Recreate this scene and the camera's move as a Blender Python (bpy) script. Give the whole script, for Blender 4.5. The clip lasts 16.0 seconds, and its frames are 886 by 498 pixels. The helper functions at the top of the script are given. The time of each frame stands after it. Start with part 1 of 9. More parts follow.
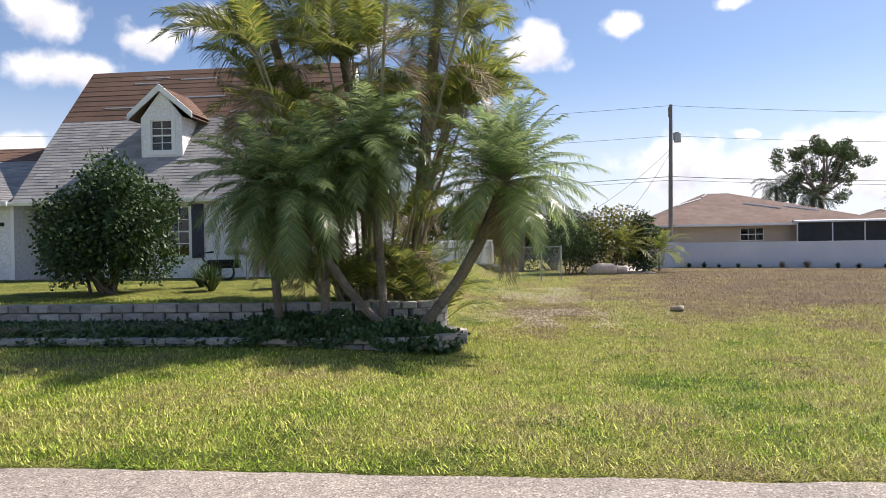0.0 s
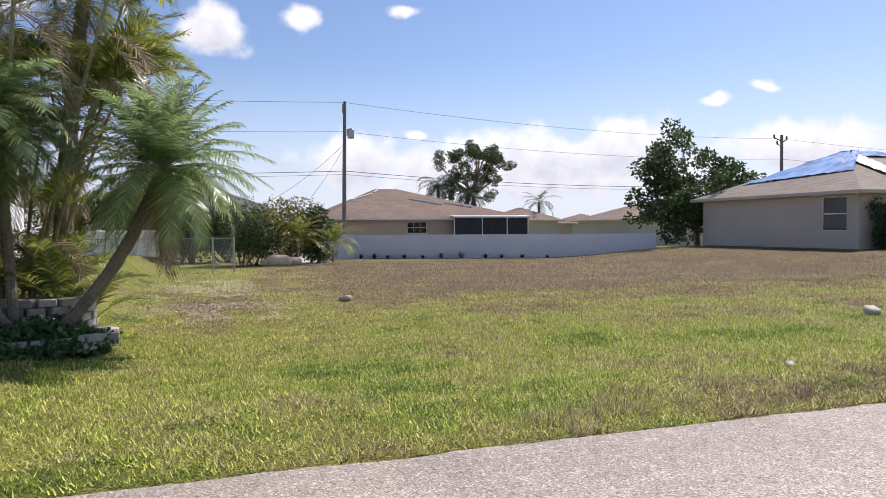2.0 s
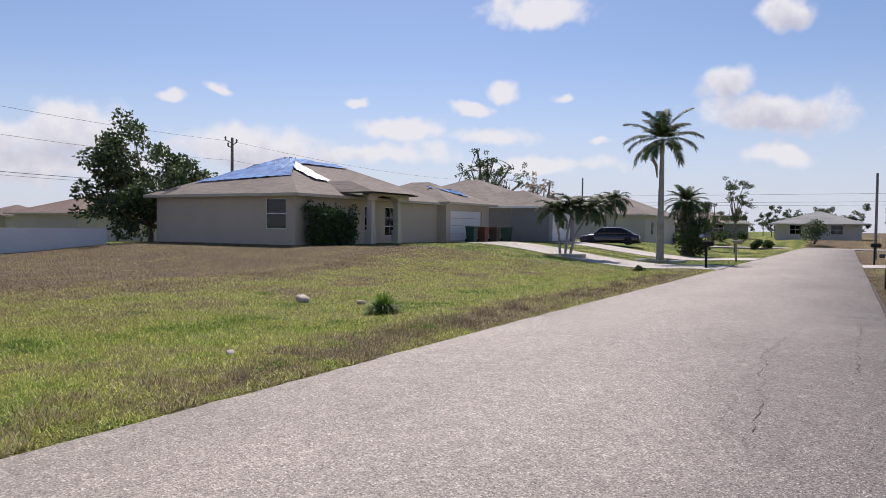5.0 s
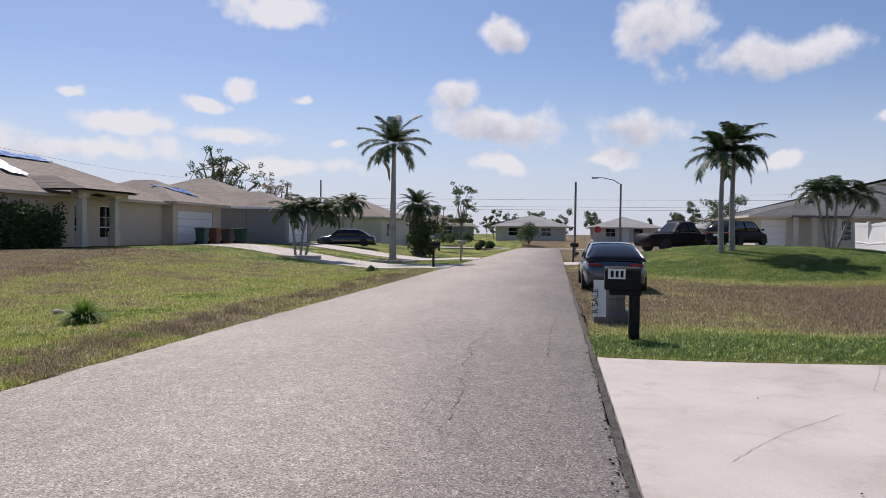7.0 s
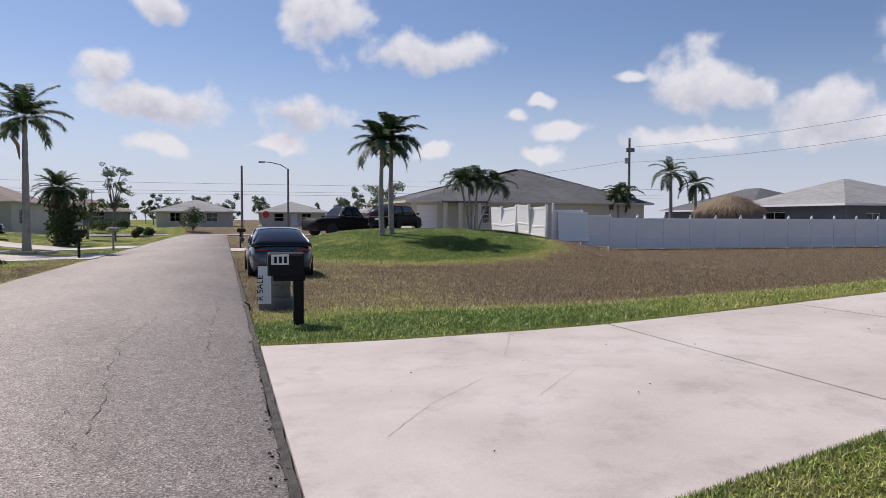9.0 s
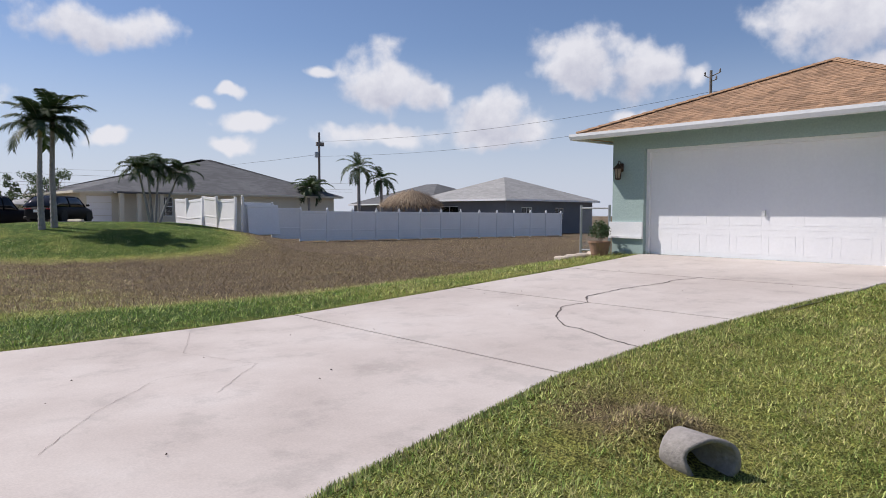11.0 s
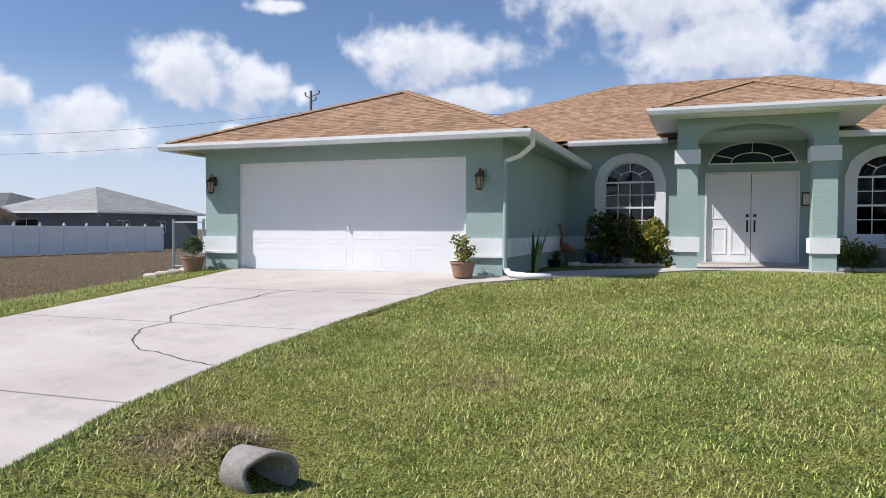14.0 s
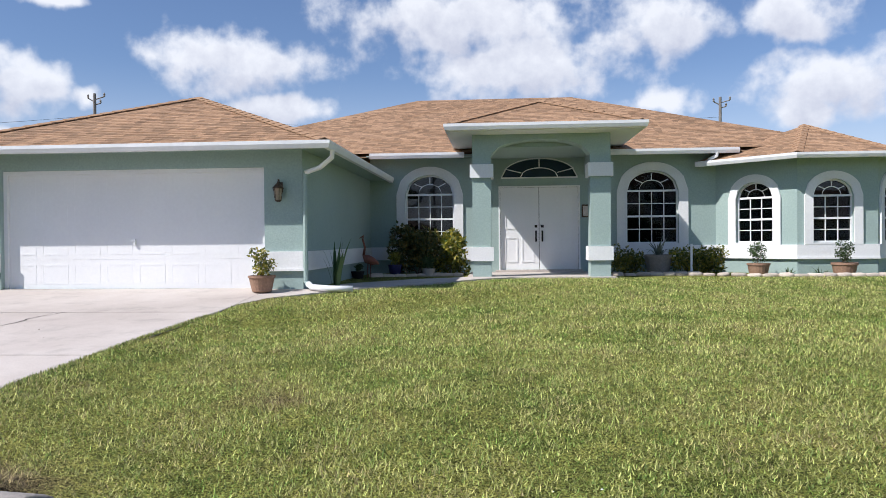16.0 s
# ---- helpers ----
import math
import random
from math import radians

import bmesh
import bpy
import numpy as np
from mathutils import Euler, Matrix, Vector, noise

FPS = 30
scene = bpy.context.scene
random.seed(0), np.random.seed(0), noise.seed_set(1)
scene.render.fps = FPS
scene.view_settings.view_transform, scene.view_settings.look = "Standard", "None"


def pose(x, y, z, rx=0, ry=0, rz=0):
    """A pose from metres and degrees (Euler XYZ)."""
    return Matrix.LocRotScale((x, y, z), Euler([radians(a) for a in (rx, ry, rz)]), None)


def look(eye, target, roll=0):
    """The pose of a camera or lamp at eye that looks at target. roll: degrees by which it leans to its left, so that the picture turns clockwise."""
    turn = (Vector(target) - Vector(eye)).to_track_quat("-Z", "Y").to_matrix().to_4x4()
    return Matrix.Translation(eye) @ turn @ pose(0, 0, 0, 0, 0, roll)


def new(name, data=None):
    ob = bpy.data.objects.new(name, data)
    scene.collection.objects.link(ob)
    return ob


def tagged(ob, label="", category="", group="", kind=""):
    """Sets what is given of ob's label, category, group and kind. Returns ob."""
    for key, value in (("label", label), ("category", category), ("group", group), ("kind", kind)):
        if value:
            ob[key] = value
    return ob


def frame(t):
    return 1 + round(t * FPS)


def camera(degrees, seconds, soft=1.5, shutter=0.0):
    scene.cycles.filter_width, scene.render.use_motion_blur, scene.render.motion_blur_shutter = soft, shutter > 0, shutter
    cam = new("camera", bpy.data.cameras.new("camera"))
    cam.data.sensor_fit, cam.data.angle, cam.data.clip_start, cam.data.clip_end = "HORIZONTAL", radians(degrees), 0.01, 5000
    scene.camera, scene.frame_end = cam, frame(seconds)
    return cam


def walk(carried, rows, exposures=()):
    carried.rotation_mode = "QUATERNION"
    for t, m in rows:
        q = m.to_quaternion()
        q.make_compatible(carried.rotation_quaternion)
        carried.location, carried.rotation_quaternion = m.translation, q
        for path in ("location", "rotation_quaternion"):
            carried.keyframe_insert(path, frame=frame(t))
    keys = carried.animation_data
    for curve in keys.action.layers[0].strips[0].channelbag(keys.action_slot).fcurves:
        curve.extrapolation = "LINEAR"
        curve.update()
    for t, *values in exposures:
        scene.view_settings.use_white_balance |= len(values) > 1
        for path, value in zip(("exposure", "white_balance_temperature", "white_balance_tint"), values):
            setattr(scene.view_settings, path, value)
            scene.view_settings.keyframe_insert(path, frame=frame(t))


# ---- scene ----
cam = camera(63.4, 16.0, 0.7)
PATH = [
    (0, (2.76, -1.721, 1.567), (2.545, 0.268, 1.548), -1.0),
    (0.5, (2.797, -1.724, 1.575), (2.739, 0.275, 1.548), -0.8),
    (1, (2.847, -1.704, 1.579), (2.989, 0.291, 1.545), -0.8),
    (1.5, (2.913, -1.669, 1.569), (3.31, 0.29, 1.526), -0.7),
    (2, (2.959, -1.665, 1.562), (3.611, 0.225, 1.509), -0.4),
    (2.5, (2.986, -1.68, 1.556), (3.88, 0.108, 1.496), -0.1),
    (3, (3.012, -1.672, 1.555), (4.108, 0.0, 1.49), 0.3),
    (3.5, (3.032, -1.671, 1.551), (4.322, -0.144, 1.486), 0.4),
    (4, (3.003, -1.713, 1.556), (4.477, -0.363, 1.492), 0.6),
    (4.5, (2.997, -1.744, 1.556), (4.619, -0.576, 1.494), 0.5),
    (5, (3.016, -1.789, 1.568), (4.757, -0.807, 1.508), 0.7),
    (5.2, (3.041, -1.814, 1.574), (4.821, -0.903, 1.515), 0.6),
    (7.3, (3.35, -2.053, 1.52), (5.341, -1.873, 1.472), 0.5),
    (7.5, (3.375, -2.076, 1.527), (5.373, -1.991, 1.475), 0.3),
    (8, (3.442, -2.084, 1.527), (5.437, -2.209, 1.467), 0.3),
    (8.5, (3.487, -2.097, 1.529), (5.454, -2.449, 1.458), 0.2),
    (9, (3.481, -2.123, 1.531), (5.392, -2.707, 1.451), 0.2),
    (9.5, (3.448, -2.154, 1.51), (5.286, -2.938, 1.423), -0.1),
    (10, (3.438, -2.18, 1.509), (5.19, -3.141, 1.416), -0.0),
    (10.2, (3.442, -2.185, 1.504), (5.145, -3.229, 1.411), 0.1),
    (12.5, (3.285, -2.322, 1.534), (4.415, -3.969, 1.443), 0.3),
    (13, (3.242, -2.375, 1.541), (4.22, -4.118, 1.462), 0.3),
    (13.5, (3.205, -2.419, 1.535), (4.007, -4.25, 1.47), 0.3),
    (14, (3.17, -2.441, 1.539), (3.804, -4.337, 1.485), 0.2),
    (14.5, (3.14, -2.461, 1.535), (3.613, -4.403, 1.489), 0.1),
    (15, (3.1, -2.484, 1.539), (3.437, -4.455, 1.501), -0.0),
    (15.5, (3.066, -2.486, 1.537), (3.28, -4.475, 1.508), -0.2),
    (16, (3.05, -2.485, 1.547), (3.164, -4.481, 1.524), -0.5),
]
walk(cam, [(t, look(eye, target, roll)) for t, eye, target, roll in PATH],
     exposures=[(0, 0.6, 6750, 16), (1.5, 0.5, 6650, 17), (2.5, 0.28, 6500, 18), (5, 0.02, 6500, 18), (9, -0.05, 6500, 18), (12.5, 0.1, 6300, 15), (14, 0.22, 6200, 14), (16, 0.25, 6200, 14)])

# ---- light ----
SUN = Vector((0.77, 0.48, 1.0)).normalized()
sun_data = bpy.data.lights.new("sun", "SUN")
sun_data.energy, sun_data.angle, sun_data.color = 5.0, radians(0.53), (1.0, 0.95, 0.87)
sun = new("sun", sun_data)
sun.matrix_world = look(tuple(SUN * 60), (0, 0, 0))
world = bpy.data.worlds.new("sky")
scene.world = world
world.use_nodes = True
WN, WL = world.node_tree.nodes, world.node_tree.links
sky = WN.new("ShaderNodeTexSky")
sky.sky_type, sky.sun_disc = "NISHITA", False
sky.sun_elevation, sky.sun_rotation = math.asin(SUN.z), math.atan2(SUN.x, SUN.y)
sky.air_density, sky.dust_density, sky.ozone_density = 1.0, 0.35, 2.2
deep = WN.new("ShaderNodeMix")
deep.data_type, deep.blend_type = "RGBA", "MULTIPLY"
deep.inputs[0].default_value = 1.0
deep.inputs[7].default_value = (0.84, 0.88, 0.97, 1)
WL.new(sky.outputs[0], deep.inputs[6])
WL.new(deep.outputs[2], WN["Background"].inputs[0])
WN["Background"].inputs[1].default_value = 0.098

# fair-weather cumulus: heading, height, half width and half height in degrees, by quarter of the sky
CLOUDS_SOUTH = [(-71.7, 13.7, 6.9, 2.3), (-87.6, 17.1, 11.4, 2.3), (-93.4, 13.6, 8.4, 2.6), (-104.1, 15.8, 5.0, 2.4), (-112.6, 15.4, 3.8, 1.7), (-115.5, 10.6, 6.1, 2.5), (-113.3, 8.8, 3.1, 1.2), (-73.8, 10.1, 3.6, 1.1), (-103.7, 10.2, 3.2, 1.0), (-58.3, 16.5, 2.4, 0.5)]
CLOUDS_SOUTH_EAST = [(-36.7, 10.2, 3.5, 2.0), (-39.9, 9.2, 2.7, 1.2), (-44.8, 7.8, 3.5, 1.8), (-45.7, 6.4, 4.2, 1.0), (-36.7, 6.0, 4.6, 0.8), (-51.9, 11.8, 3.5, 2.1), (-55.9, 10.9, 3.9, 1.5), (-60.3, 10.5, 1.5, 0.8), (-31.6, 11.1, 1.2, 0.4), (-24.8, 8.9, 1.1, 0.4), (-22.8, 8.1, 1.0, 0.4), (-25.7, 6.7, 3.0, 0.6), (-24.6, 5.1, 1.9, 0.5), (-55.9, 7.6, 2.0, 0.5)]
CLOUDS_EAST = [(4.5, 15.5, 1.8, 1.0), (-7.5, 15.8, 3.3, 1.7), (-15.1, 13.0, 5.4, 1.3), (8.0, 10.6, 2.4, 1.1), (4.5, 8.6, 5.5, 1.2), (-5.4, 8.1, 3.5, 1.2), (-3.6, 6.0, 2.2, 0.55), (4.5, 5.5, 2.7, 0.7), (24.2, 10.7, 1.5, 0.6), (27.1, 9.5, 1.6, 0.4), (20.1, 10.1, 1.0, 0.4), (25.2, 7.3, 2.8, 0.7), (17.2, 6.4, 0.9, 0.3), (22.0, 16.6, 3.9, 0.9), (-22.9, 7.9, 0.9, 0.4), (-16.2, 5.5, 1.6, 0.4)]
CLOUDS_NORTH = [(50.5, 9.6, 1.0, 0.35), (46.7, 10.1, 0.8, 0.35), (36.3, 9.9, 1.0, 0.35), (33.3, 7.9, 3.4, 0.8), (62.3, 6.0, 6.4, 1.7), (68.7, 6.0, 4.3, 1.4), (56.6, 6.4, 4.8, 1.6), (44.0, 5.8, 7.5, 1.5), (34.2, 5.7, 5.8, 0.9), (21.5, 4.8, 4.9, 0.6), (78.1, 5.6, 4.3, 1.6), (71.7, 5.0, 4.9, 1.3), (88.6, 15.0, 2.2, 1.3), (63.6, 4.2, 13.2, 1.6)]
CLOUDS_WEST = [(125.5, 15.9, 2.5, 1.4), (118.7, 14.6, 2.1, 1.0), (123.5, 12.2, 3.2, 1.3), (127.0, 6.7, 2.0, 1.2), (81.9, 15.9, 1.9, 0.7), (74.2, 17.0, 1.5, 0.5), (73.2, 7.4, 0.8, 0.4), (112.6, 16.6, 3.2, 1.2), (102.3, 16.2, 3.9, 1.2)]


def wmath(op, a, b=None, c=None, clamp=False):
    m = WN.new("ShaderNodeMath")
    m.operation, m.use_clamp = op, clamp
    for k, v in enumerate((a, b, c)):
        if isinstance(v, bpy.types.NodeSocket):
            WL.new(v, m.inputs[k])
        elif v is not None:
            m.inputs[k].default_value = v
    return m.outputs[0]


def wvec(op, a, b=None, scale=None):
    m = WN.new("ShaderNodeVectorMath")
    m.operation = op
    for k, v in enumerate((a, b)):
        if isinstance(v, bpy.types.NodeSocket):
            WL.new(v, m.inputs[k])
        elif v is not None:
            m.inputs[k].default_value = v
    if scale is not None:
        m.inputs["Scale"].default_value = scale
    return m.outputs["Value"] if op == "LENGTH" else m.outputs[0]


def wnoise(vec, scale, detail, rough=0.6):
    t = WN.new("ShaderNodeTexNoise")
    t.inputs["Scale"].default_value, t.inputs["Detail"].default_value, t.inputs["Roughness"].default_value = scale, detail, rough
    WL.new(vec, t.inputs["Vector"])
    return t


heaven = WN.new("ShaderNodeTexCoord").outputs["Generated"]
drift = wvec("SUBTRACT", wnoise(heaven, 11.0, 3.0).outputs["Color"], (0.5, 0.5, 0.5))
warped = wvec("ADD", heaven, wvec("SCALE", drift, scale=0.05))
near_all, near_base = None, None
for az, el, hw, hh in [(q[0], q[1], q[2] * 0.92, q[3] * 0.9) for q in CLOUDS_SOUTH] + CLOUDS_SOUTH_EAST + CLOUDS_EAST + CLOUDS_NORTH + CLOUDS_WEST:
    az, el = radians(az), radians(el)
    d = Vector((math.cos(el) * math.cos(az), math.cos(el) * math.sin(az), math.sin(el)))
    r = Vector((math.sin(az), -math.cos(az), 0))
    mp = WN.new("ShaderNodeMapping")
    mp.vector_type = "TEXTURE"
    mp.inputs["Location"].default_value = d
    mp.inputs["Rotation"].default_value = Matrix((r, r.cross(d), -d)).transposed().to_euler()
    mp.inputs["Scale"].default_value = (radians(hw) * 1.25, radians(hh) * 1.45, 0.6)
    WL.new(warped, mp.inputs[0])
    q = wvec("LENGTH", mp.outputs[0])
    near_all = q if near_all is None else wmath("SMOOTH_MIN", near_all, q, 0.12)
    if hh > 0.9:
        s = wvec("LENGTH", wvec("ADD", mp.outputs[0], (0.0, 0.55, 0.0)))
        near_base = s if near_base is None else wmath("MINIMUM", near_base, s)
fluff = wnoise(heaven, 20.0, 6.0, 0.52).outputs["Fac"]
body = wmath("MULTIPLY_ADD", wmath("SUBTRACT", fluff, 0.5), 1.85, wmath("SUBTRACT", 0.92, near_all))
cover = WN.new("ShaderNodeMapRange")
cover.interpolation_type = "SMOOTHSTEP"
cover.inputs[1].default_value, cover.inputs[2].default_value, cover.inputs[4].default_value = -0.08, 0.55, 0.94
WL.new(body, cover.inputs[0])
shade = wmath("MULTIPLY_ADD", wmath("SUBTRACT", wnoise(heaven, 34.0, 4.0).outputs["Fac"], 0.5), 1.6, wmath("SUBTRACT", 0.95, near_base), clamp=True)
tone = WN.new("ShaderNodeMix")
tone.data_type = "RGBA"
WL.new(shade, tone.inputs[0])
tone.inputs[6].default_value, tone.inputs[7].default_value = (0.96, 0.985, 1.0, 1), (0.66, 0.69, 0.77, 1)
vapour = WN.new("ShaderNodeBackground")
WL.new(tone.outputs[2], vapour.inputs[0])
vapour.inputs[1].default_value = 0.82
both = WN.new("ShaderNodeMixShader")
WL.new(cover.outputs[0], both.inputs[0])
WL.new(WN["Background"].outputs[0], both.inputs[1])
WL.new(vapour.outputs[0], both.inputs[2])
# pale haze towards the horizon
rise = WN.new("ShaderNodeSeparateXYZ")
WL.new(heaven, rise.inputs[0])
low = WN.new("ShaderNodeMapRange")
low.interpolation_type = "SMOOTHSTEP"
low.inputs[1].default_value, low.inputs[2].default_value, low.inputs[3].default_value, low.inputs[4].default_value = -0.02, 0.24, 0.86, 0.0
WL.new(rise.outputs[2], low.inputs[0])
haze = WN.new("ShaderNodeBackground")
haze.inputs[0].default_value, haze.inputs[1].default_value = (0.70, 0.78, 0.91, 1), 0.83
veil = WN.new("ShaderNodeMixShader")
WL.new(low.outputs[0], veil.inputs[0])
WL.new(WN["Background"].outputs[0], veil.inputs[1])
WL.new(haze.outputs[0], veil.inputs[2])
WL.new(veil.outputs[0], both.inputs[1])
WL.new(both.outputs[0], WN["World Output"].inputs[0])

# ---- small kit ----
def sstep(a, b, v):
    t = np.clip((np.asarray(v, float) - a) / (b - a), 0, 1)
    return t * t * (3 - 2 * t)


class Geo:
    """Vertices and faces of one mesh, gathered piece by piece."""

    def __init__(self):
        self.v, self.f = [], []

    def add(self, verts, faces):
        n = len(self.v)
        self.v += [tuple(p) for p in verts]
        self.f += [tuple(i + n for i in f) for f in faces]
        return self

    def box(self, x0, x1, y0, y1, z0, z1, m=None):
        p = [Vector((x, y, z)) for z in (z0, z1) for y in (y0, y1) for x in (x0, x1)]
        if m is not None:
            p = [m @ q for q in p]
        return self.add(p, [(0, 2, 3, 1), (4, 5, 7, 6), (0, 1, 5, 4), (2, 6, 7, 3), (0, 4, 6, 2), (1, 3, 7, 5)])

    def block(self, x0, x1, y0, y1, z0, z1, b=0.01, m=None):
        """A box whose edges are worn off by b."""
        p, sx, sy, sz = [], (x0, x1), (y0, y1), (z0, z1)
        idx = {}
        for i in (0, 1):
            for j in (0, 1):
                for k in (0, 1):
                    dx, dy, dz = (b if i == 0 else -b), (b if j == 0 else -b), (b if k == 0 else -b)
                    for a, q in enumerate(((sx[i], sy[j] + dy, sz[k] + dz), (sx[i] + dx, sy[j], sz[k] + dz), (sx[i] + dx, sy[j] + dy, sz[k]))):
                        idx[i, j, k, a] = len(p)
                        p.append(Vector(q) if m is None else m @ Vector(q))
        f = []
        for a in range(3):
            for s in (0, 1):
                c = []
                for u, w in ((0, 0), (1, 0), (1, 1), (0, 1)):
                    key = [u, w]
                    key.insert(a, s)
                    c.append(idx[key[0], key[1], key[2], a])
                flip = (s == 0) ^ (a == 1)
                f.append(tuple(c[::-1]) if flip else tuple(c))
        for a, (o, q) in enumerate(((1, 2), (0, 2), (0, 1))):
            for s in (0, 1):
                for t in (0, 1):
                    e = []
                    for r in (0, 1):
                        key = [0, 0, 0]
                        key[a], key[o], key[q] = r, s, t
                        e.append((idx[key[0], key[1], key[2], o], idx[key[0], key[1], key[2], q]))
                    f.append((e[0][0], e[1][0], e[1][1], e[0][1]))
        for i in (0, 1):
            for j in (0, 1):
                for k in (0, 1):
                    f.append((idx[i, j, k, 0], idx[i, j, k, 1], idx[i, j, k, 2]))
        return self.add(p, f)

    def loft(self, rings, close=True, cap=True):
        """Skin over rings of equally many points."""
        n = len(rings[0])
        f = []
        for r in range(len(rings) - 1):
            for i in range(n if close else n - 1):
                j = (i + 1) % n
                f.append((r * n + i, r * n + j, (r + 1) * n + j, (r + 1) * n + i))
        if cap and close:
            f += [tuple(range(n))[::-1], tuple((len(rings) - 1) * n + i for i in range(n))]
        return self.add([p for ring in rings for p in ring], f)

    def tube(self, pts, radii, n=8, cap=True):
        pts = [Vector(p) for p in pts]
        if not hasattr(radii, "__len__"):
            radii = [radii] * len(pts)
        radii = [float(r) for r in radii]
        rings, up = [], None
        for i, p in enumerate(pts):
            d = (pts[min(i + 1, len(pts) - 1)] - pts[max(i - 1, 0)]).normalized()
            if up is None:
                up = d.orthogonal().normalized()
            side = d.cross(up).normalized()
            up = side.cross(d).normalized()
            rings.append([p + radii[i] * (math.cos(a) * up + math.sin(a) * side) for a in (2 * math.pi * k / n for k in range(n))])
        return self.loft(rings, True, cap)

    def lathe(self, profile, n=20, at=(0, 0, 0)):
        rings = [[(at[0] + r * math.cos(a), at[1] + r * math.sin(a), at[2] + z) for a in (2 * math.pi * k / n for k in range(n))] for r, z in profile]
        return self.loft(rings)

    def slab(self, outline, z0, z1):
        """A flat outline (x, y) with a height."""
        n = len(outline)
        z0 = z0 if hasattr(z0, "__len__") else [z0] * n
        z1 = z1 if hasattr(z1, "__len__") else [z1] * n
        v = [(x, y, z) for (x, y), z in zip(outline, z0)] + [(x, y, z) for (x, y), z in zip(outline, z1)]
        f = [tuple(range(n))[::-1], tuple(range(n, 2 * n))] + [(i, (i + 1) % n, n + (i + 1) % n, n + i) for i in range(n)]
        return self.add(v, f)

    def mesh(self, name, material=None, smooth=False):
        me = bpy.data.meshes.new(name)
        me.from_pydata([tuple(p) for p in self.v], [], self.f)
        bm = bmesh.new()
        bm.from_mesh(me)
        bmesh.ops.recalc_face_normals(bm, faces=bm.faces)
        bm.to_mesh(me)
        bm.free()
        if material:
            me.materials.append(material)
        if smooth:
            me.polygons.foreach_set("use_smooth", [True] * len(me.polygons))
        return me


def raw_mesh(name, verts, faces, material):
    """A mesh straight from arrays: verts (n, 3) and triangles (m, 3)."""
    me = bpy.data.meshes.new(name)
    verts, faces = np.asarray(verts, np.float32), np.asarray(faces, np.int32)
    k = faces.shape[1]
    me.vertices.add(len(verts))
    me.vertices.foreach_set("co", verts.ravel())
    me.loops.add(faces.size)
    me.loops.foreach_set("vertex_index", faces.ravel())
    me.polygons.add(len(faces))
    me.polygons.foreach_set("loop_start", np.arange(0, faces.size, k, dtype=np.int32))
    me.polygons.foreach_set("loop_total", np.full(len(faces), k, np.int32))
    me.update(calc_edges=True)
    me.materials.append(material)
    return me


def thing(name, at, label, category, group="", kind=""):
    """An Empty at a thing's base, for its parts."""
    ob = new(name)
    ob.location = at
    ob.empty_display_size = 0.2
    return tagged(ob, label, category, group, kind)


def part(name, geo, material, parent=None, label="", smooth=False):
    """One mesh, given in the world's coordinates, under a thing or a part."""
    ob = new(name, geo.mesh(name, material, smooth) if isinstance(geo, Geo) else geo)
    if parent is not None:
        ob.parent = parent
        m = Matrix.Identity(4)
        p = parent
        while p is not None:
            m = m @ p.matrix_parent_inverse.inverted() if False else m
            p = p.parent
        root = parent
        while root.parent is not None:
            root = root.parent
        ob.matrix_parent_inverse = Matrix.Translation(root.location).inverted() if parent is root else Matrix.Identity(4)
    if label:
        ob["label"] = label
    return ob


def sole(name, geo, material, label, category, group="", kind="", smooth=False):
    """A thing of one mesh."""
    return tagged(part(name, geo, material, None, "", smooth), label, category, group, kind)


# ---- materials ----
def shader(name):
    m = bpy.data.materials.new(name)
    m.use_nodes = True
    return m, m.node_tree.nodes, m.node_tree.links, m.node_tree.nodes["Principled BSDF"]


def noise_node(n, l, scale, detail=4.0, rough=0.55, coord="Object", stretch=None, offset=0.0):
    tc = n.new("ShaderNodeTexCoord")
    out = tc.outputs[coord]
    if stretch is not None or offset:
        mp = n.new("ShaderNodeMapping")
        mp.inputs["Scale"].default_value = stretch or (1, 1, 1)
        mp.inputs["Location"].default_value = (offset, offset * 0.7, 0)
        l.new(out, mp.inputs[0])
        out = mp.outputs[0]
    t = n.new("ShaderNodeTexNoise")
    t.inputs["Scale"].default_value, t.inputs["Detail"].default_value, t.inputs["Roughness"].default_value = scale, detail, rough
    l.new(out, t.inputs["Vector"])
    return t.outputs[0]


def ramp_node(n, l, value, stops):
    r = n.new("ShaderNodeValToRGB")
    e = r.color_ramp.elements
    while len(e) < len(stops):
        e.new(0.5)
    for k, (p, c) in enumerate(stops):
        e[k].position = p
        e[k].color = (*c, 1) if hasattr(c, "__len__") else (c, c, c, 1)
    l.new(value, r.inputs[0])
    return r.outputs[0]


def mix_node(n, l, fac, a, b, blend="MIX"):
    m = n.new("ShaderNodeMix")
    m.data_type, m.blend_type = "RGBA", blend
    for sock, v in ((m.inputs[0], fac), (m.inputs[6], a), (m.inputs[7], b)):
        if isinstance(v, bpy.types.NodeSocket):
            l.new(v, sock)
        elif hasattr(v, "__len__"):
            sock.default_value = (*v, 1)
        else:
            sock.default_value = v
    return m.outputs[2]


def bump_node(n, l, height, strength, distance, target):
    b = n.new("ShaderNodeBump")
    b.inputs["Strength"].default_value, b.inputs["Distance"].default_value = strength, distance
    l.new(height, b.inputs["Height"])
    l.new(b.outputs[0], target)


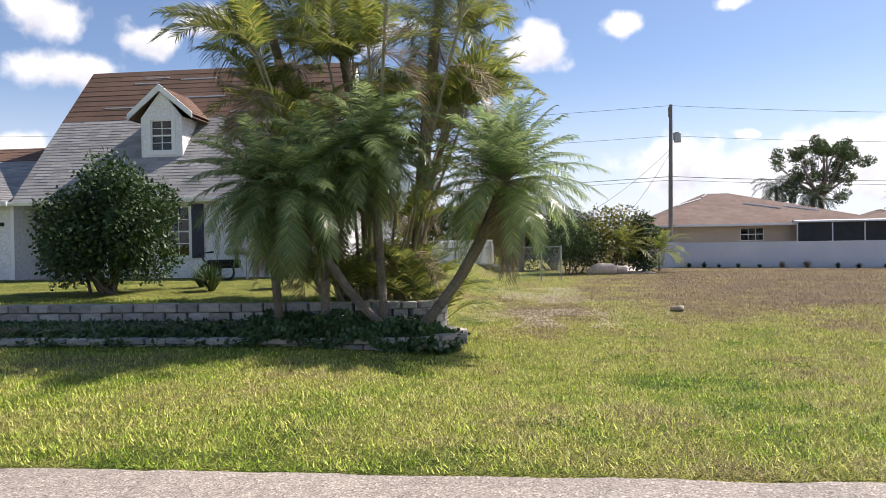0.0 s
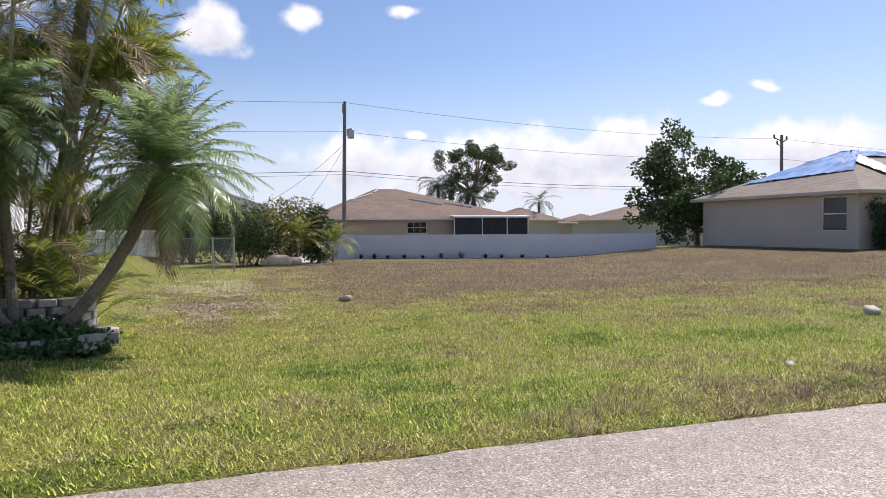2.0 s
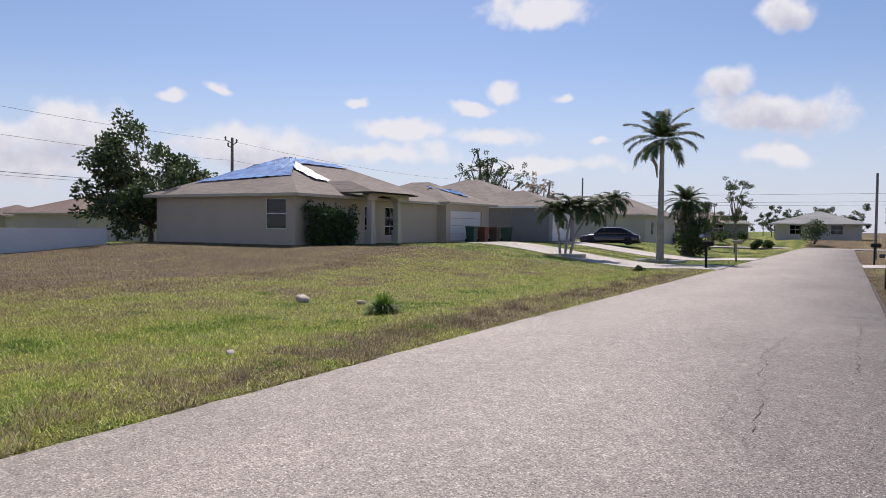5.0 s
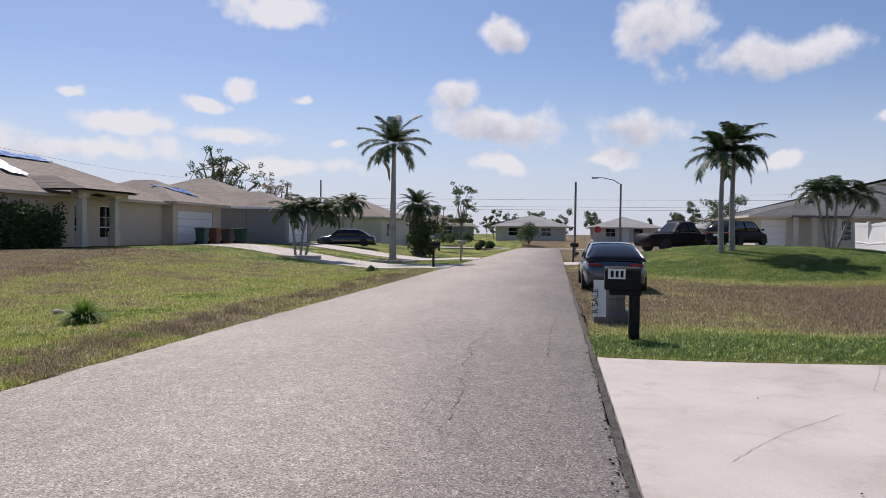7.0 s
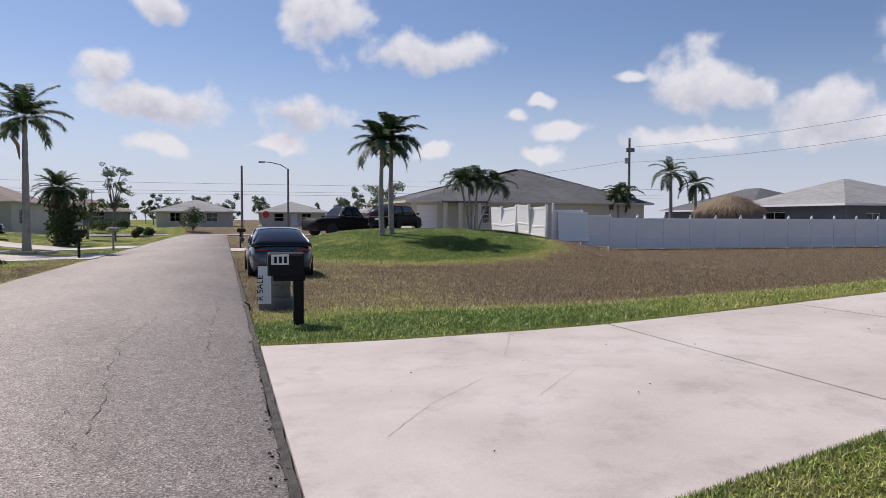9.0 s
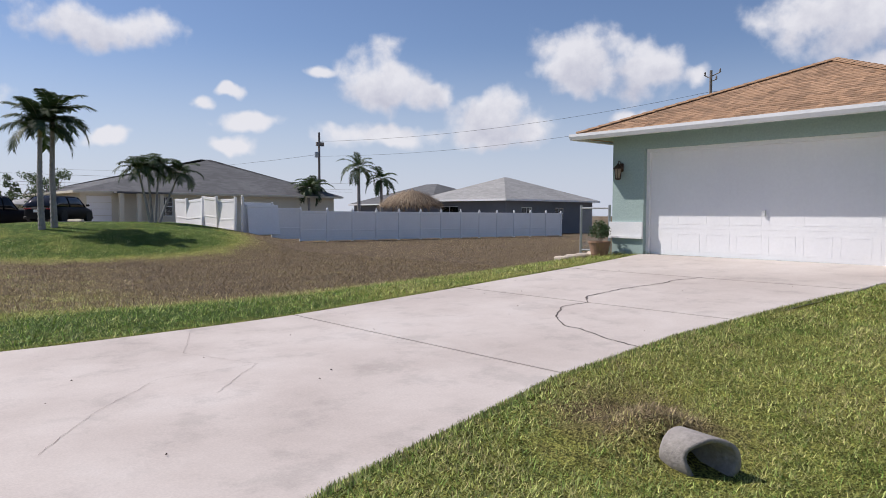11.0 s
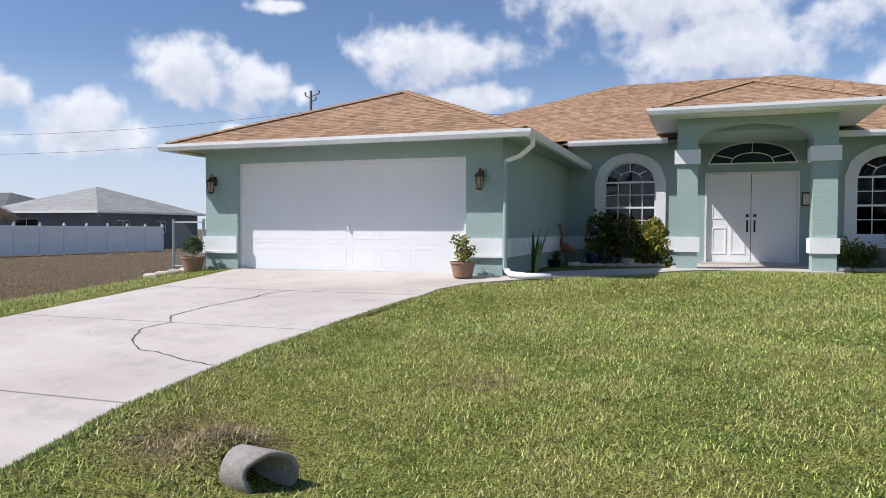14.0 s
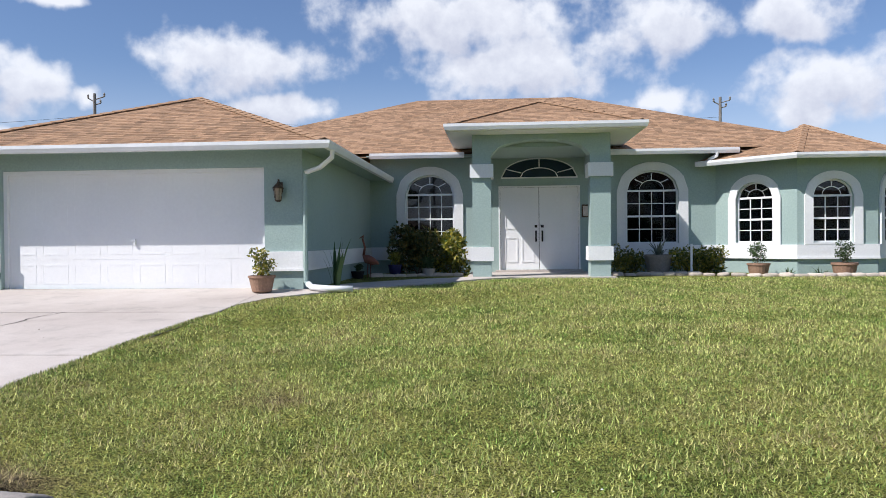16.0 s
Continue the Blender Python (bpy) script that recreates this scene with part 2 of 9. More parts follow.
def surface(name, c1, c2, rough=0.8, scale=1.5, fine=30.0, bump=0.3, depth=0.01, metal=0.0, spread=0.5, coat=0.0, spec=0.5, island=0.0, per_object=0.0, grain=0.15):
    """A plain surface of two shades: blotches at one scale, grain at another, and a fine relief."""
    m, n, l, p = shader(name)
    big = ramp_node(n, l, noise_node(n, l, scale), [(0.5 - spread / 2, c1), (0.5 + spread / 2, c2)])
    speck = ramp_node(n, l, noise_node(n, l, fine, 5.0), [(0.3, 1 - grain * 1.3), (0.7, 1 + grain)])
    col = mix_node(n, l, 1.0, big, speck, "MULTIPLY")
    if island or per_object:
        src = n.new("ShaderNodeNewGeometry").outputs["Random Per Island"] if island else n.new("ShaderNodeObjectInfo").outputs["Random"]
        a = island or per_object
        col = mix_node(n, l, 1.0, col, ramp_node(n, l, src, [(0.0, 1 - a), (1.0, 1 + a)]), "MULTIPLY")
    l.new(col, p.inputs["Base Color"])
    p.inputs["Roughness"].default_value, p.inputs["Metallic"].default_value = rough, metal
    p.inputs["Specular IOR Level"].default_value, p.inputs["Coat Weight"].default_value = spec, coat
    if bump:
        bump_node(n, l, noise_node(n, l, fine * 1.7, 6.0), bump, depth, p.inputs["Normal"])
    return m


def leaf_surface(name, c1, c2, c3, rough=0.45, through_light=0.35):
    """Leaves: shade by leaf, glossy, some light let through."""
    m, n, l, p = shader(name)
    geo = n.new("ShaderNodeNewGeometry")
    col = ramp_node(n, l, geo.outputs["Random Per Island"], [(0.0, c1), (0.55, c2), (1.0, c3)])
    col = mix_node(n, l, 1.0, col, ramp_node(n, l, noise_node(n, l, 0.9), [(0.3, 0.75), (0.7, 1.2)]), "MULTIPLY")
    l.new(col, p.inputs["Base Color"])
    p.inputs["Roughness"].default_value = rough
    tr = n.new("ShaderNodeBsdfTranslucent")
    l.new(col, tr.inputs[0])
    mx = n.new("ShaderNodeMixShader")
    mx.inputs[0].default_value = through_light
    l.new(p.outputs[0], mx.inputs[1])
    l.new(tr.outputs[0], mx.inputs[2])
    l.new(mx.outputs[0], n["Material Output"].inputs[0])
    return m


def glass_surface(name, tint=(0.85, 0.9, 0.9), rough=0.0):
    m, n, l, p = shader(name)
    g = n.new("ShaderNodeBsdfGlossy")
    g.inputs["Roughness"].default_value = rough + 0.02
    t = n.new("ShaderNodeBsdfTransparent")
    t.inputs[0].default_value = (*tint, 1)
    fr = n.new("ShaderNodeFresnel")
    fr.inputs[0].default_value = 1.55
    mx = n.new("ShaderNodeMixShader")
    l.new(fr.outputs[0], mx.inputs[0])
    l.new(t.outputs[0], mx.inputs[1])
    l.new(g.outputs[0], mx.inputs[2])
    l.new(mx.outputs[0], n["Material Output"].inputs[0])
    return m


STUCCO = surface("teal_stucco", (0.295, 0.39, 0.37), (0.335, 0.435, 0.41), 0.9, 0.6, 28, 0.5, 0.012, grain=0.06)
TRIM = surface("white_paint", (0.74, 0.75, 0.76), (0.82, 0.83, 0.83), 0.5, 0.5, 18, 0.03, 0.002, grain=0.015)
WHITE_STUCCO = surface("white_stucco", (0.70, 0.72, 0.73), (0.80, 0.81, 0.81), 0.85, 1.0, 30, 0.4, 0.008, grain=0.04)
METAL_WHITE = surface("white_aluminium", (0.70, 0.72, 0.74), (0.80, 0.81, 0.82), 0.35, 1.5, 12, 0.03, 0.003, grain=0.02)
GLASS = glass_surface("window_glass", (0.30, 0.33, 0.34))
# near-black for handles and plaques; behind windows it paints the darkness of rooms
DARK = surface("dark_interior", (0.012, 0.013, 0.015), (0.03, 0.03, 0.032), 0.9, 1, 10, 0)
SHINGLE = surface("tan_shingle", (0.275, 0.165, 0.092), (0.35, 0.22, 0.13), 0.93, 0.5, 22, 0.6, 0.008, island=0.32, grain=0.2)
SHINGLE_TAB = surface("tan_shingle_tab", (0.275, 0.165, 0.092), (0.35, 0.22, 0.13), 0.93, 0.5, 22, 0.6, 0.008, per_object=0.32, grain=0.2)
SHINGLE_GREY = surface("grey_shingle", (0.095, 0.097, 0.10), (0.135, 0.138, 0.14), 0.93, 0.4, 60, 0.5, 0.006, island=0.15)
SHINGLE_LIGHT = surface("light_grey_shingle", (0.26, 0.26, 0.25), (0.33, 0.33, 0.32), 0.93, 0.4, 60, 0.5, 0.006, island=0.1)
MULCH = surface("brown_mulch", (0.06, 0.04, 0.028), (0.13, 0.09, 0.06), 0.95, 6, 40, 1.0, 0.04)


def ground_material():
    """Mown grass: green, yellowed and dry by the sheet's own dryness, with soil and shade between tufts painted dark.
    """
    m, n, l, p = shader("grass_ground")
    at = n.new("ShaderNodeAttribute")
    at.attribute_name = "dry"
    wob = mix_node(n, l, 0.5, noise_node(n, l, 0.45, 6.0, 0.6), noise_node(n, l, 3.2, 6.0, 0.7))
    ad = n.new("ShaderNodeMath")
    ad.operation = "MULTIPLY_ADD"
    ad.inputs[1].default_value, ad.inputs[2].default_value = 1.3, -0.65
    l.new(wob, ad.inputs[0])
    su = n.new("ShaderNodeMath")
    su.use_clamp = True
    l.new(ad.outputs[0], su.inputs[0])
    l.new(at.outputs["Fac"], su.inputs[1])
    col = ramp_node(n, l, su.outputs[0], [(0.0, (0.055, 0.10, 0.014)), (0.3, (0.26, 0.262, 0.064)), (0.62, (0.185, 0.142, 0.072)), (1.0, (0.15, 0.112, 0.072))])
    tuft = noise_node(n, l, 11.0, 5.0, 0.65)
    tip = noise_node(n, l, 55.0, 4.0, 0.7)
    # shade in the gaps and pale blade tips, both put into the colour
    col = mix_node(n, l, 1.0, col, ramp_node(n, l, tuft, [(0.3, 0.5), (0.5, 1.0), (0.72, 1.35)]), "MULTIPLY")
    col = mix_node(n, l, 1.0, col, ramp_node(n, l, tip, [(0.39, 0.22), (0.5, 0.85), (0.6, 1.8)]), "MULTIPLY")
    l.new(col, p.inputs["Base Color"])
    p.inputs["Roughness"].default_value, p.inputs["Specular IOR Level"].default_value = 0.95, 0.15
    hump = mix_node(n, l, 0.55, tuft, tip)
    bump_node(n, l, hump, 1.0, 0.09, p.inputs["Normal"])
    return m


def blade_material(name, fresh, yellowed):
    m, n, l, p = shader(name)
    at = n.new("ShaderNodeAttribute")
    at.attribute_name = "dry"
    isl = n.new("ShaderNodeNewGeometry").outputs["Random Per Island"]
    ad = n.new("ShaderNodeMath")
    ad.operation = "MULTIPLY_ADD"
    ad.inputs[1].default_value = 0.5
    l.new(isl, ad.inputs[0])
    sb = n.new("ShaderNodeMath")
    sb.operation, sb.inputs[1].default_value = "SUBTRACT", 0.25
    l.new(at.outputs["Fac"], sb.inputs[0])
    l.new(sb.outputs[0], ad.inputs[2])
    col = ramp_node(n, l, ad.outputs[0], [(0.0, fresh), (0.28, yellowed), (0.6, (0.42, 0.345, 0.17)), (1.0, (0.25, 0.185, 0.115))])
    fr = n.new("ShaderNodeMath")
    fr.operation, fr.inputs[1].default_value = "MULTIPLY", 17.3
    l.new(isl, fr.inputs[0])
    fc = n.new("ShaderNodeMath")
    fc.operation = "FRACT"
    l.new(fr.outputs[0], fc.inputs[0])
    col = mix_node(n, l, 1.0, col, ramp_node(n, l, fc.outputs[0], [(0.0, 0.4), (0.6, 0.95), (1.0, 1.7)]), "MULTIPLY")
    l.new(col, p.inputs["Base Color"])
    p.inputs["Roughness"].default_value, p.inputs["Specular IOR Level"].default_value = 0.6, 0.3
    tr = n.new("ShaderNodeBsdfTranslucent")
    l.new(col, tr.inputs[0])
    mx = n.new("ShaderNodeMixShader")
    mx.inputs[0].default_value = 0.22
    l.new(p.outputs[0], mx.inputs[1])
    l.new(tr.outputs[0], mx.inputs[2])
    l.new(mx.outputs[0], n["Material Output"].inputs[0])
    return m


def road_material():
    m, n, l, p = shader("worn_asphalt")
    tc = n.new("ShaderNodeTexCoord")
    vo = n.new("ShaderNodeTexVoronoi")
    vo.inputs["Scale"].default_value = 85.0
    l.new(tc.outputs["Object"], vo.inputs["Vector"])
    stone = ramp_node(n, l, vo.outputs["Color"], [(0.0, (0.075, 0.064, 0.055)), (0.35, (0.25, 0.218, 0.19)), (0.7, (0.36, 0.315, 0.272)), (1.0, (0.70, 0.62, 0.545))])
    patch = ramp_node(n, l, noise_node(n, l, 0.35, 5.0, 0.6, stretch=(0.5, 1.4, 1)), [(0.3, 0.82), (0.7, 1.12)])
    col = mix_node(n, l, 1.0, stone, patch, "MULTIPLY")
    col = mix_node(n, l, 1.0, col, ramp_node(n, l, noise_node(n, l, 6.0, 6.0, 0.7), [(0.3, 0.8), (0.7, 1.15)]), "MULTIPLY")
    l.new(col, p.inputs["Base Color"])
    p.inputs["Roughness"].default_value, p.inputs["Specular IOR Level"].default_value = 0.75, 0.35
    bump_node(n, l, vo.outputs["Distance"], 0.4, 0.008, p.inputs["Normal"])
    return m


GRASS, ROAD = ground_material(), road_material()
BLADE = blade_material("grass_blades", (0.17, 0.285, 0.05), (0.515, 0.545, 0.18))
# brighter, more saturated greens for the near grass north of the road
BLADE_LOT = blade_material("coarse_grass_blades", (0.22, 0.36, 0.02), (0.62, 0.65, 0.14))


def concrete_material():
    """Old pale flatwork: broom grain, pinkish wear, faint tyre-grey stains."""
    m, n, l, p = shader("pale_concrete")
    col = ramp_node(n, l, noise_node(n, l, 0.55, 6.0, 0.65), [(0.3, (0.42, 0.368, 0.332)), (0.55, (0.505, 0.455, 0.415)), (0.75, (0.56, 0.52, 0.485))])
    stain = ramp_node(n, l, noise_node(n, l, 1.7, 7.0, 0.7, offset=4.0), [(0.36, 0.86), (0.47, 1.0), (0.72, 1.04)])
    col = mix_node(n, l, 1.0, col, stain, "MULTIPLY")
    col = mix_node(n, l, 1.0, col, ramp_node(n, l, noise_node(n, l, 60.0, 4.0), [(0.3, 0.93), (0.7, 1.06)]), "MULTIPLY")
    l.new(col, p.inputs["Base Color"])
    p.inputs["Roughness"].default_value = 0.85
    bump_node(n, l, noise_node(n, l, 90.0, 4.0, stretch=(0.2, 1, 1)), 0.25, 0.004, p.inputs["Normal"])
    return m


CONCRETE = concrete_material()
CRACK = surface("crack_dirt", (0.05, 0.045, 0.04), (0.12, 0.10, 0.09), 0.95, 6, 40, 0)
EDGE = surface("broken_asphalt", (0.03, 0.027, 0.025), (0.13, 0.115, 0.10), 0.95, 7, 60, 0.9, 0.02)

# ---- ground ----
ROAD_N, ROAD_S = 3.08, -2.48


def road_z(x):
    return -0.005 * np.clip(np.asarray(x, float) - 14.0, 0, 86)


def drive_z(y):
    t = np.clip((-2.48 - np.asarray(y, float)) / 12.7, 0, 1)
    return 0.70 * t ** 1.4


def drive_edges(y):
    """East and west edge of the concrete drive at y."""
    ys = [-15.2, -13.2, -11.0, -8.8, -6.8, -4.2, -2.4]
    return (np.interp(y, ys, [12.0, 11.95, 11.95, 11.9, 11.85, 12.1, 12.36]), np.interp(y, ys, [6.9, 6.92, 7.2, 7.36, 7.24, 6.62, 5.75]))


def ground_z(x, y):
    x, y = np.asarray(x, float), np.asarray(y, float)
    z = road_z(x) + 0.9 * sstep(103, 117, x)
    far = 1 - sstep(70, 100, x)
    # north side: shallow swale, the house pad and the lawn behind the low wall
    v = y - ROAD_N
    north = -0.20 * sstep(0.3, 4.5, v) * (1 - 0.75 * sstep(6, 14, v)) * sstep(-1.0, 3.0, x)
    north = north + (0.62 - z) * sstep(21, 30, x) * sstep(2.0, 16.5, v) * far * (1 - 0.8 * sstep(29, 36, v))
    bed = sstep(5.9, 6.1, v) * (1 - sstep(1.25, 1.5, x)) * 0.14
    lawn = sstep(7.35, 7.55, v) * (1 - sstep(0.7, 1.1, x)) * (0.30 + 0.12 * sstep(8, 14, v))
    north = north + (bed + lawn) * sstep(-40, -20, x)
    # south side
    u = ROAD_S - y
    lawn_a = 0.66 * np.clip(u / 16.0, 0, 1) ** 1.25 - 0.2 * np.exp(-((u - 3.9) / 1.5) ** 2) * (1 - sstep(4.5, 7.0, x) * 0.2) + 0.27 * np.exp(-((x - 6.12) / 0.30) ** 2 - ((y + 6.42) / 0.42) ** 2)
    east, west = drive_edges(y)
    # the lawn meets the walk and the porch level
    lawn_a = lawn_a + (np.minimum(drive_z(y), 0.69) - 0.02 - lawn_a) * sstep(-0.2, 1.0, (-12.3 - y) - 1.05 * np.maximum(0, 5.7 - x)) * sstep(-1.5, 0.6, x)
    dz = drive_z(y)
    k = sstep(0.0, 0.9, west - x)
    s_west = dz * (1 - k) + lawn_a * k
    k2 = sstep(0.1, 5.5, x - east)
    s_east = dz * (1 - k2) + (-0.08 + 0.1 * sstep(10, 24, u)) * k2
    r = np.sqrt(((x - 42.5) / 14.0) ** 2 + ((y + 13.0) / 11.0) ** 2)
    s_east = s_east + 1.10 * (1 - sstep(0.25, 1.05, r)) * sstep(0.2, 4.0, u)
    s_east = s_east + z * sstep(0, 4, x - 14) * (1 - (1 - sstep(0.35, 1.0, r)))
    south = np.where(x > (east + west) / 2, s_east, s_west)
    return np.where(v > 0, z + north, np.where(u > 0, south, z))


def patchy(x, y):
    """Uneven growth, about -1 to 1, in patches of half a metre to a few metres."""
    s = np.zeros(np.shape(x))
    for k, (wl, amp) in enumerate(((5.1, 0.5), (3.1, 0.5), (1.9, 0.45), (1.15, 0.4), (0.75, 0.35))):
        a1, a2 = 0.7 + 1.9 * k, 2.4 + 1.3 * k
        u1, u2 = x * math.cos(a1) + y * math.sin(a1), x * math.cos(a2) + y * math.sin(a2)
        s = s + amp * np.sin(2 * math.pi * u1 / wl + 1.7 * np.sin(2 * math.pi * u2 / (wl * 1.6) + k)) * np.sin(2 * math.pi * u2 / (wl * 1.25) + 2 * k)
    return s


def dryness(x, y):
    """0: lush, 1: burnt."""
    x, y = np.asarray(x, float), np.asarray(y, float)
    v, u = y - ROAD_N, ROAD_S - y
    swale = np.clip(5.3 - 0.12 * (x - 10), 2.2, 6.0)
    n = 0.26 + 0.05 * sstep(6, 10, x)
    n = n + 0.12 * sstep(0.8, 3.0, v - swale) * sstep(1, 9, x) + 0.36 * sstep(9, 15, v) * sstep(2, 9, x)
    n = n - 0.10 * np.exp(-((v - swale) / 1.3) ** 2) * sstep(7, 11, x)
    n = n + 0.30 * np.exp(-((v - 0.7) / 0.9) ** 2) * sstep(4, 9, x)
    n = n + 0.36 * np.exp(-((x - 3.3) / 1.2) ** 2) * np.exp(-((v - 12.5) / 4.0) ** 2)
    n = np.where((x < 1) & (v > 7), 0.2, n)
    n = np.where((x > 36) & (v > 0), 0.16, n)
    s = np.where(x < 8, 0.27, 0.97 - 0.72 * np.exp(-((u - 2.5) / 2.6) ** 2) * (0.4 + 0.6 * np.exp(-((x - 12) / 4.5) ** 2)) - 0.5 * (1 - sstep(1.6, 4.6, x - 12.0)) * 1.5)
    r = np.sqrt(((x - 41) / 13.0) ** 2 + ((y + 11.0) / 8.5) ** 2)
    s = s * sstep(0.75, 1.05, r) + 0.0 * (1 - sstep(0.75, 1.05, r))
    s = np.where(x < 8, 0.24 + 0.65 * np.exp(-((x - 6.3) / 0.5) ** 2 - ((y + 6.65) / 0.55) ** 2) + 0.2 * np.exp(-((x - 4.9) / 0.35) ** 2 - ((y + 8.6) / 0.4) ** 2), s)
    n = n + patchy(x, y) * np.where((x < 1) & (v > 7), 0.06, 0.20)
    s = s + patchy(x, y) * np.where(x < 8, 0.03, 0.12)
    return np.clip(np.where(v > 0, n, s), 0, 1)


def lines(a, b, near0, near1, fine, grow=1.22):
    """Grid lines: even steps over the near stretch, ever wider beyond it."""
    out = list(np.arange(near0, near1 + 1e-6, fine))
    d = fine
    while out[-1] < b:
        d *= grow
        out.append(out[-1] + d)
    d = fine
    while out[0] > a:
        d *= grow
        out.insert(0, out[0] - d)
    return np.array(out)


def sheet(name, xs, ys, material):
    gx, gy = np.meshgrid(xs, ys)
    gz = ground_z(gx, gy)
    e, w = drive_edges(gy)
    in_road = np.minimum(gy - ROAD_S, ROAD_N - gy)
    in_drive = np.where((gy < ROAD_S + 0.3) & (gy > -15.4), np.minimum(e - gx, gx - w), -1)
    gz = gz - 0.03 * (in_road > 0) - 0.05 * (in_road > 0.32) - 0.03 * (in_drive > 0) - 0.06 * (in_drive > 0.32)
    jit = 0.012 * np.array([noise.noise((a * 2.1, b * 2.1, 0)) for a, b in zip(gx.ravel(), gy.ravel())]).reshape(gx.shape)
    verts = np.stack([gx, gy, gz + jit], -1).reshape(-1, 3)
    ny, nx = gx.shape
    i = (np.arange(ny - 1)[:, None] * nx + np.arange(nx - 1)[None]).ravel()
    me = raw_mesh(name, verts, np.stack([i, i + 1, i + nx + 1, i + nx], -1), material)
    a = me.attributes.new("dry", "FLOAT", "POINT")
    a.data.foreach_set("value", dryness(gx, gy).ravel().astype(np.float32))
    me.polygons.foreach_set("use_smooth", [True] * len(me.polygons))
    return me


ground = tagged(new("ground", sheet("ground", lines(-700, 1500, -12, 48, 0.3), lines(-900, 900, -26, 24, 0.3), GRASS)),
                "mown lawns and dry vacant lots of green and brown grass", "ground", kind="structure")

# road with a ragged edge
def road_strip():
    xs = np.concatenate([np.arange(-60, -6, 2.0), np.arange(-6, 40, 0.12), np.arange(40, 96, 0.8)])
    g = Geo()
    rings = []
    for x in xs:
        a = 0.05 * noise.noise((x * 1.3, 0, 5)) + 0.03 * noise.noise((x * 5.0, 0, 9))
        b = 0.03 * noise.noise((x * 1.1, 3, 5)) + 0.02 * noise.noise((x * 5.0, 4, 9))
        z = float(road_z(x))
        rings.append([(x, ROAD_N + a, z - 0.08), (x, ROAD_N + a - 0.03, z), (x, 0.3, z + 0.03), (x, ROAD_S + b + 0.03, z), (x, ROAD_S + b, z - 0.08)])
    g.loft(rings, close=False)
    return g


road = sole("road", road_strip(), ROAD, "sun-bleached pale asphalt street with a worn surface", "road", kind="structure", smooth=True)
cross = Geo()
cross.box(96, 102.5, -120, 120, -0.6, -0.405)
sole("crossing_road", cross, ROAD, "pale asphalt side street across the end of the road", "road", kind="structure")


def drive_slab(y0, y1, gap=0.016):
    """One bay of the drive between two joints."""
    g = Geo()
    ys = np.linspace(y0 - gap, y1 + gap, 12)
    rings = []
    for y in ys:
        e, w = (float(v) for v in drive_edges(y))
        z = float(drive_z(y)) + 0.012
        rings.append([(e, y, z - 0.14), (e, y, z - 0.012), (e - 0.012, y, z), (w + 0.012, y, z), (w, y, z - 0.012), (w, y, z - 0.14)])
    g.loft(rings)
    return g


driveway = thing("driveway", (9.5, -9, 0), "pale cracked concrete driveway in bays up to the garage", "driveway", kind="structure")
for a, b in ((-2.52, -6.95), (-6.95, -9.98), (-9.98, -12.77), (-12.77, -15.36)):
    part("slab", drive_slab(a, b), CONCRETE, driveway)


def crack(points, width, name="crack", seed=1, mat=None):
    """A hairline of dirt along a way over the concrete."""
    rnd = random.Random(seed)
    pts = []
    for (x0, y0), (x1, y1) in zip(points, points[1:]):
        n = max(2, int(math.hypot(x1 - x0, y1 - y0) / 0.07))
        for i in range(n):
            t = i / n
            pts.append((x0 + (x1 - x0) * t + rnd.uniform(-0.015, 0.015), y0 + (y1 - y0) * t + rnd.uniform(-0.015, 0.015)))
    pts.append(points[-1])
    g = Geo()
    rings = []
    for i, (x, y) in enumerate(pts):
        a, b = pts[max(i - 1, 0)], pts[min(i + 1, len(pts) - 1)]
        d = math.hypot(b[0] - a[0], b[1] - a[1]) or 1
        nx, ny = -(b[1] - a[1]) / d, (b[0] - a[0]) / d
        w = width * rnd.uniform(0.5, 1.3) / 2
        z = float(drive_z(y)) + 0.0165
        rings.append([(x + nx * w, y + ny * w, z), (x - nx * w, y - ny * w, z)])
    g.loft(rings, close=False)
    return part(name, g, mat or CRACK, driveway)


# ---- the teal house ----
HA_O, HA_T = Vector((6.28, -15.15, 0)), radians(-1.2)


def HA(u, v, z):
    """House coordinates: u along the front, v towards the street, from the garage's corner."""
    return (HA_O.x + u * math.cos(HA_T) - v * math.sin(HA_T), HA_O.y + u * math.sin(HA_T) + v * math.cos(HA_T), z)


def face_map(to_world, a, b, inward):
    """Maps (s, d, z): s along the wall from a to b, d into the house."""
    a, b = Vector((*a, 0)), Vector((*b, 0))
    along = (b - a).normalized()
    into = Vector((*inward, 0)).normalized()

    def at(s, d, z):
        p = a + along * s + into * d
        return to_world(p.x, p.y, z)

    return at, (b - a).length


def arch_top(s, o):
    s0, s1, z0, z1, rise = o
    if not rise:
        return z1
    c, h = (s0 + s1) / 2, (s1 - s0) / 2
    return z1 + rise * math.sqrt(max(0.0, 1 - ((s - c) / h) ** 2))


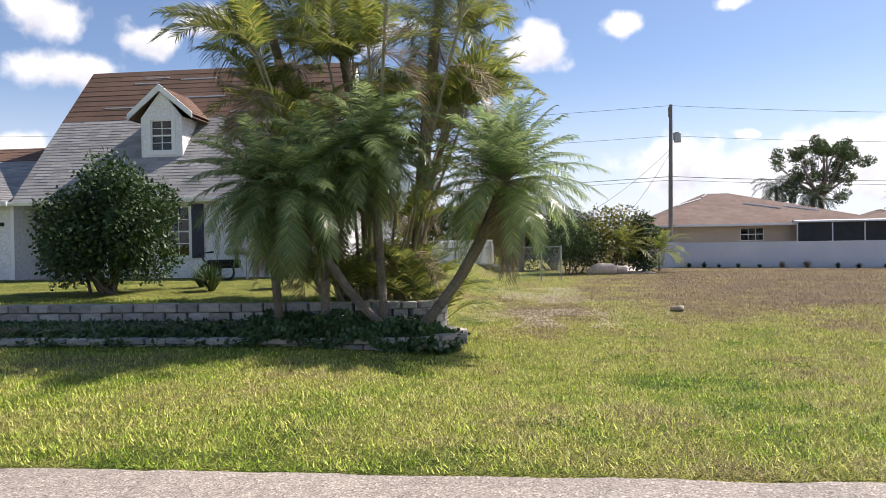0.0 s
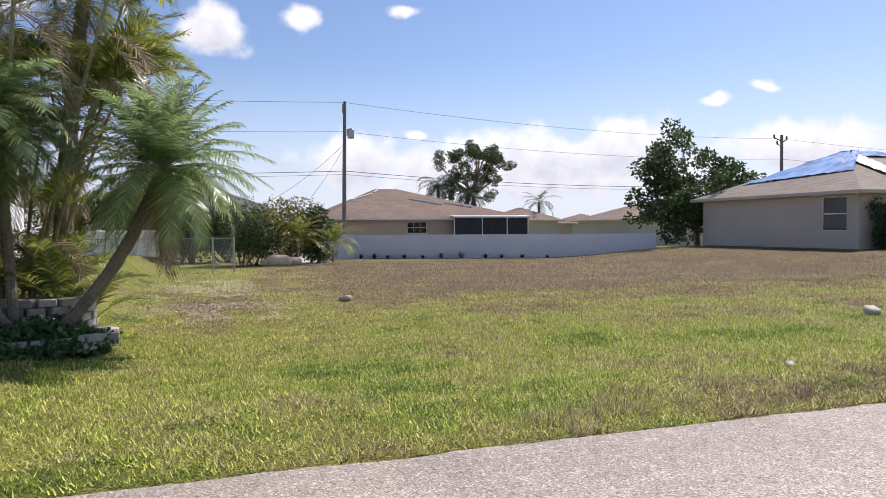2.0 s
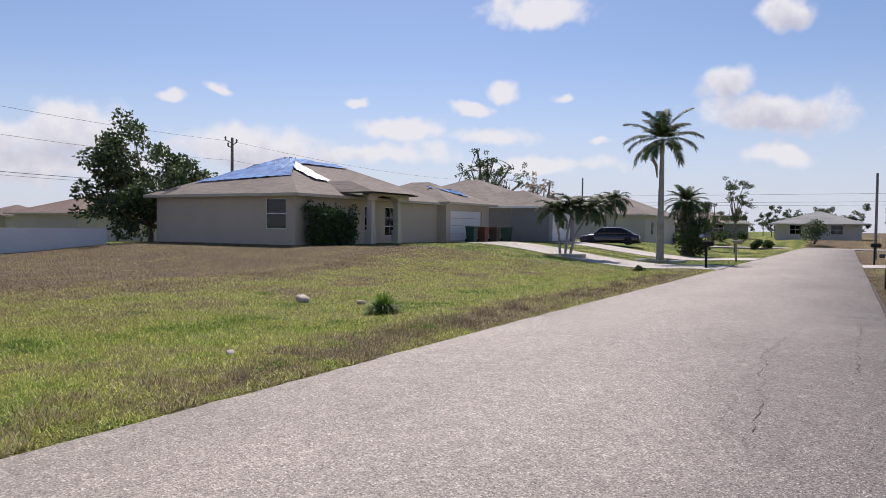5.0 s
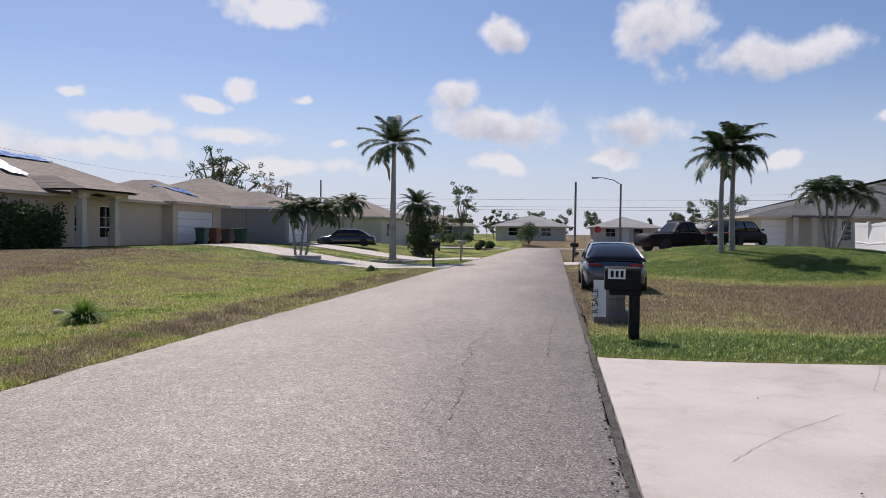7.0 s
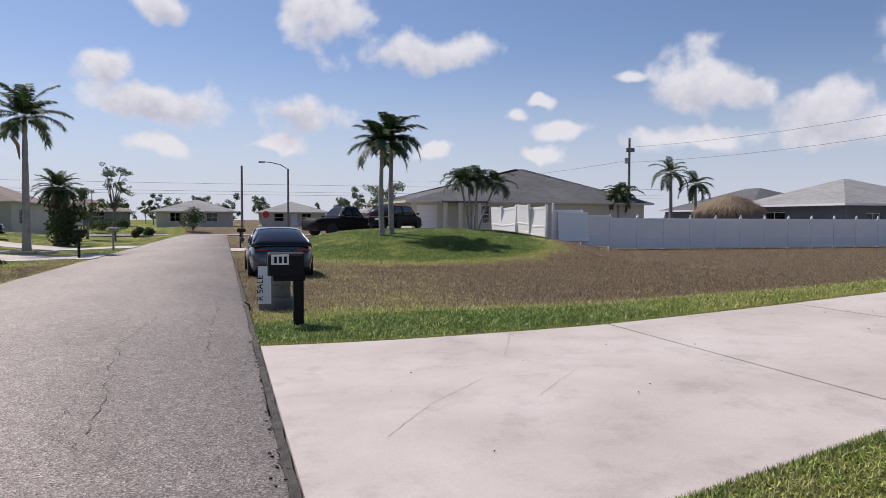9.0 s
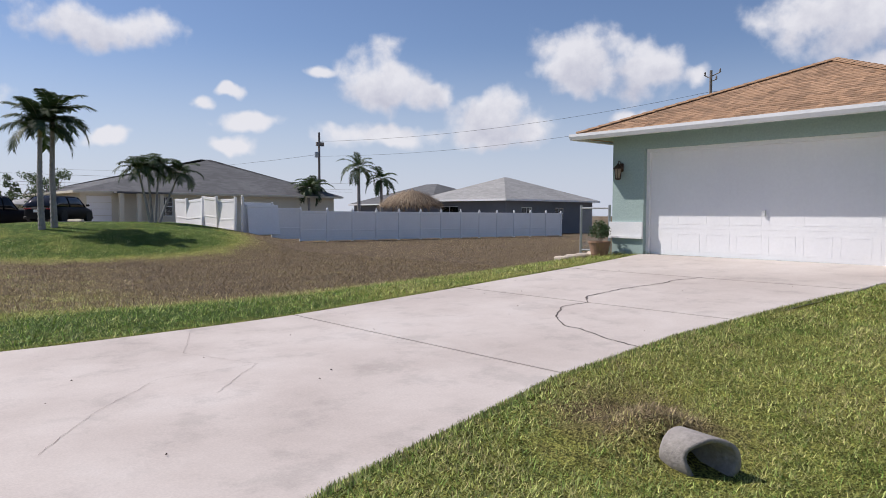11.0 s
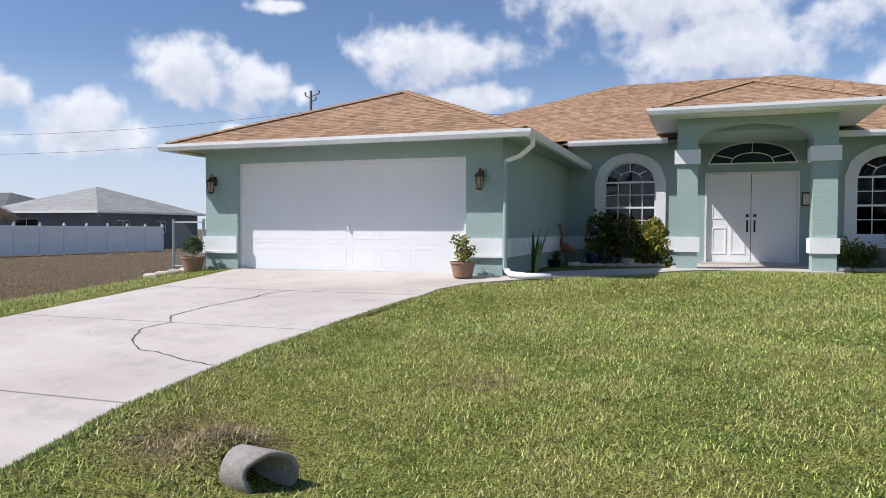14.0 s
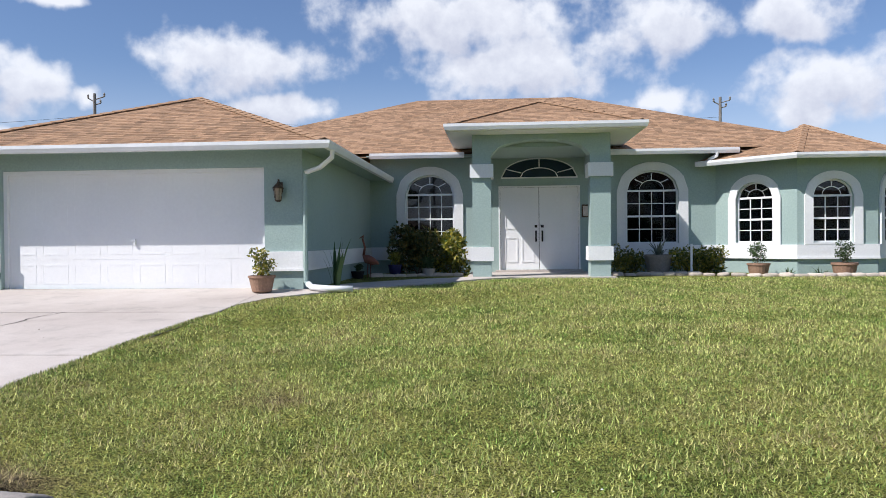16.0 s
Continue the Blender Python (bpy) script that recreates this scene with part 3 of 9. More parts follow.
def wall_geo(at, length, z0, z1, openings=(), thick=0.2, s_from=0.0, caps=False):
    """A wall with openings cut right through, square or arched: (s0, s1, sill, spring, rise)."""
    cuts = {s_from, length}
    for o in openings:
        n = 14 if o[4] else 1
        cuts |= {o[0] + (o[1] - o[0]) * i / n for i in range(n + 1)}
    cuts = sorted(cuts)
    g = Geo()

    def quad(p, q, r, t):
        g.add([p, q, r, t], [(0, 1, 2, 3)])

    for a, b in zip(cuts, cuts[1:]):
        o = next((o for o in openings if o[0] - 1e-6 <= a and b <= o[1] + 1e-6), None)
        spans = [((z0, z0), (z1, z1))] if o is None else [((z0, z0), (o[2], o[2])), ((arch_top(a, o), arch_top(b, o)), (z1, z1))]
        for (la, lb), (ha, hb) in spans:
            if ha - la < 1e-4 and hb - lb < 1e-4:
                continue
            quad(at(a, 0, la), at(b, 0, lb), at(b, 0, hb), at(a, 0, ha))
            quad(at(a, thick, la), at(a, thick, ha), at(b, thick, hb), at(b, thick, lb))
        if o is not None:
            if o[2] - z0 > 1e-4:
                quad(at(a, 0, o[2]), at(b, 0, o[2]), at(b, thick, o[2]), at(a, thick, o[2]))
            quad(at(a, 0, arch_top(a, o)), at(b, 0, arch_top(b, o)), at(b, thick, arch_top(b, o)), at(a, thick, arch_top(a, o)))
    for o in openings:
        for s in (o[0], o[1]):
            quad(at(s, 0, o[2]), at(s, thick, o[2]), at(s, thick, arch_top(s, o)), at(s, 0, arch_top(s, o)))
    if caps:
        for s in (s_from, length):
            quad(at(s, 0, z0), at(s, thick, z0), at(s, thick, z1), at(s, 0, z1))
    quad(at(s_from, 0, z1), at(length, 0, z1), at(length, thick, z1), at(s_from, thick, z1))
    return g


def bar(g, at, s0, s1, d0, d1, z0, z1):
    """A bar on a wall, in the wall's own coordinates."""
    p = [at(s, d, z) for z in (z0, z1) for d in (d0, d1) for s in (s0, s1)]
    g.add(p, [(0, 2, 3, 1), (4, 5, 7, 6), (0, 1, 5, 4), (2, 6, 7, 3), (0, 4, 6, 2), (1, 3, 7, 5)])


def outline(o, n=16):
    s0, s1, z0, z1, rise = o
    pts = [(s0, z0), (s0, z1)]
    if rise:
        pts += [(s0 + (s1 - s0) * i / n, arch_top(s0 + (s1 - s0) * i / n, o)) for i in range(1, n)]
    return pts + [(s1, z1), (s1, z0)]


def band(g, at, outer, inner, d0, d1, close=True):
    """A frame between two outlines of equally many points, from depth d0 to d1."""
    m = len(outer)
    rings = [[at(*(lambda q, d: (q[0], d, q[1]))(p, d)) for p, d in ((outer[i], d0), (outer[i], d1), (inner[i], d1), (inner[i], d0))] for i in range(m)]
    if close:
        rings.append(rings[0])
    g.loft(rings, True, not close)


def grow_opening(o, e):
    return (o[0] - e, o[1] + e, o[2] - e, o[3] + (0 if o[4] else e), o[4] + (e if o[4] else 0))


def pane_geo(at, o, d):
    g = Geo()
    pts = outline(o)
    n = len(pts)
    g.add([at(s, d, z) for s, z in pts] + [at(s, d + 0.006, z) for s, z in pts], [tuple(range(n)), tuple(range(n, 2 * n))] + [(i, (i + 1) % n, n + (i + 1) % n, n + i) for i in range(n)])
    return g


def window(name, parent, at, o, cols, rows, d=0.09, bars=0.022, rail=0.05, frame_mat=None, fan=False, mid=True):
    """A glazed window in an opening: frame, meeting rail, glazing bars, one pane of glass."""
    frame_mat = frame_mat or TRIM
    g = Geo()
    inner = grow_opening(o, -0.04)
    band(g, at, outline(o), outline(inner), d - 0.03, d + 0.04)
    win = part(name, g, frame_mat, parent)
    s0, s1, z0, z1, rise = inner

    def strip(a, b, w, depth):
        """A straight bar between two points of the window's plane."""
        dx, dz = b[0] - a[0], b[1] - a[1]
        q = math.hypot(dx, dz) or 1
        ox, oz = -dz / q * w / 2, dx / q * w / 2
        k = Geo()
        k.add([at(p[0] + sg * ox, dd, p[1] + sg * oz) for dd in (d - depth, d + 0.012) for p, sg in ((a, -1), (b, -1), (b, 1), (a, 1))],
              [(0, 1, 2, 3), (7, 6, 5, 4), (0, 1, 5, 4), (1, 2, 6, 5), (2, 3, 7, 6), (3, 0, 4, 7)])
        return k

    for c in range(1, cols):
        s = s0 + (s1 - s0) * c / cols
        part("glazing_bar", strip((s, z0), (s, z1), bars, 0.012), frame_mat, win)
    for r in range(1, rows):
        z = z0 + (z1 - z0) * r / rows
        k = rail if (mid and r == rows // 2) else bars
        part("meeting_rail" if k > bars else "glazing_bar", strip((s0, z), (s1, z), k, 0.020 if k > bars else 0.010), frame_mat, win)
    if rise:
        part("transom", strip((s0, z1), (s1, z1), rail, 0.022), frame_mat, win)
        if fan:
            # a low arch with three rays
            c, h = (s0 + s1) / 2, (s1 - s0) / 2
            pts = [(c + 0.5 * h * math.cos(t), z1 + 0.03 + 0.52 * rise * math.sin(t)) for t in np.linspace(0, math.pi, 11)]
            k = Geo()
            k.loft([[at(a, d - 0.012, za - bars / 2), at(a, d - 0.012, za + bars / 2), at(a, d + 0.01, za + bars / 2), at(a, d + 0.01, za - bars / 2)] for a, za in pts])
            part("fan_arch", k, frame_mat, win)
            for t in (0.5, 0.25, 0.75):
                a = math.pi * t
                p0 = (c + 0.5 * h * math.cos(a), z1 + 0.03 + 0.52 * rise * math.sin(a))
                p1 = (c + 0.93 * h * math.cos(a), z1 + 0.97 * rise * math.sin(a)) if t == 0.5 else (c + 0.86 * h * math.cos(a) * 1.12, z1 + 0.62 * rise)
                part("glazing_bar", strip(p0, p1, bars, 0.010), frame_mat, win)
    part("pane", pane_geo(at, grow_opening(o, -0.02), d + 0.016), GLASS, win, "dark window glass")
    return win


def shingled(poly, course=0.145, tab=0.33, lift=0.009, seed=3, singles=None):
    """Overlapping tabs on a flat roof face whose first edge is the eave, as quads with a butt edge."""
    poly = [Vector(p) for p in poly]
    e = (poly[1] - poly[0]).normalized()
    nrm = Vector((0, 0, 0))
    for i in range(1, len(poly) - 1):
        nrm += (poly[i] - poly[0]).cross(poly[i + 1] - poly[0])
    nrm.normalize()
    if nrm.z < 0:
        nrm = -nrm
    s = nrm.cross(e).normalized()
    if s.z < 0:
        s = -s
    flat = [((p - poly[0]).dot(e), (p - poly[0]).dot(s)) for p in poly]
    top = max(q[1] for q in flat)

    def span(h):
        xs = []
        for (x0, y0), (x1, y1) in zip(flat, flat[1:] + flat[:1]):
            if abs(y1 - y0) > 1e-9 and min(y0, y1) - 1e-6 <= h <= max(y0, y1) + 1e-6:
                xs.append(x0 + (x1 - x0) * (h - y0) / (y1 - y0))
        return (min(xs), max(xs)) if len(xs) >= 2 else None

    rnd = random.Random(seed)
    v, f = [], []
    h = 0.0
    while h < top - 0.02:
        h1 = min(h + course, top - 1e-4)
        a, b = span(h + 1e-4), span(h1)
        if a and b:
            x = a[0] - rnd.uniform(0, tab)
            while x < a[1]:
                w = tab * rnd.uniform(0.55, 1.25)
                x0, x1 = max(x, a[0]), min(x + w - 0.004, a[1])
                t0, t1 = min(max(x0, b[0]), b[1]), min(max(x1, b[0]), b[1])
                up = lift * rnd.uniform(0.7, 1.5)
                if singles is not None and len(singles) < 300 and x1 - x0 > 0.1 and abs(t0 - x0) + abs(t1 - x1) < 1e-6:
                    q = poly[0] + e * x0 + s * h
                    m = Matrix((e * (x1 - x0), s * (h1 - h), nrm * up)).transposed().to_4x4()
                    singles.append(Matrix.Translation(q) @ m)
                elif x1 - x0 > 0.01:
                    o = poly[0]
                    p = [o + e * x0 + s * h + nrm * up, o + e * x1 + s * h + nrm * up, o + e * t1 + s * h1 + nrm * 0.002, o + e * t0 + s * h1 + nrm * 0.002, o + e * x0 + s * h, o + e * x1 + s * h]
                    k = len(v)
                    v += [tuple(q) for q in p]
                    f += [(k, k + 1, k + 2, k + 3), (k + 4, k + 5, k + 1, k)]
                x += w
        h += course
    g = Geo()
    g.v, g.f = v, f
    return g


def roof_faces(parent, faces, under, cover, course=0.14, tab=0.18, name="roof", lift=0.006, loose=None):
    """A roof: one deck under it all, and tabs on each face."""
    deck, tabs = Geo(), Geo()
    for i, poly in enumerate(faces):
        n = len(poly)
        deck.add(poly + [(x, y, z - 0.10) for x, y, z in poly], [tuple(range(n)), tuple(range(n, 2 * n))])
        t = shingled(poly, course, tab, lift, seed=i + 3, singles=loose if i == 0 else None)
        k = len(tabs.v)
        tabs.v += t.v
        tabs.f += [tuple(j + k for j in q) for q in t.f]
    r = part(name, deck, under, parent)
    sh = bpy.data.meshes.new("shingles")
    sh.from_pydata(tabs.v, [], tabs.f)
    sh.materials.append(cover)
    ob = part("shingles", sh, None, r, "overlapping asphalt shingles")
    tagged(ob, kind="stuff")
    return r


def gutter(parent, pts, z0, z1, depth=0.12, name="gutter"):
    """A white aluminium gutter along a polyline of eave points in plan (world), hung outside it."""
    g = Geo()
    c = [Vector((*p, 0)) for p in pts]
    rings = []
    for i, p in enumerate(c):
        d0 = (c[i] - c[i - 1]).normalized() if i else (c[1] - c[0]).normalized()
        d1 = (c[i + 1] - c[i]).normalized() if i < len(c) - 1 else d0
        t = (d0 + d1).normalized()
        nrm = Vector((t.y, -t.x, 0)) / max(0.3, math.cos(d0.angle(d1) / 2) if d0.length and d1.length else 1)
        o = p + nrm * depth
        m = p + nrm * depth * 0.75
        rings.append([(p.x, p.y, z0), (m.x, m.y, z0), (o.x, o.y, z0 + (z1 - z0) * 0.55), (o.x, o.y, z1), (p.x, p.y, z1 - 0.004)])
    g.loft(rings)
    return part(name, g, METAL_WHITE, parent)

house = thing("teal_house", (HA_O.x, HA_O.y, 0.0), "teal stucco one-storey house with white trim and a tan shingle roof", "house")
F = 0.70  # floor
W_TOP, M_TOP = 3.26, 3.86


def ha_wall(name, a, b, inward, z0, z1, openings=(), thick=0.2, mat=None, caps=False):
    at, n = face_map(HA, a, b, inward)
    return part(name, wall_geo(at, n, z0, z1, openings, thick, caps=caps), mat or STUCCO, house), at, n


# garage: front from east (u 6.49) to the corner (u 0)
_, g_at, _ = ha_wall("garage_wall", (6.49, 0), (0, 0), (0, -1), 0.3, W_TOP, [(0.79, 5.79, F, 2.90, 0)], 0.25)
ha_wall("garage_side_wall", (0, 0), (0, -6.8), (1, 0), 0.3, W_TOP)
ha_wall("garage_east_wall", (6.49, -19), (6.49, 0), (-1, 0), 0.3, W_TOP)


def garage_door(parent, at, s0, s1, z0, z1, d, rows, cols, mat):
    """A sectional door of raised panels."""
    g = Geo()
    h = (z1 - z0) / rows
    for r in range(rows):
        bar(g, at, s0, s1, d, d + 0.045, z0 + r * h + 0.002, z0 + (r + 1) * h - 0.002)
        w = (s1 - s0) / cols
        for c in range(cols):
            a, b = s0 + c * w + w * 0.09, s0 + (c + 1) * w - w * 0.09
            p, q = z0 + r * h + h * 0.16, z0 + (r + 1) * h - h * 0.16
            # a low moulded ridge round each field
            band(g, at, [(a, p), (a, q), (b, q), (b, p)], [(a + 0.03, p + 0.03), (a + 0.03, q - 0.03), (b - 0.03, q - 0.03), (b - 0.03, p + 0.03)], d - 0.0025, d + 0.004)
    bar(g, at, s0 + 0.003, s1 - 0.003, d + 0.003, d + 0.04, z0 + 0.004, z1 - 0.004)
    ob = part("garage_door", g, mat, parent, "white sectional garage door with raised panels")
    hg = Geo()
    bar(hg, at, (s0 + s1) / 2 - 0.02, (s0 + s1) / 2 + 0.02, d - 0.05, d, z0 + h * 1.5, z0 + h * 1.5 + 0.10)
    bar(hg, at, (s0 + s1) / 2 - 0.06, (s0 + s1) / 2 + 0.0, d - 0.06, d - 0.045, z0 + h * 1.5 + 0.06, z0 + h * 1.5 + 0.085)
    part("handle", hg, METAL_WHITE, ob, "small lever handle")
    return ob


garage_door(house, g_at, 0.80, 5.78, F + 0.01, 2.89, 0.17, 4, 8, TRIM)
jamb = Geo()
band(jamb, g_at, [(0.79, F), (0.79, 2.9), (5.79, 2.9), (5.79, F)], [(0.86, F), (0.86, 2.83), (5.72, 2.83), (5.72, F)], 0.10, 0.165, close=False)
part("door_jamb", jamb, TRIM, house)


def stucco_band(at, s0, s1, name="trim_band"):
    """The raised white band at sill height, with a lip."""
    g = Geo()
    bar(g, at, s0, s1, -0.045, 0.0, 1.07, 1.38)
    bar(g, at, s0, s1, -0.065, 0.0, 1.03, 1.075)
    return part(name, g, WHITE_STUCCO, house)


stucco_band(g_at, -0.045, 0.79)
stucco_band(g_at, 5.79, 6.535)
side_at, _ = face_map(HA, (0, 0), (0, -6.8), (1, 0))
stucco_band(side_at, -0.045, 6.8)

# main front, between the garage and the bay
MV = -6.8
w1, w2 = (0.97, 2.29, 1.43, 2.80, 0.53), (6.87, 8.23, 1.43, 2.83, 0.53)
door_o, fan_o = (3.56, 5.59, F + 0.04, 2.95, 0), (3.58, 5.58, 3.22, 3.24, 0.49)
_, m_at, _ = ha_wall("front_wall", (0, MV), (-9.19, MV), (0, -1), 0.3, M_TOP, [w1, w2, (3.51, 5.64, F + 0.04, 2.98, 0)], 0.22)
for o in (w1, w2):
    window("window", house, m_at, o, 4, 4, fan=True)
    g = Geo()
    big = (o[0] - 0.245, o[1] + 0.245, 1.38, o[3], o[4] + 0.225)
    band(g, m_at, outline(big), outline((o[0], o[1], 1.38, o[3], o[4])), -0.05, 0.0, close=False)
    bar(g, m_at, o[0], o[1], -0.05, 0.0, 1.38, 1.43)
    part("window_surround", g, WHITE_STUCCO, house, "raised white stucco arch")
stucco_band(m_at, 0.0, 2.9)
stucco_band(m_at, 6.04, 9.19)

# front doors
for s0, s1, hs in ((3.535, 4.567, 4.49), (4.583, 5.615, 4.66)):
    g = Geo()
    bar(g, m_at, s0, s1, 0.08, 0.125, F + 0.05, 2.96)
    leaf = part("front_door", g, TRIM, house, "white panelled front door")
    for a, b in ((0.12, 0.45), (0.55, 0.88)):
        for p, q in ((0.09, 0.40), (0.50, 0.78), (0.83, 0.95)):
            x0, x1 = s0 + (s1 - s0) * a, s0 + (s1 - s0) * b
            z0, z1 = F + 0.05 + 2.18 * p, F + 0.05 + 2.18 * q
            g = Geo()
            band(g, m_at, [(x0, z0), (x0, z1), (x1, z1), (x1, z0)], [(x0 + 0.03, z0 + 0.03), (x0 + 0.03, z1 - 0.03), (x1 - 0.03, z1 - 0.03), (x1 - 0.03, z0 + 0.03)], 0.066, 0.082)
            part("panel", g, TRIM, leaf)
    g = Geo()
    bar(g, m_at, hs - 0.035, hs + 0.035, 0.055, 0.08, 1.88, 1.95)
    bar(g, m_at, hs - 0.022, hs + 0.022, 0.058, 0.08, 1.50, 1.80)
    bar(g, m_at, hs - 0.014, hs + 0.014, 0.025, 0.04, 1.55, 1.76)
    part("door_handle", g, DARK, leaf, "dark bronze handle set")
g = Geo()
band(g, m_at, [(3.49, F), (3.49, 3.0), (5.66, 3.0), (5.66, F)], [(3.53, F), (3.53, 2.965), (5.62, 2.965), (5.62, F)], -0.02, 0.1, close=False)
part("door_frame", g, TRIM, house)
g = Geo()
band(g, m_at, outline((3.56, 5.6, 3.2, 3.24, 0.51)), outline((3.595, 5.565, 3.235, 3.25, 0.475)), -0.02, 0.03)
band(g, m_at, outline((4.08, 5.08, 3.235, 3.25, 0.24)), outline((4.105, 5.055, 3.235, 3.25, 0.215)), -0.018, 0.02, close=False)
bar(g, m_at, 4.568, 4.592, -0.018, 0.02, 3.47, 3.74)
for k in (-1, 1):
    ray = [(4.58 + k * a, z) for a, z in ((0.47, 3.335), (0.47, 3.36), (0.92, 3.47), (0.92, 3.445))]
    g.add([m_at(p, d, z) for d in (-0.018, 0.02) for p, z in ray], [(0, 1, 2, 3), (4, 5, 6, 7), (0, 1, 5, 4), (1, 2, 6, 5), (2, 3, 7, 6), (3, 0, 4, 7)])
fan = part("fanlight", g, TRIM, house)
part("pane", pane_geo(m_at, (3.60, 5.56, 3.23, 3.25, 0.46), -0.012), surface("fan_glass", (0.02, 0.035, 0.05), (0.03, 0.05, 0.07), 0.2, 1, 3, 0, spec=0.08), fan, "dark arched glass")
g = Geo()
bar(g, m_at, 5.73, 5.93, -0.04, 0.0, 2.18, 2.44)
plq = Geo()
band(plq, m_at, [(5.70, 2.14), (5.70, 2.48), (5.96, 2.48), (5.96, 2.14)], [(5.73, 2.18), (5.73, 2.44), (5.93, 2.44), (5.93, 2.18)], -0.055, 0.0)
part("plaque_frame", plq, MULCH, house, "brown plaque frame")
part("plaque", g, surface("plaque_tile", (0.5, 0.42, 0.36), (0.75, 0.68, 0.6), 0.5, 9, 20, 0.2), house, "small framed tile plaque")

# portico
PV = -4.0
for u0, u1 in ((-2.89, -3.32), (-5.58, -6.04)):
    g = Geo()
    for z0, z1, k in ((0.5, 3.30, 0.0), (1.07, 1.39, 0.05), (1.03, 1.075, 0.07), (3.0, 3.30, 0.05)):
        g.add([HA(*p, z) for z in (z0, z1) for p in ((u0 + k, PV + k), (u1 - k, PV + k), (u1 - k, PV - 0.44 - k), (u0 + k, PV - 0.44 - k))],
              [(0, 1, 2, 3), (4, 5, 6, 7), (0, 1, 5, 4), (1, 2, 6, 5), (2, 3, 7, 6), (3, 0, 4, 7)]) if k == 0 else None
    part("column", g, STUCCO, house)
    for z0, z1, k, nm in ((1.07, 1.39, 0.05, "column_band"), (2.99, 3.30, 0.055, "column_cap")):
        g = Geo()
        g.add([HA(*p, z) for z in (z0, z1) for p in ((u0 + k, PV + k), (u1 - k, PV + k), (u1 - k, PV - 0.44 - k), (u0 + k, PV - 0.44 - k))],
              [(0, 1, 2, 3), (4, 5, 6, 7), (0, 1, 5, 4), (1, 2, 6, 5), (2, 3, 7, 6), (3, 0, 4, 7)])
        part(nm, g, WHITE_STUCCO, house)
_, p_at, _ = ha_wall("portico_arch", (-2.89, PV), (-6.04, PV), (0, -1), 3.30, 4.06, [(0.43, 2.69, 3.30, 3.50, 0.36)], 0.44, caps=True)
ha_wall("portico_side", (-2.95, PV - 0.3), (-2.95, MV), (-1, 0), 3.30, 4.06)
ha_wall("portico_side", (-5.98, MV), (-5.98, PV - 0.3), (1, 0), 3.30, 4.06)
g = Geo()
g.add([HA(u, v, z) for z in (3.98, 4.0) for u, v in ((-2.40, -3.4), (-6.64, -3.4), (-6.64, -6.9), (-2.40, -6.9))], [(0, 1, 2, 3), (4, 5, 6, 7), (0, 1, 5, 4), (1, 2, 6, 5), (2, 3, 7, 6), (3, 0, 4, 7)])
part("portico_soffit", g, TRIM, house)
g = Geo()
g.add([HA(u, v, z) for z in (3.74, 3.97) for u, v in ((-3.0, -4.46), (-5.93, -4.46), (-5.93, -6.79), (-3.0, -6.79))], [(0, 1, 2, 3), (4, 5, 6, 7), (0, 1, 5, 4), (1, 2, 6, 5), (2, 3, 7, 6), (3, 0, 4, 7)])
part("portico_ceiling", g, STUCCO, house)
g = Geo()
g.add([HA(u, v, z) for z in (0.45, F) for u, v in ((-2.75, -3.75), (-6.15, -3.75), (-6.15, -6.8), (-2.75, -6.8))], [(0, 1, 2, 3), (4, 5, 6, 7), (0, 1, 5, 4), (1, 2, 6, 5), (2, 3, 7, 6), (3, 0, 4, 7)])
g.add([HA(u, v, z) for z in (F, F + 0.05) for u, v in ((-3.4, -6.45), (-5.7, -6.45), (-5.7, -6.82), (-3.4, -6.82))], [(0, 1, 2, 3), (4, 5, 6, 7), (0, 1, 5, 4), (1, 2, 6, 5), (2, 3, 7, 6), (3, 0, 4, 7)])
part("porch_slab", g, CONCRETE, house)

# bay
BV = -5.35
bay_pts = [(-9.19, MV), (-10.68, BV), (-12.55, BV), (-14.04, MV)]
for a, b, o in ((bay_pts[0], bay_pts[1], (0.56, 1.50, 1.43, 2.56, 0.40)), (bay_pts[1], bay_pts[2], (0.36, 1.31, 1.43, 2.56, 0.40)), (bay_pts[2], bay_pts[3], (0.28, 1.22, 1.43, 2.56, 0.40))):
    d = Vector((b[0] - a[0], b[1] - a[1]))
    inward = (d.y, -d.x) if (Vector((d.y, -d.x)).dot(Vector((-11.6 - a[0], -9 - a[1]))) > 0) else (-d.y, d.x)
    _, b_at, n = ha_wall("bay_wall", a, b, inward, 0.3, 3.50, [o])
    window("window", house, b_at, o, 3, 4, fan=True)
    g = Geo()
    big = (o[0] - 0.2, o[1] + 0.2, 1.38, o[3], o[4] + 0.19)
    band(g, b_at, outline(big), outline((o[0], o[1], 1.38, o[3], o[4])), -0.05, 0.0, close=False)
    bar(g, b_at, o[0], o[1], -0.05, 0.0, 1.38, 1.43)
    part("window_surround", g, WHITE_STUCCO, house, "raised white stucco arch")
    stucco_band(b_at, -0.02, n + 0.02)
ha_wall("west_wall", (-14.04, MV), (-14.04, -19), (1, 0), 0.3, M_TOP)
ha_wall("back_wall", (-14.04, -19), (6.49, -19), (0, 1), 0.3, M_TOP)
# near-black floor and rear sheet: room darkness painted in behind the glass
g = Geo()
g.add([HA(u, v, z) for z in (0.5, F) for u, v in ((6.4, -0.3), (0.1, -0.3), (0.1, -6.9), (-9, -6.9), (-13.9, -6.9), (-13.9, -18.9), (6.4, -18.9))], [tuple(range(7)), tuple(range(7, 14))])
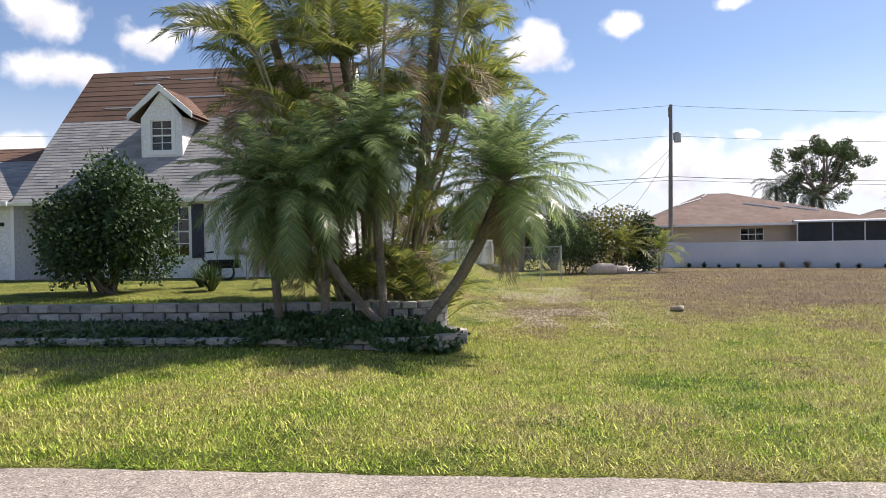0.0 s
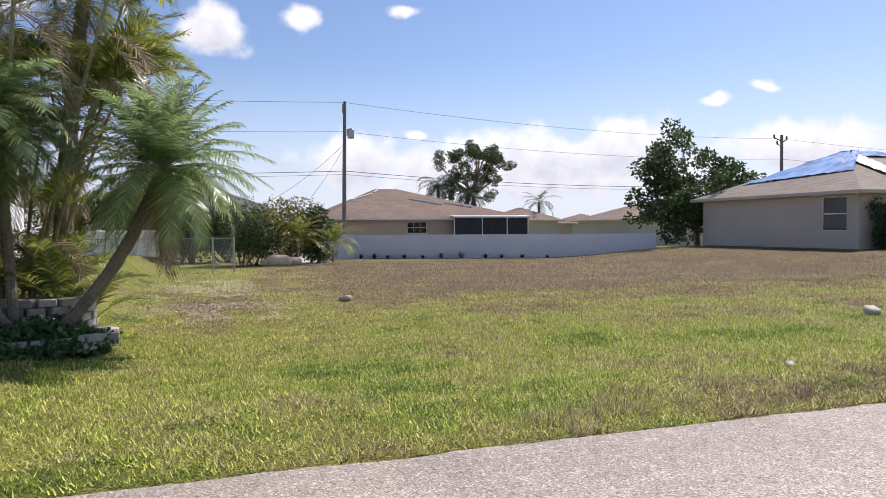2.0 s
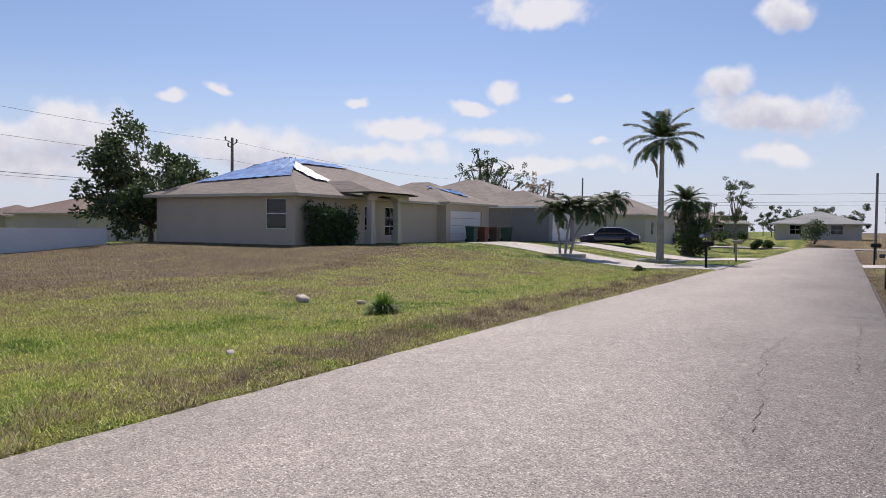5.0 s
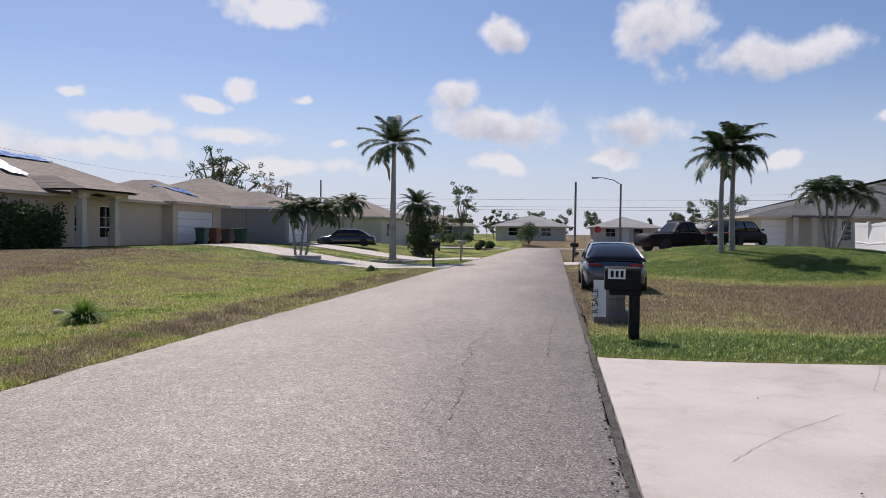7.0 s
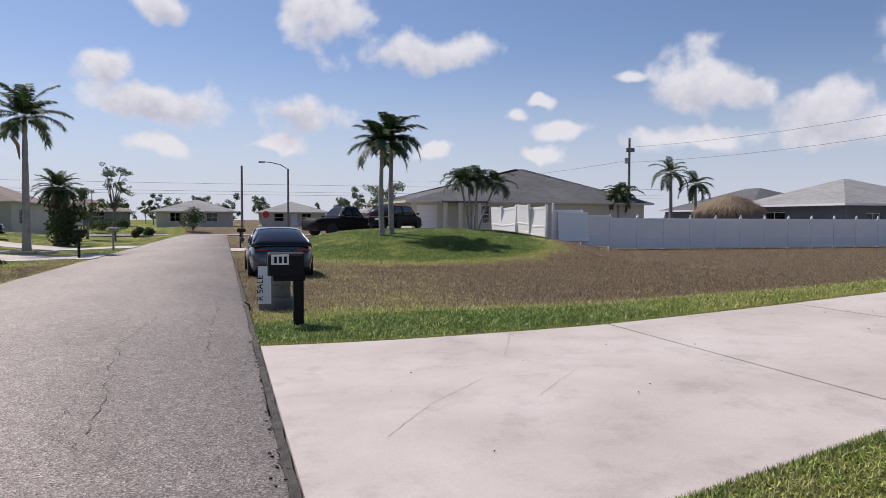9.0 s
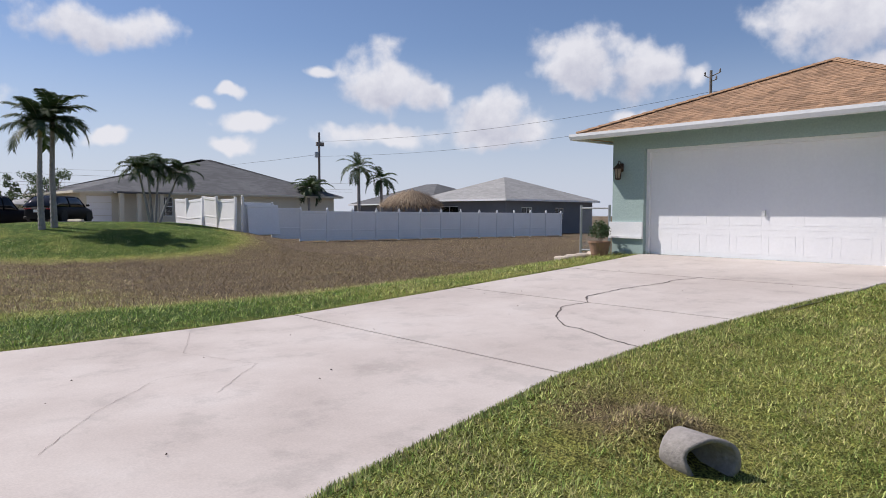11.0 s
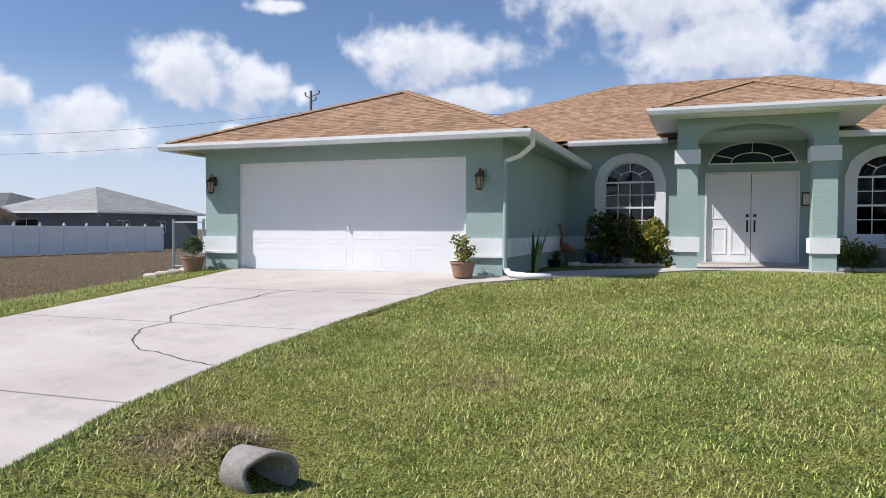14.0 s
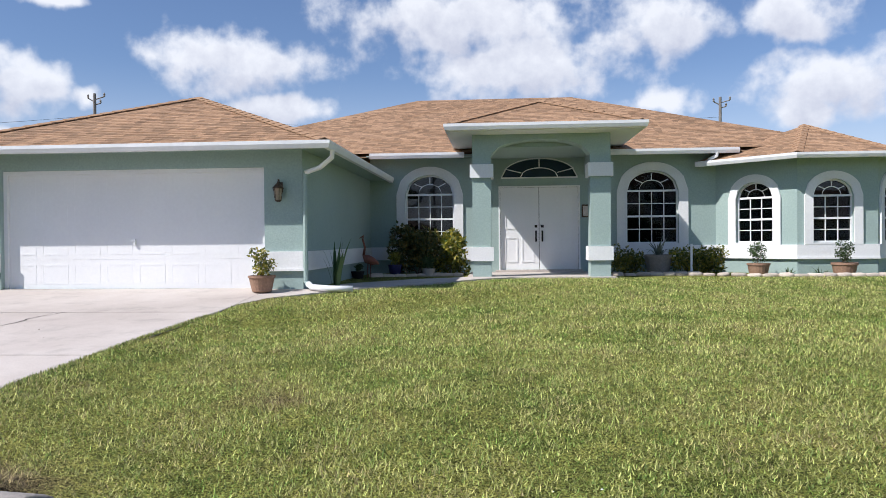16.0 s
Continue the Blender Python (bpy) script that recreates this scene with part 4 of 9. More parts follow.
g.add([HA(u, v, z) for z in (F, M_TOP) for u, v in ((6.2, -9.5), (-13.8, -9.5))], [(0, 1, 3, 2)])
part("interior", g, DARK, house, "near-black sheets painted as the dark of unlit rooms")

# roofs: garage, main, portico, bay
SL = 0.405
e, k = 0.55, 3.80
gz0 = 3.28
garage_tabs = []
L, R = 7.06, -0.54
ap = ((L + R) / 2, e - k, gz0 + SL * k)
bk = ((L + R) / 2, -11.0, gz0 + SL * k)
roof_faces(house, [[HA(R, e, gz0), HA(L, e, gz0), HA(*ap)], [HA(R, -8.0, gz0), HA(R, e, gz0), HA(*ap), HA(*bk)], [HA(L, e, gz0), HA(L, -8.0, gz0), HA(*bk), HA(*ap)]], SHINGLE, SHINGLE, name="garage_roof", loose=garage_tabs)
me0, mr = -6.25, -12.8
mz0 = 3.87
mzr = mz0 + SL * (me0 - mr)
ML, MR = 5.87, -12.59
q0, q1 = (ML - (me0 - mr), mr, mzr), (MR + (me0 - mr), mr, mzr)
bv = 2 * mr - me0
roof_faces(house, [[HA(MR, me0, mz0), HA(ML, me0, mz0), HA(*q0), HA(*q1)], [HA(ML, me0, mz0), HA(ML, bv, mz0), HA(*q0)], [HA(MR, bv, mz0), HA(MR, me0, mz0), HA(*q1)], [HA(ML, bv, mz0), HA(MR, bv, mz0), HA(*q1), HA(*q0)]], SHINGLE, SHINGLE, name="main_roof")
pz0, pe, PL, PR = 4.15, -3.4, -2.40, -6.64
pk = (PL - PR) / 2
pa = ((PL + PR) / 2, pe - pk, pz0 + SL * pk)
pb = ((PL + PR) / 2, -9.6, pz0 + SL * pk)
roof_faces(house, [[HA(PR, pe, pz0), HA(PL, pe, pz0), HA(*pa)], [HA(PL, pe, pz0), HA(PL, -7.6, pz0), HA(*pb), HA(*pa)], [HA(PR, -7.6, pz0), HA(PR, pe, pz0), HA(*pa), HA(*pb)]], SHINGLE, SHINGLE, name="portico_roof")
bz0 = 3.55
bo = [(-8.66, -6.55), (-10.47, -4.83), (-12.76, -4.83), (-14.57, -6.55)]
ba, bb = (-11.62, -7.25, 4.53), (-11.62, -9.6, 4.53)
roof_faces(house, [[HA(*bo[1], bz0), HA(*bo[0], bz0), HA(*ba)], [HA(*bo[2], bz0), HA(*bo[1], bz0), HA(*ba)], [HA(*bo[3], bz0), HA(*bo[2], bz0), HA(*ba)], [HA(-8.66, -6.55, bz0), HA(-8.66, -8.5, bz0), HA(*bb), HA(*ba)], [HA(-14.57, -8.5, bz0), HA(-14.57, -6.55, bz0), HA(*ba), HA(*bb)]], SHINGLE, SHINGLE, name="bay_roof")
for pts, z0, z1 in (([(7.06, -6), (7.06, 0.55), (-0.54, 0.55), (-0.54, -6.75)], 3.14, 3.27), ([(-0.1, -6.25), (-2.6, -6.25)], 3.72, 3.86), ([(-6.3, -6.25), (-9.6, -6.25)], 3.72, 3.86),
                    ([(-2.40, -6.6), (-2.40, -3.4), (-6.64, -3.4), (-6.64, -6.6)], 4.0, 4.14), ([(-8.66, -6.6), (-10.47, -4.83), (-12.76, -4.83), (-14.57, -6.55)], 3.41, 3.54)):
    gutter(house, [HA(*p, 0)[:2] for p in pts], z0, z1)
# soffits
for name, pts, z in (("soffit", [(7.06, 0.55), (-0.54, 0.55), (-0.54, -6.8), (0.1, -6.8), (0.1, -0.1), (6.4, -0.1), (6.4, -6.8), (7.06, -6.8)], 3.20), ("soffit", [(0.0, -6.25), (-2.9, -6.25), (-2.9, -6.9), (0.0, -6.9)], 3.78), ("soffit", [(-6.03, -6.25), (-9.3, -6.25), (-9.3, -6.9), (-6.03, -6.9)], 3.78), ("soffit", bo + [(-13.9, -6.9), (-9.3, -6.9)], 3.46)):
    g = Geo()
    g.slab([HA(*p, 0)[:2] for p in pts], z, z + 0.03)
    part(name, g, STUCCO, house)

# caps along the hips and the ridge, each lapping the one below
cap_mesh = None
for name, lo, hi in (("portico", (PL, pe, pz0), pa), ("portico", (PR, pe, pz0), pa), ("garage", (R, e, gz0), ap), ("garage", (L, e, gz0), ap), ("bay", (*bo[1], bz0), ba), ("bay", (*bo[2], bz0), ba)):
    a, b = Vector(HA(*lo)), Vector(HA(*hi))
    run = (b - a).normalized()
    side = run.cross(Vector((0, 0, 1))).normalized()
    up = side.cross(run)
    drop = 0.045
    count = max(1, int((b - a).length / 0.24))
    step = (b - a).length / count
    if cap_mesh is None:
        g = Geo()
        g.add([(x, y, z + t) for t in (0.0, -0.014) for x, y, z in ((0, -0.13, -drop), (0, 0, 0.0), (0, 0.13, -drop), (0.29, -0.13, -drop), (0.29, 0, 0.0), (0.29, 0.13, -drop))],
              [(0, 1, 4, 3), (1, 2, 5, 4), (6, 9, 10, 7), (7, 10, 11, 8), (0, 6, 7, 1), (1, 7, 8, 2), (3, 4, 10, 9), (4, 5, 11, 10), (0, 3, 9, 6), (2, 8, 11, 5)])
        cap_mesh = g.mesh("ridge_cap", SHINGLE)
    owner = [c for c in house.children if c.name.startswith(name + "_roof")][0]
    for i in range(count):
        ob = new("ridge_cap", cap_mesh)
        ob.parent = owner
        o = a + run * step * i + up * 0.052
        tip = (run - up * 0.045).normalized()
        ob.matrix_basis = Matrix((tip, side, -tip.cross(side) if tip.cross(side).z < 0 else tip.cross(side))).transposed().to_4x4()
        ob.matrix_basis.translation = o

# ---- downpipes
def downpipe(pts, r=0.045):
    g = Geo()
    g.tube([HA(*p) for p in pts], r, 8)
    return part("downpipe", g, METAL_WHITE if False else TRIM, house)


downpipe([(-0.62, 0.3, 3.16), (-0.6, 0.25, 3.02), (-0.35, 0.12, 2.86), (-0.07, 0.05, 2.78)])
g = Geo()
g.tube([HA(-0.07, 0.05, 2.78), HA(-0.06, 0.045, 2.6), HA(-0.06, 0.045, 0.85), HA(-0.12, 0.1, 0.76)], 0.045, 8)
part("downpipe", g, STUCCO, house, "teal-painted downpipe")
downpipe([(-9.05, -6.18, 3.74), (-9.05, -6.2, 3.66), (-8.9, -6.35, 3.58), (-8.86, -6.5, 3.5)])

# ---- plants ----
PALM_LEAF = leaf_surface("palm_leaf", (0.02, 0.045, 0.014), (0.038, 0.075, 0.022), (0.08, 0.115, 0.032), 0.65, 0.25)
DATE_LEAF = leaf_surface("date_palm_leaf", (0.14, 0.225, 0.095), (0.25, 0.34, 0.145), (0.45, 0.53, 0.22), 0.26, 0.54)
ARECA_LEAF = leaf_surface("areca_leaf", (0.11, 0.155, 0.04), (0.22, 0.265, 0.065), (0.46, 0.44, 0.10), 0.36, 0.52)
DRY_LEAF = leaf_surface("dead_frond", (0.22, 0.155, 0.10), (0.33, 0.25, 0.165), (0.46, 0.37, 0.26), 0.8, 0.25)
BUSH_LEAF = leaf_surface("bush_leaf", (0.024, 0.055, 0.018), (0.045, 0.09, 0.027), (0.10, 0.16, 0.055), 0.55, 0.25)
CROTON_LEAF = leaf_surface("croton_leaf", (0.039, 0.078, 0.0156), (0.169, 0.182, 0.026), (0.416, 0.338, 0.052), 0.35, 0.25)
CROTON_DARK = leaf_surface("dark_croton_leaf", (0.025, 0.045, 0.013), (0.065, 0.085, 0.02), (0.24, 0.17, 0.04), 0.4, 0.25)
WEED_LEAF = leaf_surface("weed_leaf", (0.09, 0.17, 0.03), (0.15, 0.25, 0.045), (0.24, 0.36, 0.07), 0.6, 0.45)
TREE_LEAF = leaf_surface("tree_leaf", (0.03, 0.055, 0.02), (0.06, 0.10, 0.032), (0.12, 0.16, 0.055), 0.6, 0.35)
VINE_LEAF = leaf_surface("vine_leaf", (0.035, 0.08, 0.03), (0.07, 0.14, 0.05), (0.13, 0.21, 0.08), 0.45, 0.2)
BARK = surface("palm_bark", (0.15, 0.12, 0.095), (0.26, 0.22, 0.18), 0.95, 3, 25, 0.9, 0.03)
BARK_GREY = surface("grey_bark", (0.22, 0.21, 0.20), (0.36, 0.345, 0.33), 0.9, 2, 20, 0.5, 0.015)
CANE = surface("green_cane", (0.18, 0.17, 0.09), (0.32, 0.29, 0.18), 0.6, 4, 12, 0.3, 0.01)


class Leaves:
    """Triangles of many leaves, gathered as arrays."""

    def __init__(self):
        self.v, self.f, self.n = [], [], 0

    def add(self, v, f):
        self.v.append(np.asarray(v, np.float32))
        self.f.append(np.asarray(f, np.int32) + self.n)
        self.n += len(v)

    def mesh(self, name, mat):
        return raw_mesh(name, np.concatenate(self.v), np.concatenate(self.f), mat)


def frond(out, stalks, base, az, elev, length, droop, count, leaflet, width, rng, fold=0.5, tip=0.35, sag=0.35, start=0.15, r0=0.012):
    """A feather leaf: a bowed midrib with leaflets on both sides. Angles in radians."""
    n = 12
    t = np.linspace(0, 1, n)
    el = elev - droop * t ** 1.3
    step = length / (n - 1)
    h = np.array([math.cos(az), math.sin(az), 0])
    pts = [np.array(base, float)]
    for k in range(n - 1):
        pts.append(pts[-1] + step * (h * math.cos(el[k]) + np.array([0, 0, math.sin(el[k])])))
    pts = np.array(pts)
    stalks.tube(pts[::2].tolist() + [pts[-1].tolist()], [r0 * (1 - 0.8 * a) for a in np.linspace(0, 1, len(pts[::2]) + 1)], 4, False)
    s = np.linspace(start, 0.99, count)
    p = np.stack([np.interp(s, t, pts[:, i]) for i in range(3)], -1)
    e = np.interp(s, t, el)
    d = h[None] * np.cos(e)[:, None] + np.array([0, 0, 1])[None] * np.sin(e)[:, None]
    side = np.array([-math.sin(az), math.cos(az), 0])[None].repeat(count, 0)
    up = np.cross(d, side)
    ll = leaflet * (0.55 + 0.45 * np.sin(np.pi * np.clip(s * 0.9 + 0.08, 0, 1))) * rng.uniform(0.8, 1.15, count)
    for sg in (-1, 1):
        lift = fold + rng.uniform(-0.2, 0.2, count)
        fwd = tip + 0.5 * s + rng.uniform(-0.12, 0.12, count)
        w = sg * side * np.cos(lift)[:, None] + up * np.sin(lift)[:, None]
        w = w * np.cos(fwd)[:, None] + d * np.sin(fwd)[:, None]
        mid = p + w * (ll * 0.5)[:, None] + np.array([0, 0, -1]) * (ll * sag * 0.12)[:, None]
        end = p + w * ll[:, None] + np.array([0, 0, -1]) * (ll * sag * 0.55 * rng.uniform(0.6, 1.4, count))[:, None]
        q = d * (width / 2)
        v = np.stack([p - q * 0.5, p + q * 0.5, mid + q, mid - q, end], 1).reshape(-1, 3)
        k = np.arange(count)[:, None] * 5
        f = np.concatenate([k + np.array([[0, 1, 2]]), k + np.array([[0, 2, 3]]), k + np.array([[3, 2, 4]])], 0)
        out.add(v, f)


def bent(p0, p1, sag, n=7):
    """A bowed line between two points."""
    p0, p1 = Vector(p0), Vector(p1)
    return [tuple(p0.lerp(p1, t) + Vector(sag) * math.sin(math.pi * t)) for t in (i / (n - 1) for i in range(n))]


def trunk_rings(pts, r0, r1, rough=0.08, step=0.08, n=9, seed=0):
    """A palm trunk with the scars of its leaves."""
    rnd = random.Random(seed)
    g = Geo()
    pts = [Vector(p) for p in pts]
    length = sum((b - a).length for a, b in zip(pts, pts[1:]))
    m = max(6, int(length / step))
    fine, rad = [], []
    for i in range(m + 1):
        t = i / m * (len(pts) - 1)
        k = min(int(t), len(pts) - 2)
        fine.append(pts[k].lerp(pts[k + 1], t - k))
        rad.append((r0 + (r1 - r0) * i / m) * (1 + (rough if i % 2 else -rough) + rnd.uniform(-0.03, 0.03)))
    g.tube(fine, rad, n)
    return g


def feather_palm(name, at, path, r0, r1, fronds, length, leaflet, width, mat, label, group="", seed=1, el=(1.2, -0.5), droop=(0.9, 1.7), count=34, dead=0, bark=None, step=0.1, sag=0.35, crownshaft=0.0, fold=0.35):
    """A palm: trunk, crown of feather leaves, now and then dead ones."""
    rng = np.random.default_rng(seed)
    if width > 0.06:
        width, count = width * 0.5, int(count * 1.6)
    p = thing(name, at, label, "palm tree", group)
    path = [Vector(at) + Vector(q) for q in path]
    part("trunk", trunk_rings(path, r0, r1, 0.05, step, 9, seed), bark or BARK, p, smooth=False)
    top = path[-1]
    if crownshaft:
        g = Geo()
        d = (path[-1] - path[-2]).normalized()
        g.tube([top - d * 0.05, top + d * crownshaft * 0.4, top + d * crownshaft], [r1 * 1.05, r1 * 1.2, r1 * 0.6], 9)
        part("crownshaft", g, CANE, p, "smooth green crownshaft", smooth=True)
        top = top + d * crownshaft * 0.9
    lv, st = Leaves(), Geo()
    for i in range(fronds):
        t = (i + 0.5) / fronds
        az = i * 2.39996 + rng.uniform(-0.2, 0.2)
        frond(lv, st, top, az, el[0] + (el[1] - el[0]) * t + rng.uniform(-0.1, 0.1), length * rng.uniform(0.85, 1.1), droop[0] + (droop[1] - droop[0]) * (0.65 * t + 0.35 * rng.uniform(0, 1)), count, leaflet, width, rng, fold=fold, sag=sag)
    cr = part("crown", lv.mesh("crown", mat), None, p)
    tagged(part("stalk", st, CANE, cr), kind="stuff")
    if dead:
        lv, st = Leaves(), Geo()
        for i in range(dead):
            frond(lv, st, top - Vector((0, 0, 0.1)), rng.uniform(0, 6.28), rng.uniform(-1.45, -0.85), length * rng.uniform(0.7, 1.0), 0.5, count // 2, leaflet * 0.8, width * 0.7, rng, fold=0.9, sag=0.8)
        dd = part("dead_fronds", lv.mesh("dead_fronds", DRY_LEAF), None, p, "brown hanging dead fronds")
        tagged(part("stalk", st, DRY_LEAF, dd), kind="stuff")
    return p


def leaf_cloud(centres, radii, count, size, rng, flat=0.0, shell=0.55, long=1.6):
    """Many small leaves filling soft lumps, denser towards their skins."""
    lv = Leaves()
    centres, radii = np.asarray(centres, float), np.asarray(radii, float)
    if radii.ndim == 1:
        radii = radii[:, None].repeat(3, 1)
    vol = radii.prod(1) ** (2 / 3)
    pick = rng.choice(len(centres), count, p=vol / vol.sum())
    d = rng.normal(size=(count, 3))
    d /= np.linalg.norm(d, axis=1)[:, None]
    rr = shell + (1 - shell) * rng.uniform(0, 1, count) ** 0.6
    rr *= 1 + 0.12 * rng.normal(size=count)
    pos = centres[pick] + d * radii[pick] * rr[:, None]
    ax = rng.normal(size=(count, 3)) + d * 0.8
    ax[:, 2] -= 0.2
    ax /= np.linalg.norm(ax, axis=1)[:, None]
    sd = np.cross(ax, rng.normal(size=(count, 3)))
    sd /= np.linalg.norm(sd, axis=1)[:, None] + 1e-9
    s = size * rng.uniform(0.6, 1.3, count)
    a = (ax * (s * long)[:, None])
    b = (sd * (s * 0.5)[:, None])
    v = np.stack([pos, pos + a * 0.5 + b, pos + a, pos + a * 0.5 - b], 1).reshape(-1, 3)
    k = np.arange(count)[:, None] * 4
    lv.add(v, np.concatenate([k + np.array([[0, 1, 2]]), k + np.array([[0, 2, 3]])], 0))
    return lv


def lumps(rng, centre, radius, n, lump):
    """Lump centres inside an ellipsoid, low and wide ones included."""
    c = rng.normal(size=(n, 3))
    c /= np.linalg.norm(c, axis=1)[:, None]
    c *= rng.uniform(0.35, 0.82, n)[:, None]
    return np.asarray(centre) + c * np.asarray(radius), rng.uniform(0.75, 1.25, n) * lump


def bush(name, at, radius, count, size, mat, label, category="bush", group="", seed=1, n=14, lump=0.45, stems=5, kind=""):
    rng = np.random.default_rng(seed)
    b = thing(name, at, label, category, group, kind)
    c, r = lumps(rng, (at[0], at[1], at[2] + radius[2] * 1.0), radius, n, lump * min(radius))
    c[:, 2] = np.maximum(c[:, 2], at[2] + 0.25 * radius[2])
    part("leaves", leaf_cloud(c, r, count, size, rng).mesh("leaves", mat), None, b)
    g = Geo()
    for i in range(stems):
        q = c[rng.integers(len(c))]
        g.tube(bent((at[0] + rng.uniform(-0.2, 0.2) * radius[0], at[1] + rng.uniform(-0.2, 0.2) * radius[1], at[2] - 0.05), q, (rng.uniform(-0.1, 0.1), rng.uniform(-0.1, 0.1), 0.0)), [0.03 * radius[2] * (1 - 0.1 * k) for k in range(7)], 5)
    tagged(part("stem", g, BARK, b), kind="stuff")
    return b


def broad_tree(name, at, height, spread, count, size, label, seed=1, bare=0.25, trunk=0.25, mat=None, n=26, lump=0.2, limbs=9, flat=0.8):
    """Tapered trunk, forking limbs, and leaf lumps with gaps."""
    rng = np.random.default_rng(seed)
    t = thing(name, at, label, "tree")
    # boughs spread from the fork; each ends in a few uneven lumps
    c, r = [], []
    mid, half = at[2] + height * (0.5 + bare / 2), height * (1 - bare) / 2
    for i in range(limbs):
        az, q = i * 2.4 + rng.uniform(-0.4, 0.4), rng.uniform(0.45, 0.95)
        zz = rng.uniform(-0.75, 0.85)
        rr = spread / 2 * q * math.sqrt(max(0.08, 1 - zz * zz * 0.8))
        b = np.array([at[0] + rr * math.cos(az), at[1] + rr * math.sin(az), mid + half * zz])
        for j in range(max(2, n // limbs)):
            c.append(b + rng.normal(size=3) * np.array([0.11, 0.11, 0.09]) * spread)
            r.append(lump * spread * rng.uniform(0.45, 1.1))
    c, r = np.array(c), np.array(r)
    g = Geo()
    fork = (at[0] + rng.uniform(-0.2, 0.2), at[1], at[2] + height * bare)
    g.tube(bent((at[0], at[1], at[2] - 0.1), fork, (0.1, 0, 0)), [trunk * (1 - 0.06 * k) for k in range(7)], 9)
    part("trunk", g, BARK, t, smooth=True)
    for i in range(limbs):
        g = Geo()
        q = c[i * len(c) // limbs]
        g.tube(bent(fork, q, (rng.uniform(-0.3, 0.3), rng.uniform(-0.3, 0.3), rng.uniform(-0.3, 0.5))), [trunk * 0.55 * (1 - 0.13 * k) for k in range(7)], 6)
        for j in range(3):
            w = c[rng.integers(len(c))]
            w = q + (w - q) * 0.45
            g.tube(bent(q, w, (0, 0, 0.2), 5), [trunk * 0.14 * (1 - 0.18 * k) for k in range(5)], 4)
        part("limb", g, BARK, t)
    part("crown", leaf_cloud(c, np.stack([r, r, r * flat], 1), count, size, rng, shell=0.4).mesh("crown", mat or TREE_LEAF), None, t)
    return t


def gz1(x, y):
    return float(ground_z(x, y))


# ---- generic houses of the neighbourhood ----
def hip_house(name, label, x0, x1, y0, y1, z0, z1, wall_mat, roof_mat, over=0.5, slope=0.42, windows=(), doors=(), ridge=None, course=0.24, tab=0.5, lower=0.6, fascia_mat=None):
    """A one-storey house: four walls with openings, a hipped roof with tabs, fascia. windows: (side, s0, s1, sill, head, cols, rows)."""
    h = thing(name, ((x0 + x1) / 2, (y0 + y1) / 2, z0), label, "house")
    sides = {"S": ((x0, y0), (x1, y0), (0, 1)), "N": ((x1, y1), (x0, y1), (0, -1)), "W": ((x0, y1), (x0, y0), (1, 0)), "E": ((x1, y0), (x1, y1), (-1, 0))}
    for k, (a, b, inward) in sides.items():
        at, n = face_map(lambda x, y, z: (x, y, z), a, b, inward)
        ops = [(w[1], w[2], w[3], w[4], 0) for w in windows if w[0] == k] + [(d[1], d[2], z0, d[3], 0) for d in doors if d[0] == k]
        part("wall", wall_geo(at, n, z0 - lower, z1, ops), wall_mat, h)
        for w in windows:
            if w[0] == k:
                window("window", h, at, (w[1], w[2], w[3], w[4], 0), w[5], w[6], d=0.06)
                # a near-black panel paints the darkness of the room behind the pane
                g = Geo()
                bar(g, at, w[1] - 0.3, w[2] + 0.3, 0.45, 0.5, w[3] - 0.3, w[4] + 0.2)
                part("interior", g, DARK, h, "near-black panel painted as the dark of an unlit room")
        for d in doors:
            if d[0] == k:
                g = Geo()
                rows = 4
                for r in range(rows):
                    zz = z0 + (d[3] - z0) * r / rows
                    bar(g, at, d[1], d[2], 0.1, 0.14, zz + 0.01, zz + (d[3] - z0) / rows - 0.01)
                part(d[4], g, TRIM, h, "white sectional garage door" if d[4] == "garage_door" else "white door")
    X0, X1, Y0, Y1 = x0 - over, x1 + over, y0 - over, y1 + over
    if ridge is None:
        k = min(X1 - X0, Y1 - Y0) / 2
        zr = z1 + slope * k
        if X1 - X0 > Y1 - Y0:
            ra, rb = (X0 + k, (Y0 + Y1) / 2, zr), (X1 - k, (Y0 + Y1) / 2, zr)
        else:
            ra, rb = ((X0 + X1) / 2, Y0 + k, zr), ((X0 + X1) / 2, Y1 - k, zr)
    else:
        ra, rb = ridge
    if X1 - X0 > Y1 - Y0 if ridge is None else abs(ra[0] - rb[0]) > abs(ra[1] - rb[1]):
        faces = [[(X0, Y0, z1), (X1, Y0, z1), rb, ra], [(X1, Y1, z1), (X0, Y1, z1), ra, rb], [(X0, Y1, z1), (X0, Y0, z1), ra], [(X1, Y0, z1), (X1, Y1, z1), rb]]
    else:
        faces = [[(X0, Y1, z1), (X0, Y0, z1), ra, rb], [(X1, Y0, z1), (X1, Y1, z1), rb, ra], [(X0, Y0, z1), (X1, Y0, z1), ra], [(X1, Y1, z1), (X0, Y1, z1), rb]]
    roof_faces(h, faces, roof_mat, roof_mat, course, tab, lift=0.004)
    g = Geo()
    for a, b in (((X0, Y0), (X1, Y0)), ((X1, Y0), (X1, Y1)), ((X1, Y1), (X0, Y1)), ((X0, Y1), (X0, Y0))):
        dx, dy = (b[0] - a[0]), (b[1] - a[1])
        q = math.hypot(dx, dy)
        nx, ny = dy / q * 0.03, -dx / q * 0.03
        g.slab([a, b, (b[0] + nx, b[1] + ny), (a[0] + nx, a[1] + ny)], z1 - 0.15, z1 + 0.004)
